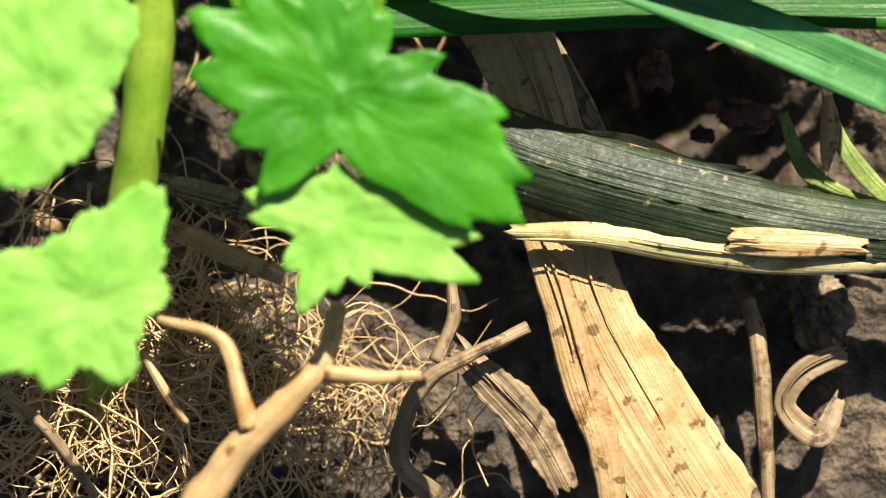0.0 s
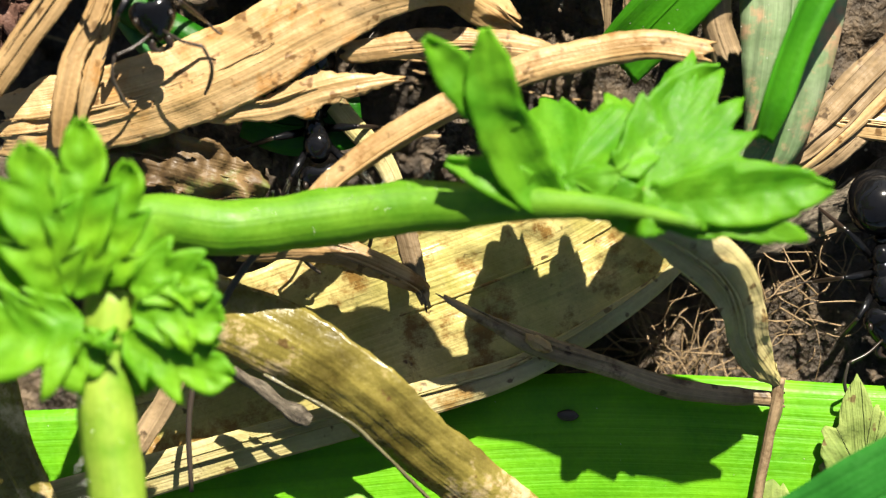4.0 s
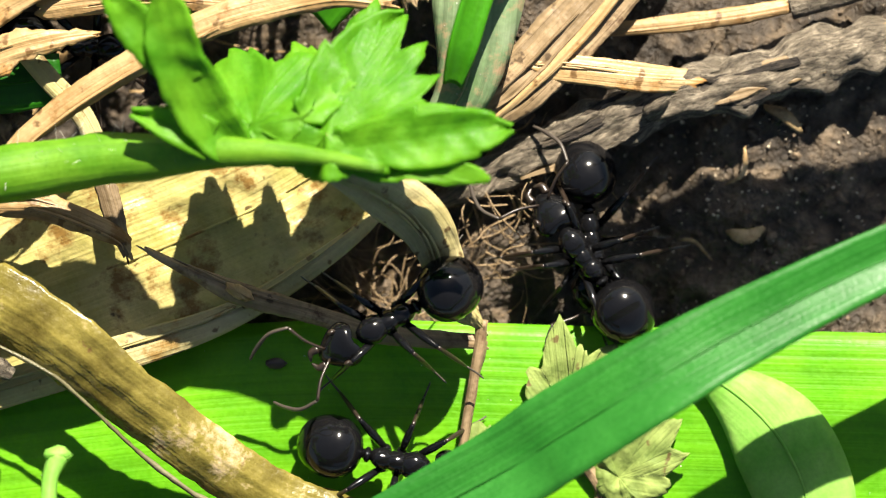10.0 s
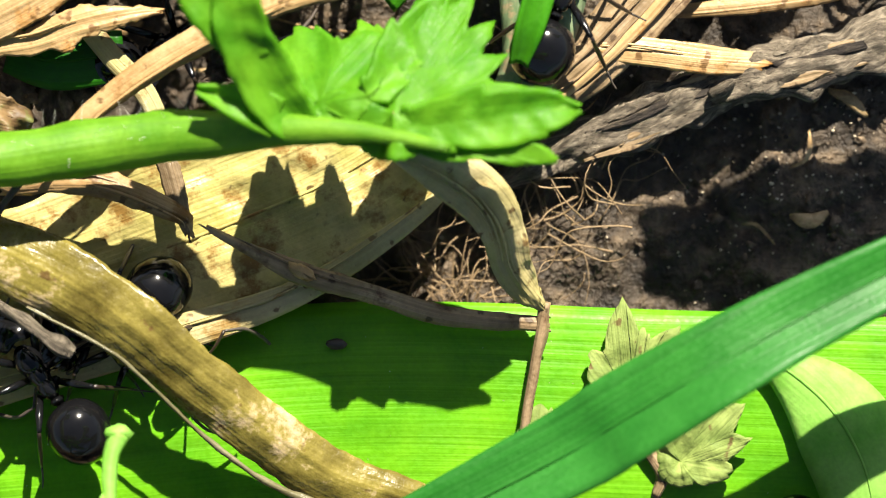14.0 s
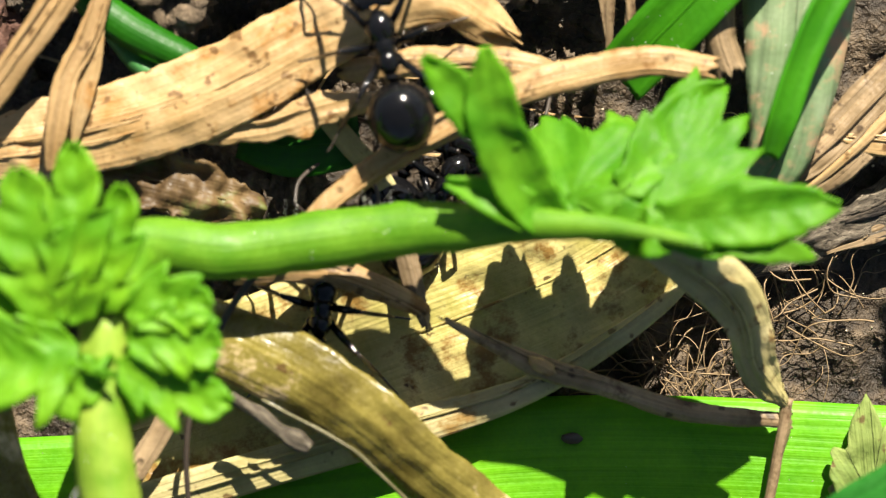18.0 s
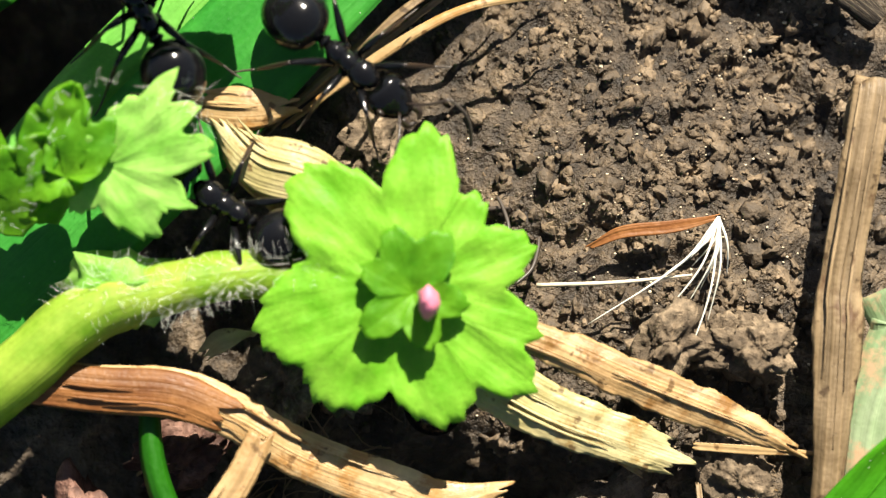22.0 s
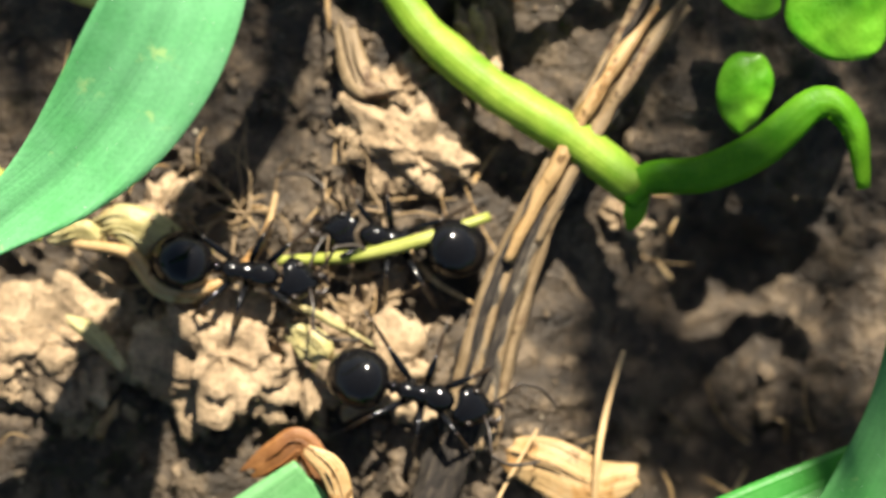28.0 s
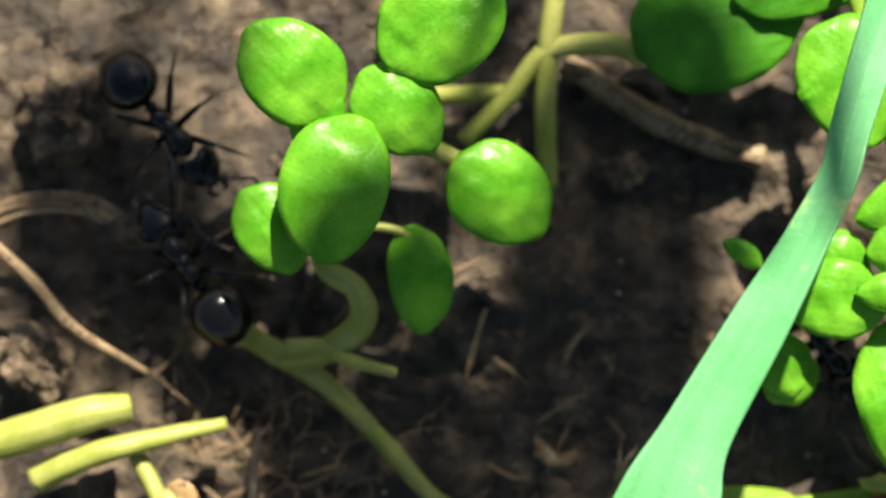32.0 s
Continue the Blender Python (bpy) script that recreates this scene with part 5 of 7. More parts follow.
    part("folded_flap", ribbon([(-32.92, 48.81, 2), (-34.28, 47.09, 1.8), (-36.12, 45.48, 1.4), (-38.2, 43.98, 1), (-39.61, 42.93, 0.4)], [0.92, 2.06, 2.52, 1.83, 0.46], arch=0.25, ripple=0.14, n=36, m=8, thick=0.16, seed=13), HERB, heart, "straight folded flap of the leaf")
    part("fold_bump", blob((-34.09, 48.63, 2.4), (0.8, 0.6, 0.3), 6, 0.3), WEEDPALE, heart, "pale thickened fold")
    part("leaf", herb_leaf([(-53.45, 55.52, 1), (-51.09, 56.69, 1.6), (-48.35, 57.84, 1.6), (-46.15, 58.3, 0.8)], 4.2, 11), HERB, h)


make_oval_herb()
blade("dry_curl", [(-47.68, 44.93, 0.6), (-45.73, 44.48, 1.4), (-44.17, 43.58, 1), (-43.21, 44.04, 1.4), (-42.76, 42.67, 1.2), (-42.61, 40.82, 0.2)], [1.6, 2.2, 0.7, 0.9, 1.2, 0.2], STRAW, "curled brown dry leaf tip", arch=0.5, n=36, seed=63)

# ---- tufts of grey-green strap leaves ----
blade("strap_leaf", [(-38.55, 18.82, -1.6), (-31.59, 25.21, -0.4), (-26, 30.78, 0.4), (-20.69, 36.3, 0.8), (-11.54, 45.48, 0.8), (-1.94, 53.47, -0.6)], [5.2, 5.4, 5.4, 5.0, 4.3, 4.0], STRAP, "wide green strap leaf with a keel", group="strap leaves",
      fold=-0.5, n=70, m=12, roll=[8, 10, 12, 12, 10, 8], seed=70)
blade("strap_leaf", [(-36.76, 22.27, -2), (-31.45, 29.3, -1.4), (-26.63, 34.19, -0.8), (-22.07, 39.05, -0.4), (-19.78, 44.72, 0.2), (-15.68, 49.36, 0.4), (-11.57, 54.01, 0.4), (-6.7, 59.84, 0)], [3.6, 3.8, 4.0, 4.0, 3.7, 3.6, 3.4, 3.2], LIGHTSTRAP, "pale green strap leaf", group="strap leaves",
      fold=-0.4, n=80, m=10, seed=71)
blade("strap_leaf", [(-32.93, 36.67, -1.4), (-28.77, 42.09, -0.6), (-25.11, 47.21, 0), (-22, 50.6, 0.8), (-18.59, 54.74, 1.2), (-15.63, 59.1, 1.4), (-13.12, 64.14, 1.4), (-11.7, 69.68, 1)], [3.2, 3.8, 4.4, 4.6, 4.6, 4.4, 4.0, 3.6], BLUISH, "bluish green strap leaf with a groove", group="strap leaves",
      fold=0.5, n=80, m=12, seed=72)
blade("strap_leaf", [(-28.25, 35.55, -1.4), (-24.58, 40.27, -0.4), (-21.41, 44.7, 0.4), (-19.17, 48.16, 1), (-17.24, 51.08, 1.5), (-14.96, 54.29, 1.6), (-11.51, 58.19, 1.4)], [1.8, 2.2, 2.2, 2.2, 2.2, 2.2, 2.0], BLUISH, "narrow bluish strap leaf", group="strap leaves",
      fold=0.3, n=70, m=8, seed=73)
blade("strap_leaf", [(-49.82, 36.03, -2), (-43.2, 41.72, -1), (-38.28, 45.71, 0), (-33.43, 50.11, 0.8), (-31.66, 51.74, 1.2), (-29.37, 54.96, 1.4), (-26.4, 57.02, 1.4), (-22.02, 59.1, 1), (-16.88, 61.21, 0), (-11.43, 63.36, -1)], [2.4, 2.2, 2.2, 2.4, 2.4, 2.5, 2.6, 2.8, 2.6, 2.2], STRAP, "green strap leaf bending over soil", group="strap leaves",
      fold=0.25, n=80, m=8, roll=[-10, -14, -10, 0, 10, 18, 14, 10], seed=74)
blade("strap_leaf", [(-50.8, 31.52, -2.6), (-45.63, 37.46, -2.2), (-40.25, 42.21, -1.8), (-35.12, 46.23, -1.6), (-29.79, 50.48, -1.6)], [3.0, 3.4, 3.4, 3.2, 2.6], BLUISH, "shaded green strap leaf near soil", group="strap leaves", fold=0.3, n=50, m=8, seed=75)
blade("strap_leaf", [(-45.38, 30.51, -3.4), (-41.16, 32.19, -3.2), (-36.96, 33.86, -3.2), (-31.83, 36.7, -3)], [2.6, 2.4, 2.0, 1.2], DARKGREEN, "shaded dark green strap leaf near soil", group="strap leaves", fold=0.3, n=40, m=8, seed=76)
blade("strap_leaf", [(-30.38, 40.16, -1.4), (-27.62, 43.39, -0.8), (-24.88, 46.82, -0.2), (-21.7, 50.01, 0.2)], [3.6, 3.8, 3.4, 2.6], BLUISH, "bluish green strap leaf with a groove", group="strap leaves", fold=0.3, n=40, m=8, seed=77)
blade("strap_leaf", [(-22.37, 47.54, -0.6), (-19.63, 50.34, 0), (-16.92, 53.13, 0.6), (-13.78, 57.04, 1.2), (-10.17, 61.84, 1.6)], [2.6, 3.4, 3.8, 4.0, 3.6], STRAP, "green strap leaf in a tuft", group="strap leaves", fold=0.4, n=50, m=10, seed=78)
blade("cut_leaf", [(-55.5, 45.3, -0.8), (-49.3, 50.4, 0.2), (-44.65, 54.2, 0.7), (-40.55, 57.65, 0.7), (-37.2, 60.2, 0.3)], [6.6, 7.3, 7.4, 7.0, 6.3], PALECUT, "pale green strap leaf with a bitten tan end", fold=0.35, n=56, m=14, fray=0.4, seed=79)
blade("leaf_scrap", [(-38.79, 63.1, 1), (-37.75, 62.29, 1.1), (-37.3, 61.15, 1), (-37.07, 59.54, 0.8)], [0.5, 1.1, 1.0, 0.5], STRAWPALE, "dry tan rim of a bitten leaf", arch=0.1, n=20, seed=80, fray=0.1)
blade("rust_scrap", [(-41.43, 61.91, -0.8), (-40.02, 62.71, -0.4), (-38.86, 63.17, -0.4), (-37.12, 59.81, -0.4), (-36.55, 58.43, -0.8)], [0.8, 1.5, 1.2, 1.2, 0.6], RUST, "rust-brown scrap of dead leaf", arch=0.2, n=26, seed=81)
blade("bare_fibre", [(-23.82, 28.92, -0.8), (-20.63, 31.95, -0.4), (-16.53, 35.2, -0.4), (-11.63, 37.27, -1.6)], [0.20, 0.39, 0.33, 0.10], STRAWGREY, "thin dry fibre on soil", group="fibres on soil", arch=0.1, n=30, seed=82)
blade("bare_fibre", [(-22.91, 29.39, -0.8), (-19.49, 31.96, -0.2), (-16.07, 34.05, -0.2), (-13.3, 34.76, -0.6), (-10.87, 34.82, -1.6)], [0.20, 0.45, 0.39, 0.33, 0.13], STRAWPALE, "thin dry fibre on soil", group="fibres on soil", arch=0.1, n=30, seed=83)
blade("bare_fibre", [(-23.37, 29.6, -1.2), (-19.25, 32.64, -1), (-15.58, 35.43, -1), (-13.68, 36.38, -2)], [0.20, 0.33, 0.26, 0.10], STRAWGREY, "thin dry fibre on soil", group="fibres on soil", arch=0.1, n=30, seed=84)
blade("bare_fibre", [(-13.16, 36.85, -3), (-11.8, 38.96, -2.6), (-11.57, 40.59, -2.8), (-12.25, 42.24, -3.2)], [0.26, 0.39, 0.39, 0.20], STRAWGREY, "thin dry fibre on soil", group="fibres on soil", arch=0.1, n=30, seed=85)
blade("rust_fibre", [(-10.47, 24.69, -1.6), (-9.12, 25.34, -1.2), (-7.08, 25.59, -1), (-5.27, 25.99, -0.9)], [0.15, 0.5, 0.5, 0.2], RUST, "rust-brown awn on soil", n=20, seed=86)
for k, (ex, ey) in enumerate(((-5.2, -4.4), (-3.3, -3.2), (-1.6, -6.9), (-1.2, -3.6), (-2.2, -2.4), (-0.7, -3.0), (-2.7, -4.6), (-0.4, -4.4), (-1.0, -2.0), (0.4, -2.4))):
    a = (-5.24, 26.01, -0.6)
    stem("white_fibre", [a, (a[0] + ex * 0.35 + 0.2, a[1] + ey * 0.45, -0.3), (a[0] + ex, a[1] + ey, -1.3)], [0.05, 0.045, 0.02], WHITEHAIR, "thin white plant fibre on soil", group="white fibres", n=16, seg=5)
stem("white_fibre", [(-12.54, 23.18, -0.8), (-9.37, 23.33, -0.3), (-6.28, 23.66, -0.8)], [0.1, 0.09, 0.06], ROOTPALE, "thin white plant fibre on soil", group="white fibres", n=16, seg=5)
stem("grained_stick", [(-10.01, 43.46, -1.8), (-7.89, 41.4, -1.8), (-5.3, 39.35, -2), (-2.46, 37.06, -2.2), (1.36, 34.08, -2.6)], [0.8, 0.85, 0.85, 0.75, 0.5], BLACKBARK, "dark stick with pale long grain", category="stick", n=50, seg=14, bump=0.4, flat=0.7)


def make_snail_shell():
    c = (-8.12, 39.16, -2.9)
    s = thing("snail_shell", c, "tiny amber snail shell on bare soil", "shell")
    coil = []
    for k in range(60):
        a = k / 59 * 4.4 * math.pi
        r = 0.85 * math.exp(-0.17 * a)
        coil.append((c[0] + r * math.cos(a), c[1] + r * math.sin(a) * 0.7, c[2] + 0.02 * a + 0.2))
    part("whorl", tube(coil, [0.62, 0.42, 0.27, 0.15, 0.06], n=90, seg=10, flat=0.8), SHELL, s)


make_snail_shell()
stem("curved_rootlet", [(-25.96, 41.04, -2.4), (-24.34, 43.05, -2), (-23.65, 44.93, -2), (-22.72, 46.11, -2.2), (-21.29, 46.37, -2.8)], [0.1, 0.13, 0.12, 0.1, 0.06], ROOT, "thin brown curved rootlet", n=24, seg=6)
stem("curved_rootlet", [(-25.75, 40.73, 0), (-24.39, 42.66, 0.4), (-23.04, 45.17, 0.6), (-22.59, 46.82, 0)], [0.1, 0.13, 0.12, 0.08], ROOT, "thin brown curved rootlet", n=24, seg=6)
blade("straw_chip", [(-30.27, 62.69, -2.2), (-28.4, 62.2, -1.6), (-26.53, 61.38, -1.6), (-24.4, 61.76, -2.2)], [1.6, 2.4, 2.3, 1.0], STRAWPALE, "pale yellow wood chip on soil", arch=0.3, n=20, seed=90, fray=0.5)
blade("straw_chip", [(-40.11, 53.18, -2.2), (-38.91, 52.14, -1.8), (-37.53, 50.72, -2.4)], [1.0, 1.4, 1.2], STRAWGREY, "grey-tan wood chip on soil", arch=0.3, n=16, seed=91)
blade("yellow_scrap", [(-41.06, 52.83, -2.4), (-40.56, 51.43, -2), (-40.93, 50.01, -2.4)], [0.8, 1.2, 0.5], YELLOWED, "yellow leaf scrap on soil", arch=0.2, n=14, seed=92)
blade("yellow_scrap", [(-41.75, 48.36, -2.4), (-42.19, 46.97, -2), (-42.34, 45.31, -2.4)], [0.6, 0.7, 0.4], STRAWGREY, "dull tan leaf scrap on soil", arch=0.2, n=14, seed=93)
solid("red_seed", blob((-42.3, 46.16, -1.9), (0.3, 0.85, 0.3), 3, 0.4), HUSK, "small crimson husk on soil", "husk")


# ---- the twig and the far clearing ----
def make_twig():
    t = thing("split_twig", (-36.12, 51.24, -3), "grey-brown split twig lying on soil", "twig")
    part("wood", tube([(-40.13, 45.05, -2.8), (-37.75, 48.85, -2.2), (-35.63, 54.01, -1.6), (-34, 58.69, -1.5), (-32.61, 63.13, -1.6), (-31.45, 67.12, -1.8), (-31.49, 65.3, -2)], [1.3, 1.3, 1.2, 1.05, 0.9, 0.8, 0.7], n=90, seg=20, bump=0.5, flat=0.6), TWIG, t)
    for k in range(9):
        o = (k - 4) * 0.22
        a, b, c, d = [(-32, 62.86, -1.6), (-30.4, 69.6, -1.2), (-27.4, 76.0, -1.1), (-23.2, 83.0, -1.2)]
        rng = random.Random(k)
        j = [rng.uniform(-0.25, 0.25) for _ in range(6)]
        part("strand", tube([(a[0] + o * 1.2, a[1], a[2] + j[0]), (b[0] + o + j[1], b[1], b[2] + j[2]), (c[0] + o * 0.8, c[1] + j[3] * 3, c[2]), (d[0] + o * 1.3 + j[4], d[1] + j[5] * 8, d[2] - 0.3)],
                            [0.24, 0.28, 0.26, 0.14], n=60, seg=7, bump=0.5, seed=k), (STRAWGREY, TWIG, STRAWGREY, BARK)[k % 4], t, "split tan wood strand")
    part("strand", tube([(-30.2, 71.0, -0.7), (-28.0, 75.2, -0.6), (-25.6, 79.3, -0.7), (-23.6, 82.0, -1.2)], [0.2, 0.4, 0.35, 0.12], n=40, bump=0.6), STRAW, t, "tan torn wood strand")
    part("strand", tube([(-28.9, 71.8, -0.9), (-26.9, 75.6, -0.8), (-24.4, 79.6, -0.9), (-22.2, 82.8, -1.4)], [0.15, 0.3, 0.35, 0.15], n=40, bump=0.6), STRAWGREY, t, "weathered torn wood strand")


make_twig()
stem("thin_straw", [(-28.88, 63.81, -1.2), (-30.51, 60.99, -0.6), (-32.13, 57.5, -0.4), (-33.52, 54.95, -0.8), (-34.93, 52.14, -1.6)], [0.05, 0.08, 0.09, 0.08, 0.05], ROOT, "thin brown straw over a twig", n=30, seg=6)
stem("thin_straw", [(-26.52, 59.18, -2), (-26.31, 62.42, -1.2), (-25.84, 64.77, -1.6), (-25.12, 67.14, -2)], [0.1, 0.16, 0.15, 0.1], ROOT, "thin brown straw on soil", n=24, seg=6)
mint = ribbon([(-58.24, 69.55, 7.4), (-55.12, 70.64, 8.6), (-52.28, 71.53, 9.6), (-50.34, 72.81, 10.6), (-48.02, 74.57, 11.6), (-45.95, 76.74, 12.8), (-44.32, 79.1, 14), (-43.24, 81.27, 14.8), (-42.57, 83.49, 15.2), (-41.86, 85.7, 15.4), (-40.89, 87.92, 15.4), (-38.3, 92.3, 15.2), (-36.5, 95.5, 15), (-35.3, 97.9, 14.6), (-34.7, 100.1, 14), (-32.71, 106.3, 13)],
             [0.55, 0.84, 1.38, 2.49, 3.95, 5.15, 5.55, 5.28, 4.66, 3.91, 2.71, 2.3, 1.75, 1.5, 1.55, 1.8], fold=0.3, n=110, m=16, roll=[0, 4, 8, 8, 6, 3, 0, -2, -4, -6, 0, 18, 20, 10, 0, 0], ribs=0.03, rib_gap=0.5, seed=95)
specks(mint, solid("strap_leaf", mint, MINT, "pale mint green strap leaf twisting close above soil", "leaf", "strap leaves"), 120, 7)
blade("green_tip", [(-61.47, 72.17, 9.6), (-58.24, 71.58, 9.8), (-55.5, 71.33, 9.8), (-53.25, 71.75, 9.4)], [2.4, 2.0, 1.2, 0.1], BLUISH, "pale green leaf tip over litter", n=24, m=8, seed=96)


def make_creeper():
    c = thing("creeping_stem", (-25.12, 74.36, -3), "thick pale green creeping stem on soil", "stem")
    part("stem", tube([(-40.93, 84.15, -2.6), (-37.71, 84.12, -2.4), (-35.62, 83.47, -2), (-33.56, 80.86, -1.6), (-30.64, 78.37, -1.2), (-27.48, 76.39, -1), (-24.56, 74.16, -1)], [0.45, 0.55, 0.75, 0.85, 0.9, 0.95, 0.85], n=60, seg=14, bump=0.1), STALK, c)
    part("side_stem", tube([(-35.61, 83.85, -2.2), (-33.52, 84.2, -2), (-31.55, 84.42, -1.8), (-29.84, 84.27, -1.6)], [0.3, 0.28, 0.3, 0.35], n=24), STALK, c)
    part("leaf", ribbon([(-24.87, 73.42, -0.6), (-24.14, 74.52, -0.4), (-21.74, 74.75, 0.2), (-19.34, 75.83, 0.6), (-16.92, 77.76, 0.8), (-15.44, 76.78, 0.6), (-14.9, 74.11, 0)], [0.8, 1.4, 1.6, 1.7, 1.4, 1.2, 0.6], arch=0.3, n=46, ripple=0.25, seed=3), WEED, c, "narrow green leaf that bends over")
    part("leaf", ribbon([(-24.47, 74.17, -0.6), (-24.74, 72.95, -0.4), (-24.97, 72.34, -0.6)], [1.0, 0.9, 0.2], n=12, seed=4), WEED, c)


make_creeper()


def make_root_stem():
    c = thing("root_stem", (-49.58, 83.17, -4), "thin brownish green creeping stem on soil", "stem")
    part("stem", tube([(-60.85, 92.09, -2.8), (-58.35, 90.61, -2.6), (-55.98, 89.12, -2.6), (-53.5, 86.66, -2.4), (-51.28, 84.2, -2.4), (-49.06, 82.86, -2.2), (-46.59, 82, -2.4), (-43.63, 81.99, -2.8)], [0.5, 0.55, 0.5, 0.42, 0.4, 0.42, 0.36, 0.3], n=60, bump=0.15), STALKPALE, c)
    part("knuckle", blob((-49.25, 83.04, -2.1), (0.7, 0.6, 0.5), 7, 0.3), STALKPALE, c)
    part("spur", tube([(-57.64, 90.82, -1.6), (-55.89, 90.69, -1), (-54.9, 90.21, -0.8), (-52.84, 89.65, -1)], [0.35, 0.4, 0.35, 0.2], n=20, bump=0.2), STALKPALE, c)


make_root_stem()


def round_leaf(pts, w, seed, **more):
    return ribbon(pts, w, ROUND, **{"arch": 0.35, "fold": 0.1, "ripple": 0.15, "n": 28, "m": 12, "seed": seed, "thick": 0.2, **more})


def make_chickweed():
    c = thing("chickweed", (-57.38, 90.1, -3), "little chickweed plant with round bright leaves", "herb")
    part("stalk", tube([(-57.86, 90.11, -2.6), (-55.84, 90.64, -1.4), (-54.34, 91.89, -0.4), (-54.57, 93.36, 0.4), (-56.01, 94.58, 1), (-55.25, 97.72, 2), (-54.75, 100.81, 3)], [0.5, 0.62, 0.65, 0.55, 0.5, 0.42, 0.35], n=40, bump=0.15), STALKPALE, c, "pale glossy stalk")
    part("stalk", tube([(-53.08, 99.88, 2.2), (-51.4, 99.4, 2), (-49.47, 98.45, 1.6)], [0.4, 0.42, 0.4], n=16), STALKPALE, c)
    part("stalk", tube([(-54.31, 96.04, 1), (-53.1, 95.91, 1), (-51.89, 95.55, 0.8)], [0.2, 0.2, 0.2], n=12), STALKPALE, c)
    for k, (pts, wd) in enumerate([([(-55.22, 101.04, 3.2), (-57.1, 102.44, 4), (-59.02, 104.36, 3.6)], 4.2), ([(-54.25, 102.46, 3.6), (-52.82, 101.01, 4), (-51.16, 99.37, 3.2)], 3.6), ([(-54.24, 100.53, 4.2), (-55.42, 97.67, 4.6), (-55.67, 94.47, 4)], 4.6), ([(-53.29, 102.91, 4), (-50.92, 104.54, 4.6), (-48.54, 106.46, 4.2)], 4.8),
                                   ([(-59.32, 97.47, 2.4), (-58.1, 96.02, 2.8), (-57.17, 94.1, 2.2)], 3.2), ([(-50.44, 98.68, 2), (-48.51, 97.48, 2), (-46.56, 95.79, 1.2)], 4.2), ([(-52.37, 96.04, 0.8), (-51.77, 93.85, 0.6), (-51.7, 91.41, 0)], 2.8), ([(-55.45, 101.99, 3.4), (-56.17, 100.32, 3.2), (-56.67, 99.14, 2.8)], 2.2)]):
        part("leaf", round_leaf(pts, wd, 200 + k), CHICK, c)


make_chickweed()


def make_leafy_chickweed():
    c = thing("chickweed", (-30.04, 84.25, -3), "leafy chickweed clump with glossy round leaves", "herb")
    part("flower_bud", [blob((-30.17, 84.55, -0.6), (0.7, 0.5, 0.5), 3, 0.4), blob((-31.85, 84.83, -0.8), (0.9, 0.4, 0.4), 4, 0.4)], STALKPALE, c, "pale yellow bud")
    part("dry_leaf", ribbon([(-32.18, 84.28, -1.2), (-30.75, 83.32, -0.8), (-29.29, 82.84, -0.8), (-28.02, 83.32, -1.2)], [0.6, 1.4, 1.2, 0.3], ripple=0.3, n=20, seed=2), RUST, c, "withered orange leaf")
    part("stalk", tube([(-30.07, 84.8, -0.4), (-30.66, 87.23, 0.6), (-31.01, 91.56, 1.6), (-30.86, 96.32, 2.4), (-33.67, 107.05, 2.8)], [0.3, 0.35, 0.4, 0.4, 0.35], n=30), STALK, c)
    part("stalk", tube([(-29.11, 82.79, -1.6), (-27.18, 83.98, -1), (-25.73, 85.18, -0.6), (-23.04, 85.4, -0.6), (-19.6, 84.18, -1.2)], [0.35, 0.4, 0.45, 0.45, 0.4], n=30), STALK, c)
    for k, (pts, wd) in enumerate([([(-31.77, 91.91, 2), (-30.67, 88.67, 3), (-29.81, 84.84, 1.8)], 5.2), ([(-31.88, 97.95, 3), (-31.44, 97.21, 3.4), (-30.92, 96.05, 3)], 4.4), ([(-32.84, 94.85, 3.2), (-31.46, 95.07, 3.6), (-30.25, 95.32, 3.4)], 2.2), ([(-32.07, 92.49, 2.6), (-34.26, 92.94, 3.2), (-36.36, 92.95, 2.6)], 3.4),
                                   ([(-33.35, 93.17, 3.6), (-31.25, 93.28, 4), (-29.08, 93.42, 3.6)], 1.8), ([(-29.53, 93.18, 3.4), (-28.34, 92.48, 3.4), (-26.63, 91.3, 3)], 4.0), ([(-35.76, 90.84, 0.8), (-36.01, 89.63, 1), (-36.7, 88.54, 0.6)], 2.6), ([(-37.29, 94.29, 2), (-38.02, 94.87, 2.2), (-38.84, 95.36, 2)], 1.0),
                                   ([(-33.47, 94.89, 2.2), (-34.67, 94.41, 2.2), (-36.09, 94.41, 2)], 3.0), ([(-30.02, 97.22, 3.4), (-28.62, 97.92, 3.6), (-26.67, 98.66, 3.2)], 4.0), ([(-18.56, 82.64, 0.5), (-19.55, 82.39, 0.6), (-21.21, 83.03, 0.2)], 2.2), ([(-19.19, 79.77, -0.8), (-19.94, 78.54, -0.6), (-20.15, 76.59, -1.2)], 2.4),
                                   ([(-17.59, 83.36, 0.5), (-16.17, 81.88, 0.8), (-14.43, 79.95, 0.4)], 4.4), ([(-35.36, 104.16, 3), (-33.73, 102.47, 3.4), (-32.73, 99.38, 3)], 4.6), ([(-35.08, 95.55, 2.6), (-34.15, 94.35, 2.8), (-33.62, 92.67, 2.4)], 2.8), ([(-36.41, 91.44, 1.4), (-36.17, 89.99, 1.4), (-35.89, 88.77, 1)], 2.4)]):
        part("leaf", round_leaf(pts, wd, 220 + k), CHICK, c)


make_leafy_chickweed()


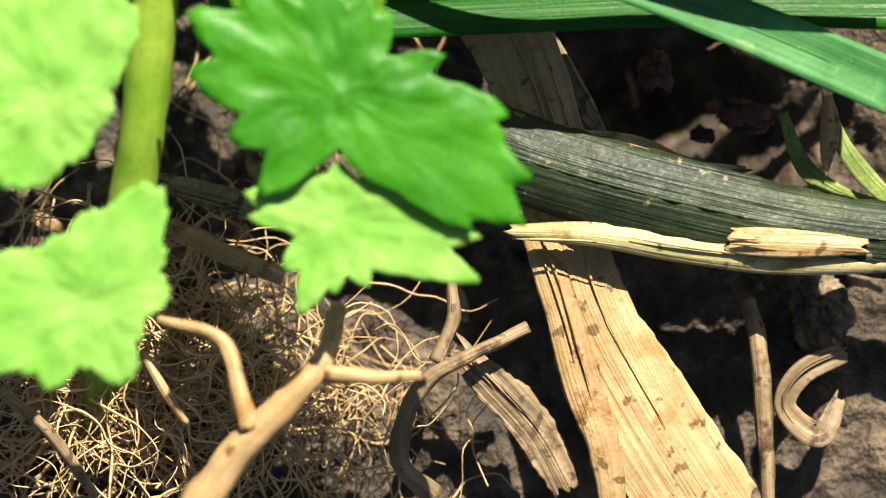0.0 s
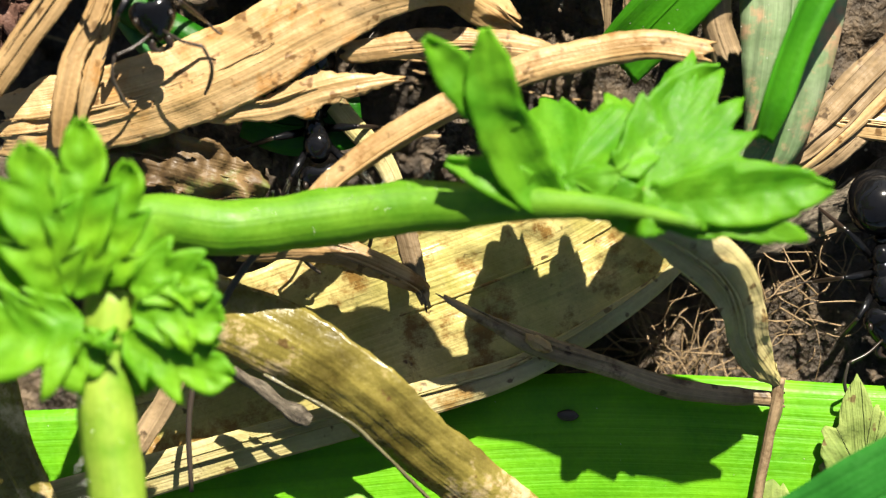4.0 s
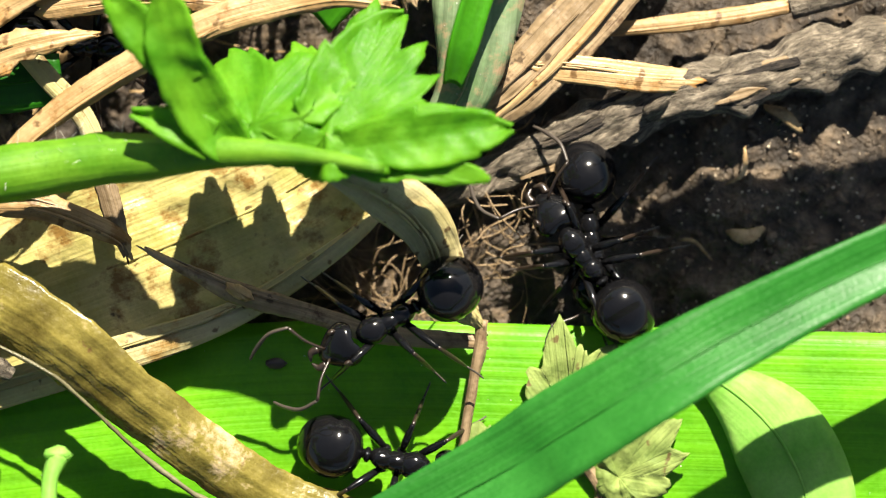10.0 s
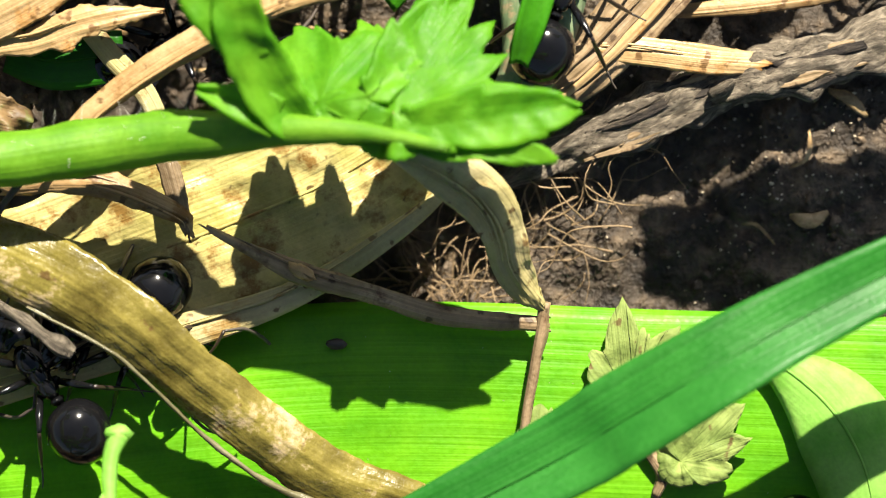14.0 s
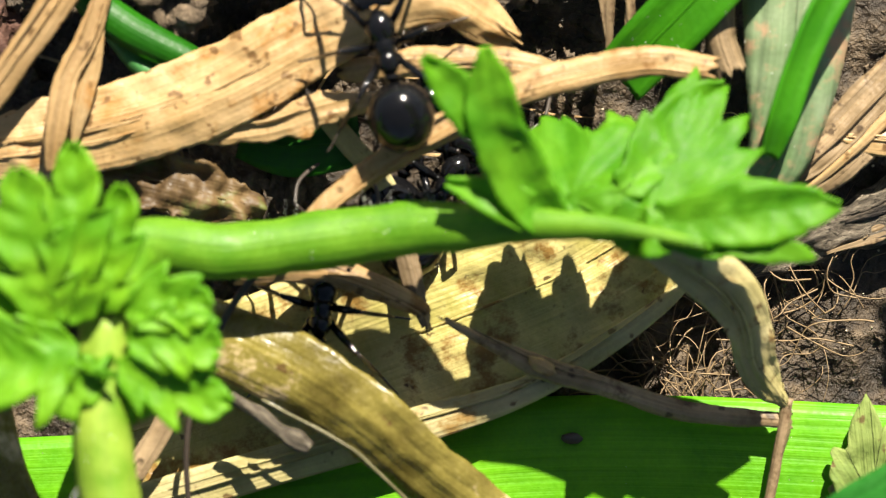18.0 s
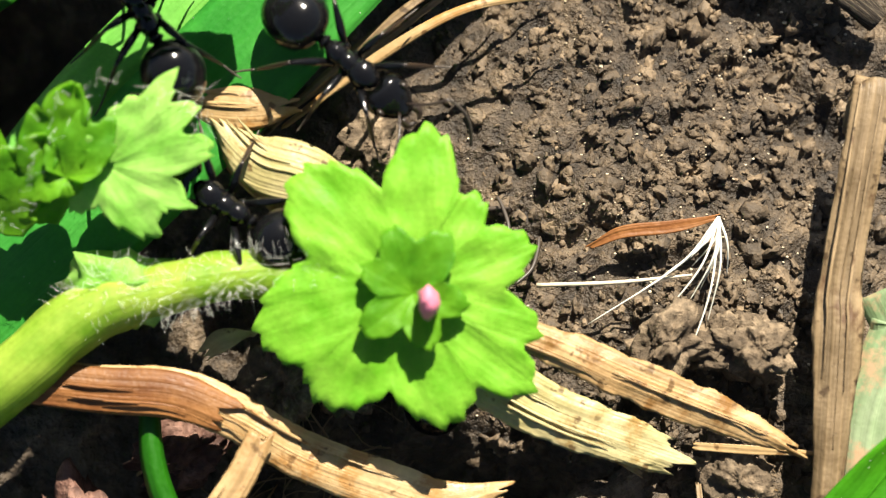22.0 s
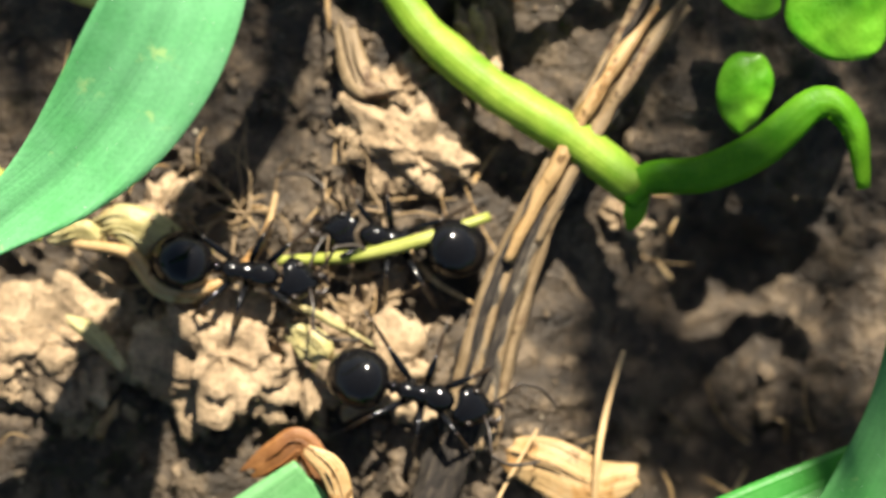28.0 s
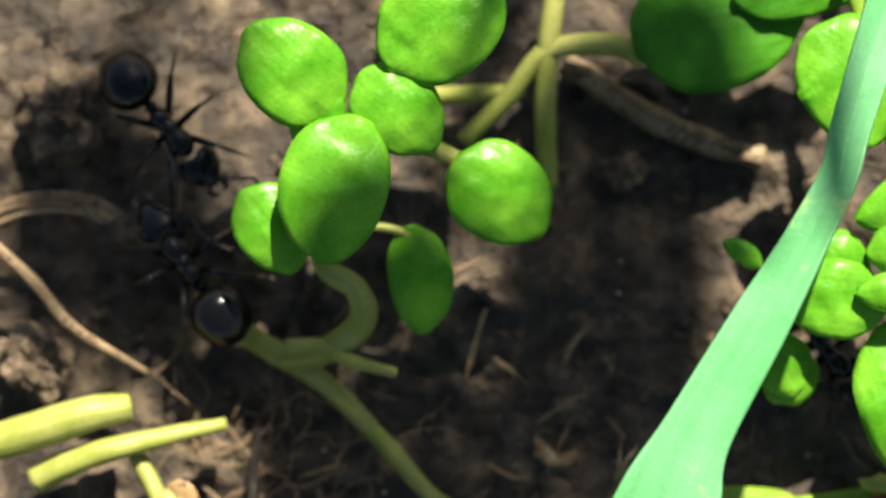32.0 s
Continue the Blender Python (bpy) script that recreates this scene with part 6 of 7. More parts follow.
def make_far_herb():
    c = thing("shaded_herb", (-46.42, 98.57, -4), "shaded herb with pale stalks and broad leaves", "herb")
    part("stalk", tube([(-46.19, 97.8, -3.2), (-46.34, 101.01, -2.4), (-46.24, 103.94, -1.6), (-45.77, 107.34, -1)], [0.45, 0.5, 0.5, 0.5], n=30), STALKPALE, c)
    part("stalk", tube([(-49.93, 99.79, -3), (-47.95, 101.74, -2.2), (-46.24, 103.69, -1.6), (-43.3, 103.91, -1.2), (-42.09, 103.17, -1)], [0.4, 0.42, 0.45, 0.5, 0.4], n=36), STALKPALE, c)
    part("stalk", tube([(-51.17, 101.78, -3), (-49.19, 101.88, -2.6), (-47.21, 102, -2.4)], [0.4, 0.4, 0.3], n=20), STALKPALE, c)
    part("stalk", tube([(-45.45, 103.28, -3.2), (-42.46, 101.29, -3.2), (-39.48, 99.8, -3.2), (-36.72, 99.05, -3.4)], [0.5, 0.6, 0.6, 0.5], n=30, bump=0.3), STRAWGREY, c, "dead brown stalk")
    part("leaf", round_leaf([(-42.61, 104.11, -0.4), (-39.24, 104.8, 0.4), (-35.35, 105.53, 0.4)], 6.0, 250), HERB, c)
    part("leaf", round_leaf([(-38.32, 105.73, 1), (-35.43, 106.44, 1.2), (-32.02, 107.19, 1)], 3.0, 251), HERB, c)


make_far_herb()


def make_pale_stalks():
    c = thing("pale_stalks", (-64.51, 86.12, -4), "cluster of pale yellow-green stalks at the soil", "stem")
    part("stalk", tube([(-72, 86.24, -0.8), (-69.01, 87, -0.4), (-66.3, 87.86, -0.2), (-64.38, 88.21, -0.6)], [0.8, 0.85, 0.8, 0.6], n=30, bump=0.1), STALKPALE, c)
    part("stalk", tube([(-68.59, 85, -1), (-66.34, 86.01, -0.6), (-64.15, 86.61, -0.8), (-60.28, 87.43, -1.6)], [0.6, 0.6, 0.5, 0.3], n=30, bump=0.15), STALKPALE, c)
    part("stalk", tube([(-64.24, 86.15, -1.6), (-63.22, 84.2, -1.2), (-62.72, 82, -1.2), (-62.02, 80.27, -1.6)], [0.4, 0.4, 0.35, 0.3], n=24), STALKPALE, c)
    part("stalk", tube([(-62.93, 84.21, -0.8), (-61.43, 83.25, -0.4), (-60.23, 81.79, -0.6)], [0.6, 0.5, 0.3], n=20, bump=0.3), STALKPALE, c)
    part("stalk", tube([(-59.66, 77.86, -1.6), (-57.16, 77.11, -1.2), (-54.51, 76.1, -1.6), (-50.89, 74.08, -2.4)], [0.4, 0.5, 0.4, 0.3], n=30), STALKPALE, c)
    part("stalk", tube([(-57.19, 76.62, -1.4), (-55.73, 74.39, -1.4), (-52.35, 73.12, -2), (-50.44, 72.09, -2.8)], [0.4, 0.42, 0.36, 0.2], n=30), STALKPALE, c)
    part("husk", ribbon([(-62.5, 80.77, -1.4), (-60.73, 80.8, -0.8), (-59.99, 79.59, -0.8), (-60.74, 78.35, -1), (-62.02, 78.31, -1.6)], [1.0, 1.8, 2.0, 1.6, 0.6], ripple=0.4, n=24, seed=5), STRAWPALE, c, "pale papery husk")
    part("husk", ribbon([(-62.89, 83.98, -0.4), (-62.14, 84.47, -0.2), (-61.55, 83.74, -0.4)], [0.8, 1.2, 0.6], ripple=0.3, n=14, seed=6), STRAWPALE, c, "pale papery husk")


make_pale_stalks()
blade("green_tip", [(-61.26, 67.99, 1.6), (-57.78, 68.74, 2.4), (-55.86, 69.08, 2.4), (-53.63, 69.1, 1.8)], [3.4, 3.2, 2.6, 0.2], HERB, "green leaf tip above litter", arch=0.3, n=24, m=8, seed=97)
blade("green_tip", [(-68.55, 75.67, 2.4), (-65.61, 77.16, 3), (-63.71, 77.88, 3), (-61.87, 77.36, 2.4)], [3.0, 3.2, 2.6, 0.3], HERB, "green leaf tip above litter", arch=0.3, n=24, m=8, seed=98)
blade("pale_scrap", [(-37.23, 81.4, -2.4), (-36.52, 78.92, -2), (-35.28, 78.41, -2.2)], [1.0, 1.4, 0.7], STRAWGREY, "pale dead leaf scrap on soil", arch=0.3, n=16, seed=99)
stem("tan_tendril", [(-48.87, 71.88, -1.4), (-46.4, 71.39, -1), (-44.93, 69.91, -0.8), (-42.49, 70.13, -1), (-40.76, 71.82, -1.2), (-40.13, 74.01, -1.8)], [0.2, 0.28, 0.3, 0.28, 0.22, 0.12], STRAWPALE, "tan dry curling tendril on litter", n=40, seg=8)
stem("tan_tendril", [(-40.03, 71.07, -1.6), (-36.59, 71.3, -1.2), (-33.65, 72.02, -1), (-30.92, 72.97, -1.4)], [0.22, 0.28, 0.3, 0.2], STALKPALE, "pale straight stalk on litter", n=30, seg=8)
stem("dark_rootlet", [(-58.95, 87.14, -2.8), (-59.14, 84.19, -2.2), (-58.4, 82.22, -2.2), (-56.67, 80.75, -2.2), (-54.96, 78.78, -2.4), (-54.23, 77.27, -2.8)], [0.2, 0.26, 0.24, 0.22, 0.2, 0.16], TWIG, "dark brown rootlet on soil", n=40, seg=7)
blade("bark_strip", [(-71.64, 96.05, -1.8), (-68.59, 97.03, -1), (-66.11, 96.9, -0.8), (-64.7, 96.3, -1.4)], [0.8, 1.0, 0.9, 0.5], STRAWGREY, "curved strip of dry bark", n=26, seed=110)
stem("dry_tendril", [(-71.07, 95.8, -1.2), (-68.54, 93.6, -0.6), (-66.81, 91.64, -0.4), (-63.69, 89.66, -1.2)], [0.3, 0.3, 0.28, 0.15], STRAWGREY, "grey dry tendril over litter", n=36, seg=7)
for k, (pts, wd) in enumerate((([(-48.17, 72.3, -2.4), (-46.89, 72.68, -1.8), (-45.16, 72.06, -1.8), (-43.45, 71.43, -2.2)], [0.6, 1.8, 2.0, 0.8]), ([(-46.41, 71.07, -2), (-45.16, 69.84, -1.6), (-43.93, 69.59, -1.6), (-42.71, 70.07, -2)], [0.3, 0.6, 0.6, 0.3]), ([(-49.15, 68.6, -2.2), (-47.89, 67.87, -1.8), (-46.69, 66.36, -2.2)], [0.5, 0.9, 0.4]),
                               ([(-39.75, 68.06, -2.4), (-38.51, 67.34, -2), (-37.78, 65.83, -2.4)], [0.8, 1.6, 0.6]), ([(-39.99, 69.56, -2.2), (-38.01, 68.58, -1.8), (-35.79, 67.32, -2.2)], [0.15, 0.4, 0.15]), ([(-49.9, 72.06, -2.4), (-48.38, 72.31, -1.9), (-47.41, 71.31, -2.2)], [0.6, 1.2, 0.5]))):
    blade("golden_husk", [(x, y, z + 0.6) for x, y, z in pts], wd, STRAWGREEN, "curled golden dry husk among litter", group="golden husks", arch=0.3, ripple=0.2, n=20, seed=170 + k)

# ---- litter, blades and roots at the start ----
blade("wide_straw", [(-15.76, -21.69, -0.2), (-12.53, -22.48, 0), (-8.42, -27.68, -0.2), (-6.32, -33.08, -0.6), (-4.92, -38.09, -0.8), (-2.41, -42.58, -0.6), (0.83, -47.27, -0.8)], [4.2, 4.4, 3.4, 3.2, 3.4, 4.4, 4.8], STRAWPALE, "wide flat tan straw blade split lengthwise", arch=0.3, n=64, ragged=0.06, ripple=0.06, seed=120)
blade("narrow_straw", [(-7.37, -34.97, -1), (-5.96, -38.14, -0.5), (-4.76, -41.75, -0.3), (-3.71, -44.46, -0.3), (-3.08, -47.68, -0.6)], [0.9, 1.4, 1.6, 1.3, 1.0], STRAW, "narrow tan straw split from a wider one", arch=0.3, n=44, ragged=0.1, seed=121)
blade("shaded_straw", [(-7.73, -27.1, -1.6), (-6.94, -29.16, -1.4), (-5.69, -31.18, -1.4), (-3.97, -32.95, -1.6)], [1.8, 2.6, 2.6, 1.6], STRAWGREY, "brown dry leaf in shade", arch=0.2, n=30, seed=122)
blade("grey_sheath", [(-12.88, -30.64, -0.4), (-8.66, -32.41, 0), (-4.72, -33.49, 0.4), (-0.11, -34.41, 0.5), (4.51, -35.11, 0.4), (10.31, -35.52, 0)], [3.2, 3.6, 3.7, 3.6, 3.2, 3.0], SHADESHEATH, "old grey-green leaf sheath with a rough edge, shade in its colour", arch=0.7, n=60, m=12, ripple=0.16, ragged=0.06, seed=123)
blade("rolled_straw", [(-8.05, -35.71, 0.3), (-4.63, -35.66, 0.6), (-1.19, -36.07, 0.7), (2.94, -36.33, 0.7), (7.99, -36.2, 0.4)], [0.6, 1.0, 1.1, 1.2, 0.8], STRAWGREEN, "pale rolled edge of an old sheath", arch=0.4, n=44, seed=124)
blade("sheath_scrap", [(0.59, -35.64, 1.1), (2.85, -35.65, 1.3), (6.52, -35.63, 1)], [1.0, 1.2, 0.7], STRAWPALE, "tan strip peeling off an old sheath", arch=0.2, n=24, seed=125)
blade("shrivelled_straw", [(-5.93, -31.93, 0.1), (-3.18, -32.15, 0.2), (-0.85, -32.84, 0.2), (1.6, -32.71, -0.4)], [1.0, 1.2, 0.9, 0.3], STRAWGREY, "shrivelled tail of an old sheath", arch=0.3, n=30, seed=126)
blade("grass_leaf", [(-19.76, -23.71, 0.6), (-15.58, -24.24, 2.6), (-8.87, -24.55, 5.2), (-2.28, -24.5, 5.6), (7.04, -24.55, 5)], [1.0, 1.2, 1.5, 2.2, 2.8], DARKGREEN, "dark green grass blade over litter", group="grass blades", fold=0.3, n=50, m=8, roll=[-20, -20, -10, 0, 0], seed=127)
blade("grass_leaf", [(-12.97, -25.71, 6), (-10.61, -25.39, 6.2), (-7.76, -25.23, 6), (-4.41, -25.68, 5.2), (0.12, -26.94, 4.4), (7, -29.35, 3.4)], [0.2, 0.6, 0.8, 1.4, 1.9, 2.2], BLUISH, "pale shiny grass blade over litter", group="grass blades", fold=0.25, n=50, m=8, seed=128)
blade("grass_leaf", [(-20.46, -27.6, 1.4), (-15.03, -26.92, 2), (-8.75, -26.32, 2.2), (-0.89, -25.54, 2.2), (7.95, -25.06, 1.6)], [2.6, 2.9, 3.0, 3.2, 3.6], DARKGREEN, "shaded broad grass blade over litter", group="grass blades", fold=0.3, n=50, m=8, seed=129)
blade("grass_leaf", [(0.99, -23.18, 0), (3.02, -22.98, 0.2), (8.05, -22.43, 0)], [0.9, 1.0, 1.2], BLUISH, "pale cut grass blade over litter", group="grass blades", n=20, m=6, seed=130)
blade("brown_edged_leaf", [(-13.51, -18.28, 5.2), (-12.32, -17.69, 5.8), (-10.39, -16.92, 6.3), (-7.37, -16.38, 6.6), (-4.11, -16.08, 6.6), (-0.84, -15.83, 6.4), (2.47, -15.74, 6), (6.26, -15.95, 5.4)], [0.44, 1.31, 2.4, 3.19, 3.28, 3.23, 3.06, 2.84], BROWNEDGE, "green leaf blade with brown withered margins", fold=0.15, arch=0.5, n=60, m=12, ripple=0.14, wave=0.3, seed=131)
part("lower_face", ribbon([(-8.18, -18.11, 7), (-6.02, -18.03, 7.2), (-4.07, -18.04, 7.2), (-0.8, -18.09, 7), (2.49, -18.1, 6.6), (6.27, -18.18, 6)], [0.17, 0.65, 1.3, 2, 2.43, 2.82], arch=0.1, ripple=0.1, n=50, m=8, thick=0.1, seed=133), BLUISH, bpy.data.objects["brown_edged_leaf"], "pale folded lower face")
part("withered_margin", ribbon([(-6.88, -18.32, 7.1), (-4.05, -18.6, 7.1), (-0.76, -19, 6.9), (2.55, -19.32, 6.5), (6.33, -19.54, 5.9)], [0.13, 0.39, 0.56, 0.52, 0.52], ragged=0.5, ripple=0.12, n=40, m=5, thick=0.06, seed=131), STRAW, bpy.data.objects["brown_edged_leaf"], "tan withered margin")
blade("grass_leaf", [(-16.89, -23.06, 0.8), (-13.77, -21.14, 2.4), (-10.49, -19.39, 3.9), (-8.12, -18.3, 4.8), (-6.39, -17.58, 5), (-4.63, -17.18, 4.8)], [0.89, 1.88, 2.21, 2.1, 1.77, 0.89], GREEN, "green grass blade near the weed", group="grass blades", fold=0.35, n=44, m=8, seed=132)
blade("grey_stalk", [(-8.3, -18.8, -1.6), (-8.33, -21.13, -1), (-8.48, -22.98, -1), (-8.61, -25.28, -1.6)], [1.8, 2.2, 2.0, 1.7], STRAWGREY, "grey ribbed dry stalk in shade", arch=0.8, n=36, seed=133)
stem("dry_curl", [(-6.52, -22.42, -2), (-6.81, -21.29, -1.4), (-5.5, -20.09, -1), (-4.17, -19.01, -0.8), (-5.57, -18.37, -1)], [0.12, 0.2, 0.24, 0.2, 0.12], STRAWGREY, "curled grey dry tendril", n=30, seg=7)
for k, (q, s) in enumerate((((-2.21, -28.75, -3), (0.7, 0.8, 0.6)), ((1.29, -30.27, -4.2), (1.1, 0.6, 0.6)), ((-0.07, -31.28, -4.4), (0.5, 0.35, 0.4)), ((2.14, -30.71, -4.4), (0.6, 0.4, 0.4)))):
    solid("red_clod", blob(q, s, 40 + k, 0.7, 1.4, 10, 14), REDCLOD, "small reddish earth clod", "clod", "reddish clods")
for k, pts in enumerate(([(2.98, -30.3, -1.6), (3.87, -32.35, -1.4), (5.33, -33.44, -1.6), (7.25, -33.8, -2)], [(4.92, -30.21, -1.4), (5.67, -31.81, -1.2), (7.16, -33.35, -1.4), (8.66, -34.2, -2)], [(4.73, -29.43, -1), (4.85, -30.93, -0.8), (4.79, -32.77, -1.2)])):
    blade("dead_shred", pts, [0.4, 0.8, 0.3], (DEADLEAF, DEADLEAF, STRAW)[k], "shredded dead grass piece", group="dead shreds", n=20, seed=140 + k)
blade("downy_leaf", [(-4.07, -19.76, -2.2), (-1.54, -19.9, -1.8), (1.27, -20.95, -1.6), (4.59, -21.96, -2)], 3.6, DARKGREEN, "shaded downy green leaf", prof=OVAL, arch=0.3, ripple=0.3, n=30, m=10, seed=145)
blade("downy_leaf", [(-1.85, -23.15, -2), (0.61, -21.9, -1.6), (3.09, -21.34, -1.2), (4.97, -21.02, -1.6)], 3.6, HERB, "shaded downy green leaf", prof=OVAL, arch=0.3, ripple=0.3, n=30, m=10, seed=146)
blade("downy_leaf", [(4.37, -19.22, -1), (5.31, -20.81, -0.6), (6.34, -22.37, -1)], 1.3, WEED, "narrow green leaf by the litter", n=20, seed=147)


def make_branch_twig():
    t = thing("branched_twig", (-19.69, -46.84, -4), "pale tan branching twig over the root mat", "twig")
    part("limb", tube([(-20.11, -47.74, 6.3), (-18.26, -44.77, 6.7), (-16.58, -42.93, 6.9), (-15.14, -41.11, 6.7), (-14.61, -38.91, 5.9)], [0.8, 0.7, 0.62, 0.5, 0.3], n=36, seg=10, bump=0.25), STRAWPALE, t)
    part("limb", tube([(-14.99, -41.54, 7.1), (-13.13, -41.62, 7.1), (-11.29, -41.48, 6.7)], [0.35, 0.3, 0.22], n=18, seg=8, bump=0.3), STRAWPALE, t)
    part("limb", tube([(-17.83, -43.85, 7.2), (-18.35, -42.13, 7.1), (-19.12, -40.43, 6.7), (-21.61, -39.8, 6.1)], [0.4, 0.36, 0.3, 0.2], n=24, seg=8, bump=0.3), STRAWPALE, t)


make_branch_twig()
stem("grey_vine", [(-7.04, -39.57, -0.6), (-9.4, -40.82, -0.2), (-10.97, -41.82, -0.2), (-11.92, -43.48, -0.3), (-11.95, -45.33, -0.6), (-10.51, -46.69, -1.2)], [0.25, 0.3, 0.36, 0.4, 0.45, 0.4], STRAWGREY, "twisted grey-tan vine over litter", n=40, bump=0.3)
stem("grey_vine", [(-10.23, -37.88, -0.8), (-10.16, -39.48, -0.4), (-10.77, -41.12, -0.2)], [0.2, 0.3, 0.3], STRAWGREY, "twisted grey-tan vine over litter", n=20, bump=0.3)
blade("grey_straw", [(-10.11, -40.43, -1.6), (-8.42, -41.97, -1.4), (-6.47, -43.96, -1.4), (-4.95, -46.45, -1.6)], [0.9, 1.6, 1.8, 1.2], STRAWGREY, "weathered grey straw lying on soil", arch=0.2, n=36, ragged=0.2, seed=150)
blade("grey_straw", [(-22.42, -34.31, -1), (-19.13, -35.08, -0.8), (-17.74, -35.47, -1)], [0.8, 1.1, 0.8], STRAWGREY, "weathered brown straw lying on soil", arch=0.2, n=24, ragged=0.2, seed=151)
stem("tan_twig", [(-21.87, -36.13, -1), (-19.48, -37.17, -0.6), (-17.16, -37.98, -1)], [0.4, 0.45, 0.35], STRAW, "short tan twig over roots", n=20, bump=0.3)
stem("thin_straw", [(-22.68, -41.22, 0.2), (-21.67, -42.76, 0.5), (-20.71, -44.1, 0.2)], [0.15, 0.22, 0.15], STRAWPALE, "thin pale straw over roots", n=16)
stem("thin_straw", [(-28.32, -43.09, 0.2), (-26.14, -44.8, 0.6), (-24.23, -47.25, 0.2)], [0.2, 0.26, 0.2], STRAWGREY, "thin grey straw over roots", n=20)
blade("tangled_straw", [(6.28, -39.93, -3.2), (4.39, -40.94, -2.6), (3.76, -42.37, -2.6), (5.21, -43.46, -2.6), (6.11, -41.8, -3)], [0.9, 1.0, 0.9, 1.1, 0.5], STRAWGREY, "crumpled grey straw in shade", n=30, seed=153)
stem("upright_twig", [(2.02, -38.01, -2.4), (2.57, -40.54, -2), (3, -44.25, -2.2), (3.26, -46.59, -2.6)], [0.3, 0.42, 0.36, 0.3], STRAWGREY, "thin brown twig in shade", n=26, bump=0.3)

# ---- stones and clods ----
for k, (q, s, m) in enumerate((((-22.68, 12.43, -1.4), (2.1, 1.6, 1.6), STONE), ((-22.56, 19.26, -1.8), (2.0, 1.3, 1.2), STONE), ((-20.3, 18.85, -2.2), (1.2, 1.0, 0.9), STONE), ((-8.06, 12.96, -1), (1.1, 0.9, 0.9), STONE),
                               ((-26.79, 16.26, -2.4), (1.2, 2.1, 1.4), REDCLOD), ((-30.89, 12.09, -2.8), (1.5, 2.9, 1.6), REDCLOD), ((-28.26, 12.36, -2.8), (1.0, 1.6, 1.0), SOIL), ((-3.55, 20.81, -0.6), (1.3, 1.1, 1.0), STONE),
                               ((-7.15, 21, -0.8), (1.5, 1.0, 0.9), STONE), ((-4.35, 15.39, -1), (1.8, 1.1, 1.0), STONE), ((-9.72, 13.51, -2.4), (2.6, 1.6, 1.2), SOIL), ((-17.87, 5.36, -3.4), (2.0, 1.1, 1.0), STONE),
                               ((-4.72, 20.85, -1.4), (1.6, 1.1, 1.0), STONE), ((-19.23, 28.74, -2.2), (1.3, 1.1, 0.9), STONE), ((-20.59, 5.18, -3.4), (1.6, 1.1, 1.0), STONE), ((-11, 5.55, -3.6), (1.2, 0.9, 0.9), SOIL),
                               ((5.1, -38.12, -4), (2.0, 1.0, 1.0), STONE), ((-23.64, 55.44, -3.2), (1.0, 0.8, 0.6), STONE), ((-33.9, 76.94, -3.2), (2.4, 1.9, 0.9), STONE), ((-50.11, 66.33, -3), (2.6, 1.6, 0.9), STONE),
                               ((-67.32, 101.03, -3), (1.8, 1.8, 1.4), STONE), ((-68.83, 90.09, -3.2), (1.6, 1.4, 1.0), STONE), ((-42.69, 98.56, -3.6), (0.9, 0.7, 0.6), STONE), ((-65.33, 83.17, -2.6), (0.6, 0.5, 0.5), REDCLOD))):
    solid("clod", blob(q, s, 60 + k, 0.55, 1.3, 40, 56, k * 1.3, 0.2), m, "rough crumbly earth clod" if m is not STONE else "rough grey-brown crumbly clod", "clod", "earth clods")
for k, (q, s) in enumerate((((-52.05, 67.02, -4), (3.0, 2.0, 0.9)), ((-45.26, 73.14, -3.6), (1.6, 1.2, 0.8)), ((-38.78, 67.14, -3.4), (2.3, 1.7, 1.2)), ((-34.51, 75.98, -3.8), (2.4, 1.7, 0.9)), ((-35, 78.48, -3.9), (1.5, 1.2, 0.8)), ((-48.28, 67.27, -3.8), (2.8, 2.4, 1.1)),
                            ((-42.54, 67, -3.8), (3.0, 2.4, 1.2)), ((-35.29, 66.23, -3.8), (2.2, 1.9, 1.1)), ((-36.03, 69.49, -3.7), (1.4, 1.0, 0.7)), ((-31.49, 80.72, -3.9), (1.4, 0.7, 0.6)), ((-25.01, 72.95, -4), (1.0, 0.6, 0.5)))):
    q = (q[0], q[1], ground_height(q[0], q[1]) + 0.1 * s[2])
    solid("clod", blob(q, s, 90 + k, 0.8, 1.6, 40, 56, k * 0.9, 0.2), TANCLOD, "flat crumbly tan earth lump among litter", "clod", "tan earth lumps")
blade("rust_leaf", [(-25.18, 5.07, -1.2), (-23.11, 4.64, -0.6), (-21.08, 4.1, -0.6), (-18.87, 3.58, -1.4)], [1.4, 2.4, 2.2, 0.8], DEADBROWN, "crumpled rotten brown dead leaf", ripple=0.9, ragged=0.3, n=40, m=16, seed=160)
blade("under_leaf", [(-19.9, 6.49, -1.4), (-17.84, 6.06, -1.2), (-15.13, 6.33, -1.2)], [1.8, 2.4, 2.0], DARKGREEN, "dark green leaf beneath straw", n=20, seed=161)
blade("green_shoot", [(-28.05, 18.64, 0.2), (-27.89, 16.17, 0.4), (-27.2, 13.94, 0.2), (-25.96, 11.93, 0), (-24.35, 10.61, 0.2), (-21.65, 9.29, 0)], [0.8, 1.0, 1.1, 1.4, 1.5, 1.2], DARKGREEN, "shiny green shoot winding under straw", arch=0.4, n=46, seed=162)
blade("green_shoot", [(-25.08, 10.36, -0.6), (-23.7, 9.03, -0.4), (-21.9, 8.37, -0.6)], [0.5, 0.8, 0.6], BLUISH, "shiny green shoot winding under straw", arch=0.3, n=20, seed=163)
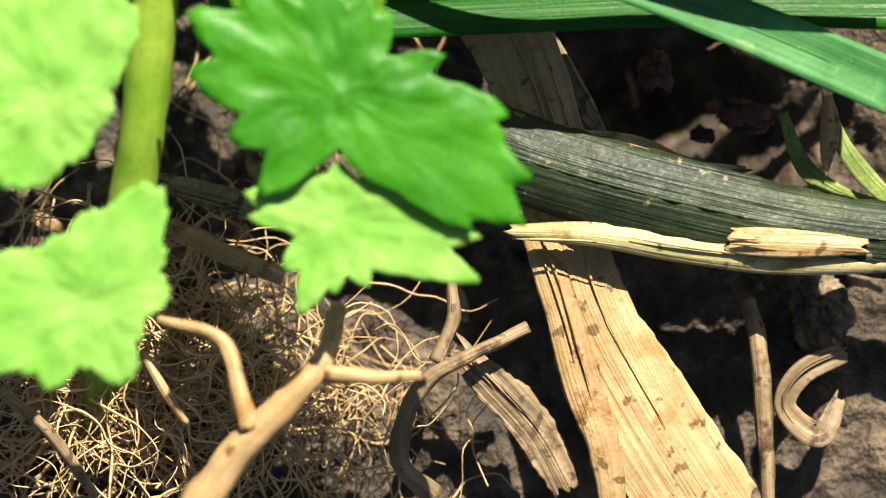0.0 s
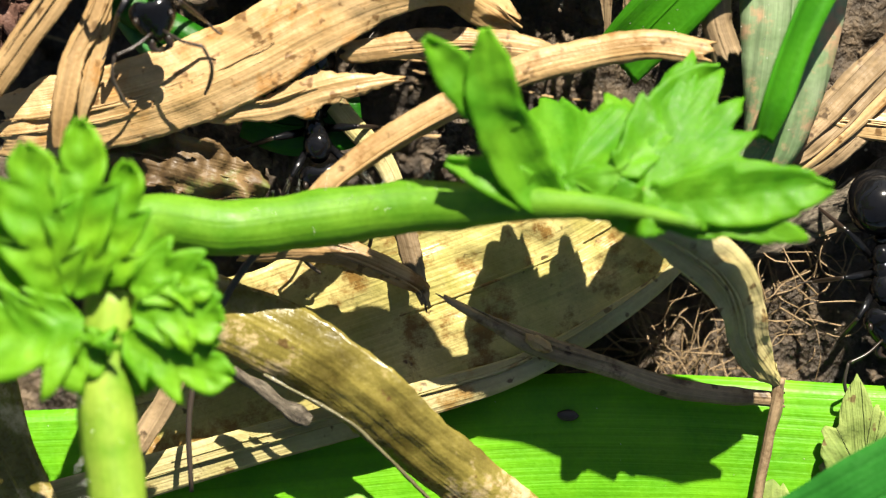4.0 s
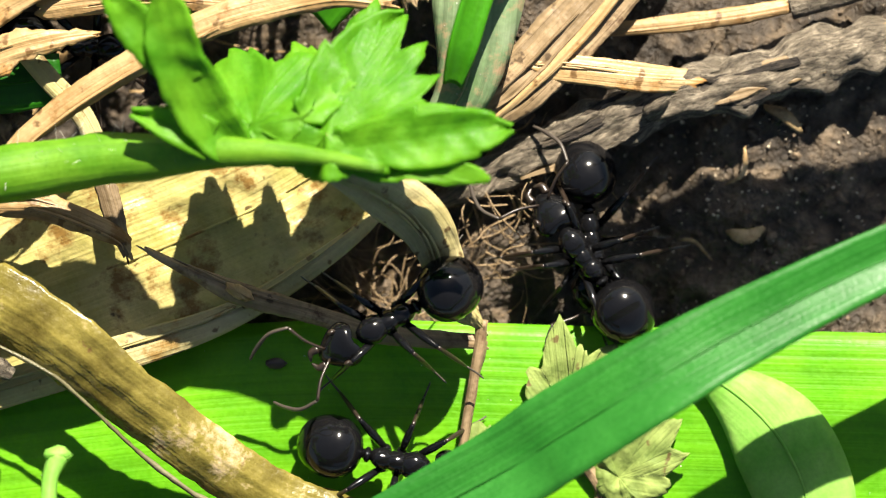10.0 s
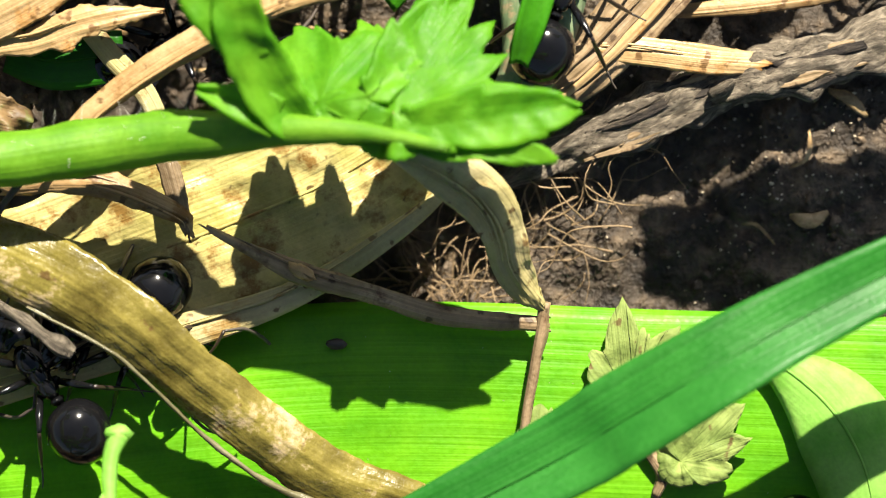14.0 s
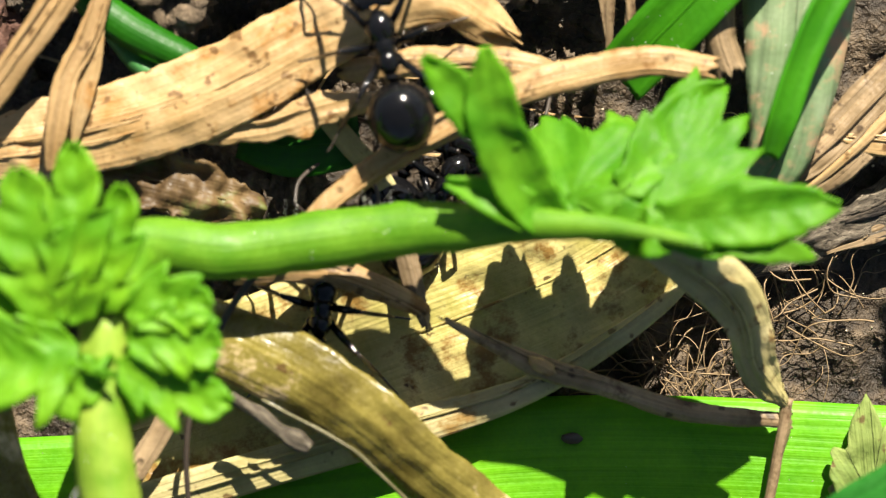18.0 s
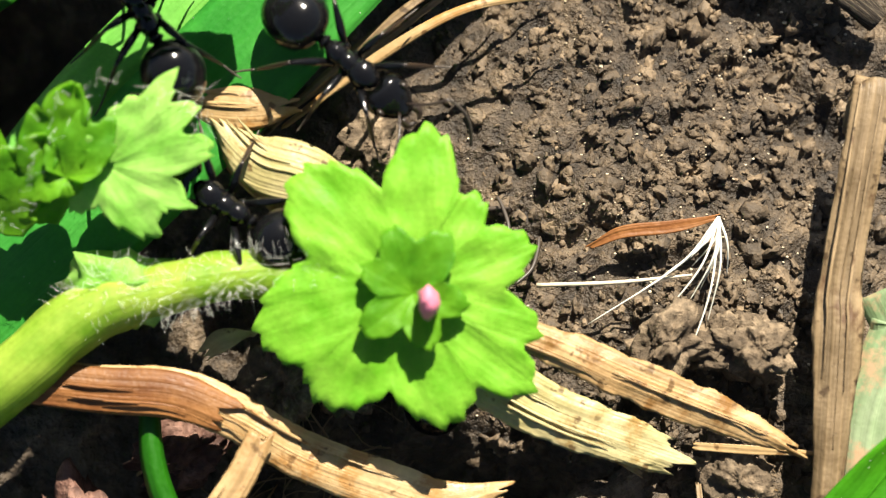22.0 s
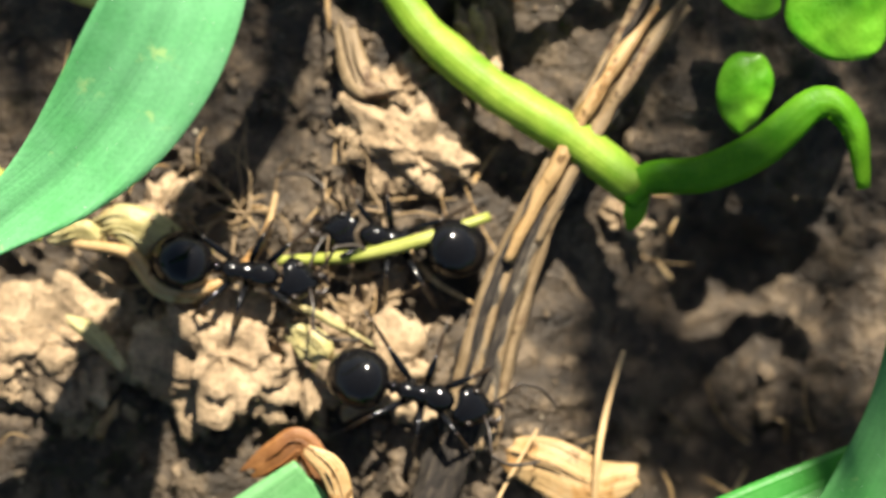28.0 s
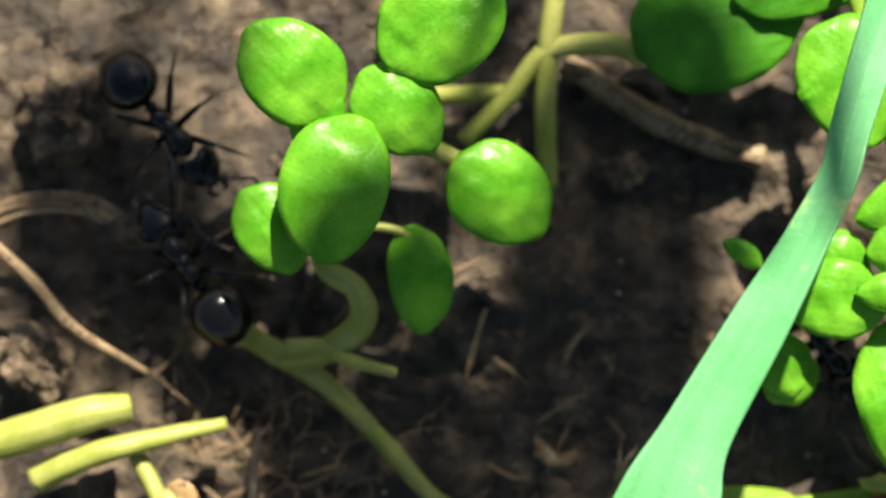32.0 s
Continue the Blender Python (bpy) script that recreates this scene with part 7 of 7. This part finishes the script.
blade("husk_scrap", [(-26, 20.17, -0.6), (-25.19, 20.84, -0.2), (-23.87, 21.22, -0.6)], [0.5, 0.9, 0.2], STRAWGREEN, "small green-tan husk on soil", n=16, seed=164)


# ---- unseen tall leaves, added only to shade the clearing ----
def make_shade_tuft():
    # where each plant's shade falls: x, nearest y, farthest y, breadth
    for k, (sx, y0, y1, wide) in enumerate(((-43.5, 74, 100, 9.5), (-53.0, 75.5, 88.5, 12.5), (-22.5, 61, 70.5, 11.0), (-19.0, 75, 90, 13.0), (-65.5, 87, 100, 9.5), (-16.0, 54, 67, 7.0), (-57.0, 71.5, 79, 8.0))):
        top = 150.0
        cx, a, e = sx + 0.26 * (top + 4.5), y0 + 1.04 * (top + 4.5), y1 + 1.04 * (top + 4.5)
        base = (cx + 9, e + 22)
        plant = thing("tall_plant", (*base, ground_height(*base)), "unseen tall plant with arching leaves, added to shade the clearing", "plant", "tall plants")
        part("stalk", tube([(*base, ground_height(*base) - 1), (base[0] - 1, base[1] - 2, top * 0.5), (base[0] - 4, base[1] - 9, top * 0.92), (cx, e + 2, top)], [1.6, 1.3, 0.9, 0.5], n=40, seg=10, bump=0.1), STALK, plant)
        count = int(wide / 3.0)
        for i in range(count):
            x = cx + (i - (count - 1) / 2) * 3.1
            part("leaf", ribbon([(cx, e + 2, top), (x, e - 1, top + 0.6), (x, (a + e) / 2, top + 1.0), (x, a, top - 0.5)], [0.8, 2.95, 3.05, 1.4], fold=0.3, n=26, m=6, ripple=0.1, seed=k * 9 + i), STRAP, plant)
    # stand-in leaf out of view, placed to drop a shadow patch on the soil
    blade("tall_leaf", [(34, 27, -4.8), (30, 25, 8), (25, 22.8, 14), (20.5, 21.1, 15.8), (16, 20.8, 15.9), (11.6, 20.2, 15.6)], [0.7, 0.7, 1.4, 5.6, 5.8, 2.8], STRAP, "unseen arching leaf, added to shade the bare soil", group="tall leaves", fold=0.3, n=40, m=8, seed=310)


make_shade_tuft()
# ---- the ants ----
LEG_ROOTS = ((0.62, 0.34), (0.05, 0.38), (-0.5, 0.34))
LEG_FEET = ((2.9, 2.1), (0.3, 3.0), (-3.1, 2.6))


def make_ant():
    """A glossy black ant, head towards +x, feet at z 0."""
    a = thing("ant", (0, 0, 0), "glossy black ant with slender legs", "ant", "ants on the trail")
    h = 1.45
    gaster = []
    rings, seg = 26, 18
    verts, faces, uv = [], [], []
    for i in range(rings + 1):
        u = (1 - math.cos(math.pi * i / rings)) / 2
        r = 1.16 * math.sin(math.pi * i / rings) ** 0.9 * (1 + 0.12 * (0.5 - u))
        step = (u * 4.2) % 1.0
        r *= 1 - 0.03 * max(0, 1 - step * 6) * (0.2 < u < 0.95)
        for j in range(seg):
            q = 2 * math.pi * j / seg
            verts.append((-1.3 - 2.4 * u, r * math.cos(q), h + 0.1 + 0.92 * r * math.sin(q) - 0.35 * u * u))
            uv.append((j / seg, u))
    for i in range(rings):
        for j in range(seg):
            k = (j + 1) % seg
            faces.append((i * seg + j, i * seg + k, (i + 1) * seg + k, (i + 1) * seg + j))
    part("gaster", (np.array(verts), faces, uv), BLACK, a, "glossy black banded abdomen")
    part("petiole", [blob((-1.12, 0, h - 0.05), (0.16, 0.3, 0.42), 1, 0.0, 1, 8, 10), blob((-1.15, 0, h - 0.25), (0.34, 0.2, 0.18), 1, 0, 1, 8, 10)], BLACK, a)
    part("thorax", [blob((0.62, 0, h + 0.05), (0.62, 0.52, 0.5), 2, 0.08, 1, 12, 16), blob((0.0, 0, h + 0.0), (0.55, 0.4, 0.42), 3, 0.08, 1, 12, 16), blob((-0.55, 0, h - 0.02), (0.5, 0.4, 0.46), 4, 0.08, 1, 12, 16)], BLACK, a)
    hv, hf, hu = [], [], []
    for i in range(17):
        u = i / 16
        w = 0.92 * (math.sin(math.pi * min(1, 0.06 + 0.94 * u) ** 0.72) ** 0.55) * (1.0 - 0.28 * u)
        for j in range(18):
            q = 2 * math.pi * j / 18
            notch = 0.16 * math.exp(-(math.cos(q) / 0.45) ** 2) * max(0, 1 - u * 3)
            hv.append((1.28 + 1.5 * u + notch, w * math.cos(q), h + 0.05 + 0.62 * w * math.sin(q) - 0.35 * u))
            hu.append((j / 18, u))
    for i in range(16):
        for j in range(18):
            k = (j + 1) % 18
            hf.append((i * 18 + k, i * 18 + j, (i + 1) * 18 + j, (i + 1) * 18 + k))
    head = part("head", (np.array(hv), hf, hu), BLACK, a, "heart-shaped glossy head")
    for s in (-1, 1):
        part("eye", blob((1.95, s * 0.62, h + 0.22), (0.16, 0.1, 0.14), 1, 0, 1, 8, 10), LEGBLACK, head)
        part("mandible", tube([(2.65, s * 0.3, h - 0.3), (2.95, s * 0.3, h - 0.36), (3.1, s * 0.04, h - 0.38)], [0.16, 0.13, 0.04], n=10, seg=7), LEGBLACK, head)
        base = (2.45, s * 0.2, h + 0.02)
        scape = part("antenna", tube([base, (2.9, s * 0.8, h + 0.35), (3.2, s * 1.5, h + 0.5)], [0.05, 0.055, 0.065], n=12, seg=6), LEGBLACK, a, "elbowed antenna", origin=base)
        part("whip", tube([(3.2, s * 1.5, h + 0.5), (3.9, s * 1.65, h + 0.1), (4.5, s * 1.45, h - 0.5), (4.9, s * 1.2, h - 0.9)], [0.05, 0.065, 0.075, 0.06], n=20, seg=6, bump=0.35), FEELER, scape)
        for (rx, ry), (fx, fy) in zip(LEG_ROOTS, LEG_FEET):
            root = (rx, s * ry, h - 0.28)
            knee = (rx + (fx - rx) * 0.42, s * (ry + (fy - ry) * 0.42), h + 0.55)
            ankle = (rx + (fx - rx) * 0.78, s * (ry + (fy - ry) * 0.78), 0.35)
            leg = part("leg", [tube([root, tuple((p + q) / 2 + o for p, q, o in zip(root, knee, (0, 0, 0.12))), knee], [0.12, 0.15, 0.085], n=12, seg=8), blob(root, (0.2, 0.2, 0.2), 1, 0, 1, 6, 8)], BLACK, a, origin=root)
            part("shin", tube([knee, tuple((p + q) / 2 for p, q in zip(knee, ankle)), ankle], [0.075, 0.09, 0.05], n=10, seg=7), LEGBLACK, leg)
            part("foot", tube([ankle, (fx * 0.92 + rx * 0.08, s * (fy * 0.92), 0.1), (fx, s * fy, 0.04)], [0.042, 0.036, 0.025], n=9, seg=6), FEELER, leg)
    return a


# where each ant goes: seconds, x, y, z of its footing in millimetres, heading in degrees
TRAILS = [
    [(4, 6.23, 0.71, -3.60, -85), (4.4, 6.41, 1.37, -3.60, -83), (5.5, 5.68, 1.47, -3.60, -80), (6.5, 4.91, 2.17, -3.60, -78), (7, 4.03, 1.86, -3.60, -90), (7.5, 3.73, 0.80, -3.60, -85), (8.1, 3.16, -2.19, -3.20, -95), (8.5, 3.50, -3.82, -3.00, -72), (9, 4.00, -3.14, -2.90, -65), (9.3, 2.64, -3.17, -3.00, -85), (9.5, 2.52, -3.18, -3.00, -88), (9.7, 1.69, -3.22, -1.80, -97), (9.9, -0.83, -3.53, -0.80, -140), (10, -1.76, -3.68, -0.60, -152), (10.1, -2.52, -3.40, -0.60, -165), (10.3, -4.00, -2.50, -0.60, -182), (10.5, -5.79, -1.44, -0.60, -193), (10.7, -7.68, -1.94, -0.60, -182), (10.9, -8.73, -3.20, -0.80, -162), (11, -9.57, -3.82, -1.20, -152), (11.2, -11.26, -4.30, -2.00, -150), (11.4, -12.90, -4.50, -2.60, -150), (11.7, -14.68, -4.80, -3.00, -150), (12, -14.81, -4.95, -3.00, -150), (12.6, -15.00, -4.93, -3.00, -150), (13, -14.74, -4.54, -3.00, -150), (13.6, -16.15, -4.79, -3.00, -150), (14, -16.08, -4.69, -3.00, -148), (14.3, -16.69, -4.61, -3.00, -146), (14.6, -15.99, -4.77, -3.00, -135), (15, -15.01, -4.84, -3.00, -125), (15.3, -12.79, -6.27, -2.60, -108), (16, -13.76, -6.36, -2.40, -190), (16.5, -14.32, -6.27, -2.40, -230), (17.5, -16.27, -4.27, -2.20, -260), (18, -16.53, -0.33, -1.80, -275), (18.5, -15.99, 1.57, -1.80, -290), (19, -15.99, 1.28, -2.60, -290), (20.5, -16.01, 2.13, -2.80, -290)],
    [(4, 10.86, -1.99, -3.80, 0), (6.5, 7.27, -0.41, -3.80, 0), (7, 6.51, -0.76, -3.80, 5), (7.5, 6.50, -0.97, -3.80, 5), (7.9, 4.91, -0.20, -3.90, 8), (8.2, 3.73, -0.21, -3.90, 0), (8.4, 3.28, 0.06, -3.90, 0), (8.6, 3.15, 1.53, -3.80, -25), (8.8, 2.76, 2.43, -3.60, -50), (9.1, 3.85, 0.72, -3.80, -28), (9.3, 3.96, -0.59, -4.00, -5), (9.5, 4.78, -0.97, -4.20, -20), (9.9, 6.49, -0.51, -4.60, -80), (10.3, 6.64, -0.33, -4.60, -90), (10.7, 6.56, 0.11, -4.40, -85), (11, 6.49, 0.10, -4.20, -88), (11.1, 6.01, -0.01, -4.00, -130), (11.2, 5.17, -0.17, -3.80, -178), (11.3, 4.69, -0.08, -3.60, -186), (11.5, 4.13, 0.62, -3.40, -230), (11.7, 3.99, 1.74, -3.20, -257), (11.9, 3.94, 3.19, -3.00, -262), (12.4, 3.52, 5.26, -2.40, -262), (13, 3.03, 8.34, -2.00, -260), (13.3, 2.84, 9.98, -1.60, -268), (13.6, 2.60, 11.38, -1.20, -275), (14, 2.81, 9.04, -0.40, -290), (14.6, 7.91, 12.86, -0.40, -330), (15.5, 16.49, 15.75, -1.00, -340), (17.5, 30.14, 13.91, -2.00, -340)],
    [(4, -17.00, 5.98, -2.20, -80), (6.5, -9.94, 5.60, -2.20, -80), (7, -8.32, 2.88, -1.80, -85), (7.3, -8.21, 0.93, -1.60, -62), (7.5, -7.50, 0.36, -1.60, -55), (7.7, -5.56, -1.92, -1.80, -52), (7.9, -4.14, -4.25, -2.40, -55), (8.1, -3.18, -5.87, -2.80, -48), (8.3, -3.16, -6.38, -2.80, -40), (8.5, -2.91, -6.80, -2.80, -40), (9, -2.09, -7.93, -2.80, -27), (9.3, -1.77, -8.11, -2.80, -14), (9.7, -2.07, -8.79, -2.80, -25), (9.9, -1.58, -9.48, -2.80, -18), (10.3, -0.82, -9.31, -2.80, 0), (10.5, 1.11, -8.57, -2.80, 8), (10.9, 3.02, -8.23, -2.60, 2), (11.1, 4.18, -7.93, -2.60, -6), (11.5, 8.21, -9.10, -2.40, -20), (12, 10.58, -9.46, -2.40, -20), (12.4, 12.20, -11.11, -2.60, -45), (13.2, 13.90, -15.33, -3.00, -60)],
    [(8, 14.55, -14.91, -3.00, 120), (8.7, 11.35, -10.25, -2.80, 120), (9, 9.90, -7.51, -2.70, 117), (9.3, 9.30, -7.67, -2.80, 117), (9.5, 9.41, -7.53, -2.90, 117), (9.7, 8.10, -4.67, -3.20, 118), (9.9, 6.72, -1.92, -3.40, 122), (10, 6.24, -1.12, -3.40, 126), (10.2, 5.54, -0.20, -3.30, 118), (10.5, 4.78, 1.24, -3.00, 110), (10.7, 3.52, 3.13, -2.00, 100), (11, 3.16, 6.71, -0.40, 92), (11.3, 3.86, 8.11, -0.20, 88), (11.5, 4.49, 8.57, -0.20, 95), (12.1, 3.63, 8.58, 0.00, 95), (12.7, 1.49, 9.24, 0.00, 95), (13.2, 1.45, 11.30, 0.00, 60), (13.8, 10.20, 14.50, -1.00, 20), (15, 29.76, 15.24, -2.00, 10)],
    [(3, -25.96, 13.56, 1.60, -70), (4, -23.86, 12.22, 1.60, -75), (4.5, -22.03, 10.48, 0.60, -80), (6.5, -18.97, 9.08, -3.00, -70), (8, -18.71, 8.34, -3.20, -70), (9, -17.63, 8.49, -3.20, -68), (9.4, -16.08, 8.51, -3.60, -30), (10.5, -13.12, 6.98, -3.80, 0), (13, -13.05, 7.03, -3.80, 10), (15.5, -13.06, 6.75, -3.80, 40), (18, -12.95, 6.32, -3.60, 70), (18.5, -13.79, 5.00, -3.20, 95), (19, -13.76, 4.97, -2.40, 95), (19.3, -13.23, 5.82, -1.60, 90), (19.6, -13.22, 7.52, 0.20, 84), (19.9, -13.47, 9.72, 1.20, 82), (20, -13.42, 10.72, 1.40, 85), (20.2, -14.09, 12.45, 1.40, 88), (20.5, -14.49, 15.10, 0.20, 92), (20.8, -13.83, 17.78, -0.40, 92), (21.1, -13.09, 20.25, -0.60, 88), (21.5, -13.75, 20.42, -2.20, 80), (22.2, -16.50, 21.33, -3.40, 80), (23, -15.23, 17.46, -3.60, 80)],
    [(17, -11.98, 15.97, 1.20, 100), (17.5, -12.97, 10.41, 1.20, 100), (17.8, -13.57, 9.49, 1.50, 100), (18, -14.14, 9.91, 1.50, 104), (18.3, -14.53, 11.90, 1.50, 100), (18.5, -14.42, 12.51, 1.30, 95), (18.7, -13.71, 13.00, 0.90, 92), (19, -12.95, 15.54, 0.60, 90), (19.3, -13.47, 18.73, 0.60, 90), (19.6, -13.67, 20.07, 0.50, 90), (20, -13.50, 22.03, -0.60, 85), (21, -16.75, 22.71, -3.20, 60), (22, -17.33, 21.83, -3.60, 40), (23, -16.64, 17.44, -3.60, 40)],
    [(20, -23.75, 28.90, -0.60, -50), (21.4, -21.59, 30.96, 0.40, -45), (21.7, -20.33, 31.04, 0.60, -42), (22, -20.11, 31.92, 0.80, -40), (22.2, -19.90, 31.65, 0.60, -34), (22.4, -19.42, 32.04, 0.20, -27), (22.6, -18.74, 32.72, -0.40, -20), (22.8, -18.84, 32.66, -0.80, -36), (23, -18.69, 31.06, -1.20, -52), (23.1, -19.48, 30.62, -1.40, -62), (23.4, -19.37, 30.09, -1.60, -95), (23.7, -17.22, 29.15, -2.20, -52), (24, -12.95, 26.35, -3.00, -45), (24.4, -10.46, 24.79, -3.40, -45)],
    [(20, -22.14, 23.56, -1.40, 150), (21.5, -24.89, 25.54, -0.60, 148), (22, -24.99, 26.30, 0.40, 148), (22.2, -24.38, 25.90, 0.40, 140), (22.4, -23.33, 27.26, 0.20, 120), (22.6, -22.56, 25.95, -0.40, 80), (23, -21.39, 25.74, -0.40, 95), (23.4, -21.97, 28.68, 0.20, 112), (23.7, -22.47, 30.88, 1.00, 125), (24, -24.6, 34.9, 1.50, 112), (24.3, -26.8, 37.4, 1.00, 116), (24.5, -28.6, 38.7, 0.4, 118), (24.7, -29.1, 38.6, 0.00, 110), (25, -29.3, 38.3, -0.20, 92), (25.5, -29.7, 38.6, -0.20, 80), (26.5, -29.08, 43.36, 0.00, 80)],
    [(20, -28.36, 31.62, -1.20, 150), (21.4, -24.27, 30.92, 0.60, 140), (21.6, -25.56, 31.32, 0.80, 130), (22, -28.34, 33.92, 1.00, 118), (22.2, -29.77, 35.11, 0.80, 125), (22.4, -31.57, 35.60, 0.20, 135), (22.8, -35.64, 36.76, -1.40, 150), (24, -48.42, 38.40, -1.60, 160)],
    [(22.5, -5.23, 44.47, -3.40, -60), (24, -5.10, 43.01, -3.40, -58), (25, -5.15, 43.21, -3.40, -58)],
    [(24.5, -36.60, 57.84, 0.80, 70), (25.3, -37.39, 57.87, 1.00, 72), (25.5, -37.37, 59.44, 0.90, 74), (25.7, -36.60, 60.13, 0.40, 78), (26, -35.20, 61.79, -0.50, 82), (26.3, -33.69, 64.19, -0.60, 86), (26.5, -32.92, 66.34, -0.60, 90), (27.5, -32.93, 65.53, -1.20, 20), (28.5, -35.45, 64.75, -2.40, -35), (29, -36.30, 63.08, -2.60, -40), (30, -36.33, 60.38, -3.00, -40)],
    [(26.5, -41.38, 77.07, -2.60, -15), (28, -41.36, 70.61, -2.40, -10), (28.5, -39.57, 72.30, -2.20, -12), (28.8, -38.85, 72.31, -2.20, -16), (29, -37.39, 71.65, -2.20, -20), (29.3, -34.21, 70.02, -2.20, -22), (29.5, -33.14, 69.39, -2.00, -20), (29.8, -30.35, 68.09, -1.80, -25), (30.5, -26.46, 66.03, -2.00, -25)],
    [(27.5, -33.65, 69.64, -3.20, 170), (28.5, -39.25, 76.59, -3.20, 172), (29, -45.21, 80.87, -3.20, 150), (29.3, -48.66, 83.94, -3.20, 140), (29.5, -50.37, 85.44, -3.20, 140), (29.8, -55.77, 86.11, -3.20, 140), (30, -57.18, 85.72, -3.20, 145), (30.3, -58.73, 89.06, -3.20, 138), (30.5, -58.95, 89.96, -3.00, 132), (30.8, -57.80, 90.31, -2.60, 120), (31, -59.14, 92.02, -2.60, 115), (31.4, -59.61, 93.58, -2.60, 118), (31.7, -61.67, 94.81, -2.40, 118), (32, -62.06, 94.45, -2.40, 125)],
    [(10, -39.32, -18.47, -4.00, 20), (11, -18.37, -13.82, -3.00, 60), (11.3, -16.83, -11.48, -2.80, 100), (11.5, -15.89, -10.32, -2.70, 108), (12.1, -15.71, -8.98, -2.60, 114), (12.3, -14.98, -8.55, -2.50, 113), (12.6, -14.74, -8.07, -2.50, 127), (13, -14.52, -8.54, -2.50, 128), (13.3, -15.99, -9.22, -2.50, 130), (13.6, -17.50, -8.26, -2.40, 130), (14, -18.44, -6.71, -1.80, 126), (14.3, -18.69, -5.90, -0.40, 117), (14.6, -19.35, -5.36, 0.80, 97), (15, -18.51, -4.10, 2.00, 82), (15.3, -18.17, -2.28, 2.00, 74), (15.6, -17.83, -1.10, 1.20, 60), (16.5, -15.79, 2.68, -3.00, 60), (17.5, -11.88, 4.61, -3.40, 60), (18, -11.67, 4.62, -3.40, 60)],
    [(13, -39.92, -21.26, -4.00, 20), (14, -13.29, -20.42, -3.00, 60), (14.5, -11.77, -13.70, -2.80, 120), (15, -15.55, -10.78, -2.60, 128), (15.4, -17.38, -10.17, -2.60, 162), (16.2, -18.53, -10.34, -2.80, 200), (17.5, -21.18, -11.12, -3.00, 220), (18.5, -20.80, -12.90, -3.00, 240)],
    [(11.5, -34.25, -11.44, -3.00, 20), (12.6, -19.76, -6.91, -3.00, -10), (13, -17.18, -6.13, -2.90, -45), (14, -14.75, -5.52, -3.00, -20), (15, -15.27, -6.27, -3.00, -50), (15.5, -14.61, -7.41, -3.00, -50), (17.3, -15.52, -13.17, -3.00, -60), (18, -14.80, -16.39, -3.00, -60)],
    [(29, -58.34, 94.45, -3.00, -50), (30.5, -62.04, 96.74, -2.80, -50), (31, -62.17, 98.47, -2.60, -50), (31.5, -62.41, 100.32, -2.60, -50), (32, -62.68, 100.21, -2.40, -50)],
    [(28.5, -36.32, 91.63, -3.20, -60), (29.5, -34.68, 89.60, -3.20, -60), (30, -35.27, 89.89, -3.20, -57), (30.3, -34.26, 89.08, -3.20, -55), (31, -34.01, 90.91, -3.00, -55), (32, -34.02, 90.60, -3.00, -50)],
]

first_ant = make_ant()
first_ant.scale = (1.14, 1.14, 1.14)
ANTS = [first_ant] + [copy_thing(first_ant, Matrix.Identity(4)) for _ in TRAILS[1:]]
for ob in list(scene.objects):
    if "seat" in ob:
        del ob["seat"]


def gait(ant, trail, seed):
    """The legs swing in threes while the ant walks; the antennae sway."""
    rng = random.Random(seed)
    t0, t1 = trail[0][0], trail[-1][0]
    times = np.array([q[0] for q in trail])
    place = np.array([q[1:3] for q in trail])
    legs = [o for o in ant.children if o.name.startswith("leg")]
    feelers = [o for o in ant.children if o.name.startswith("antenna")]
    steps = np.arange(t0, t1 + 0.01, 0.1)
    xy = np.c_[np.interp(steps, times, place[:, 0]), np.interp(steps, times, place[:, 1])]
    speed = np.r_[0, np.linalg.norm(np.diff(xy, axis=0), axis=1) / 0.1]
    phase = np.cumsum(np.clip(speed, 2, 14)) * 0.1 * 1.25
    for k, leg in enumerate(legs):
        seat = leg.location.copy()
        side = 1 if seat.y > 0 else -1
        half = math.pi * (k % 2)
        rows = []
        for t, s, p in zip(steps, speed, phase):
            amp = min(24.0, 4 + 2.4 * s)
            a = amp * math.sin(p + half)
            lift = max(0.0, math.cos(p + half)) * min(10.0, s)
            rows.append((t, Matrix.Translation(seat) @ pose(0, 0, 0, side * lift, 0, side * -a)))
        if t0 > 0:
            rows.insert(0, (0, rows[0][1]))
        if t1 < 32:
            rows.append((32, rows[-1][1]))
        walk(leg, rows)
    for k, f in enumerate(feelers):
        seat = f.location.copy()
        rows = [(t, Matrix.Translation(seat) @ pose(0, 0, 0, 0, 8 * math.sin(t * 3.1 + k), 14 * math.sin(t * 4.7 + k * 2 + seed))) for t in np.arange(t0, t1 + 0.01, 0.25)]
        if t0 > 0:
            rows.insert(0, (0, rows[0][1]))
        if rows[-1][0] < 32:
            rows.append((32, rows[-1][1]))
        walk(f, rows)


def motions():
    for k, (ant, trail) in enumerate(zip(ANTS, TRAILS)):
        rows = [(t, pose(x * MM, y * MM, z * MM, 0, 0, a)) for t, x, y, z, a in trail]
        if rows[0][0] > 0:
            rows.insert(0, (0, rows[0][1]))
        if rows[-1][0] < 32:
            rows.append((32, rows[-1][1]))
        walk(ant, rows)
        gait(ant, trail, k)


motions()
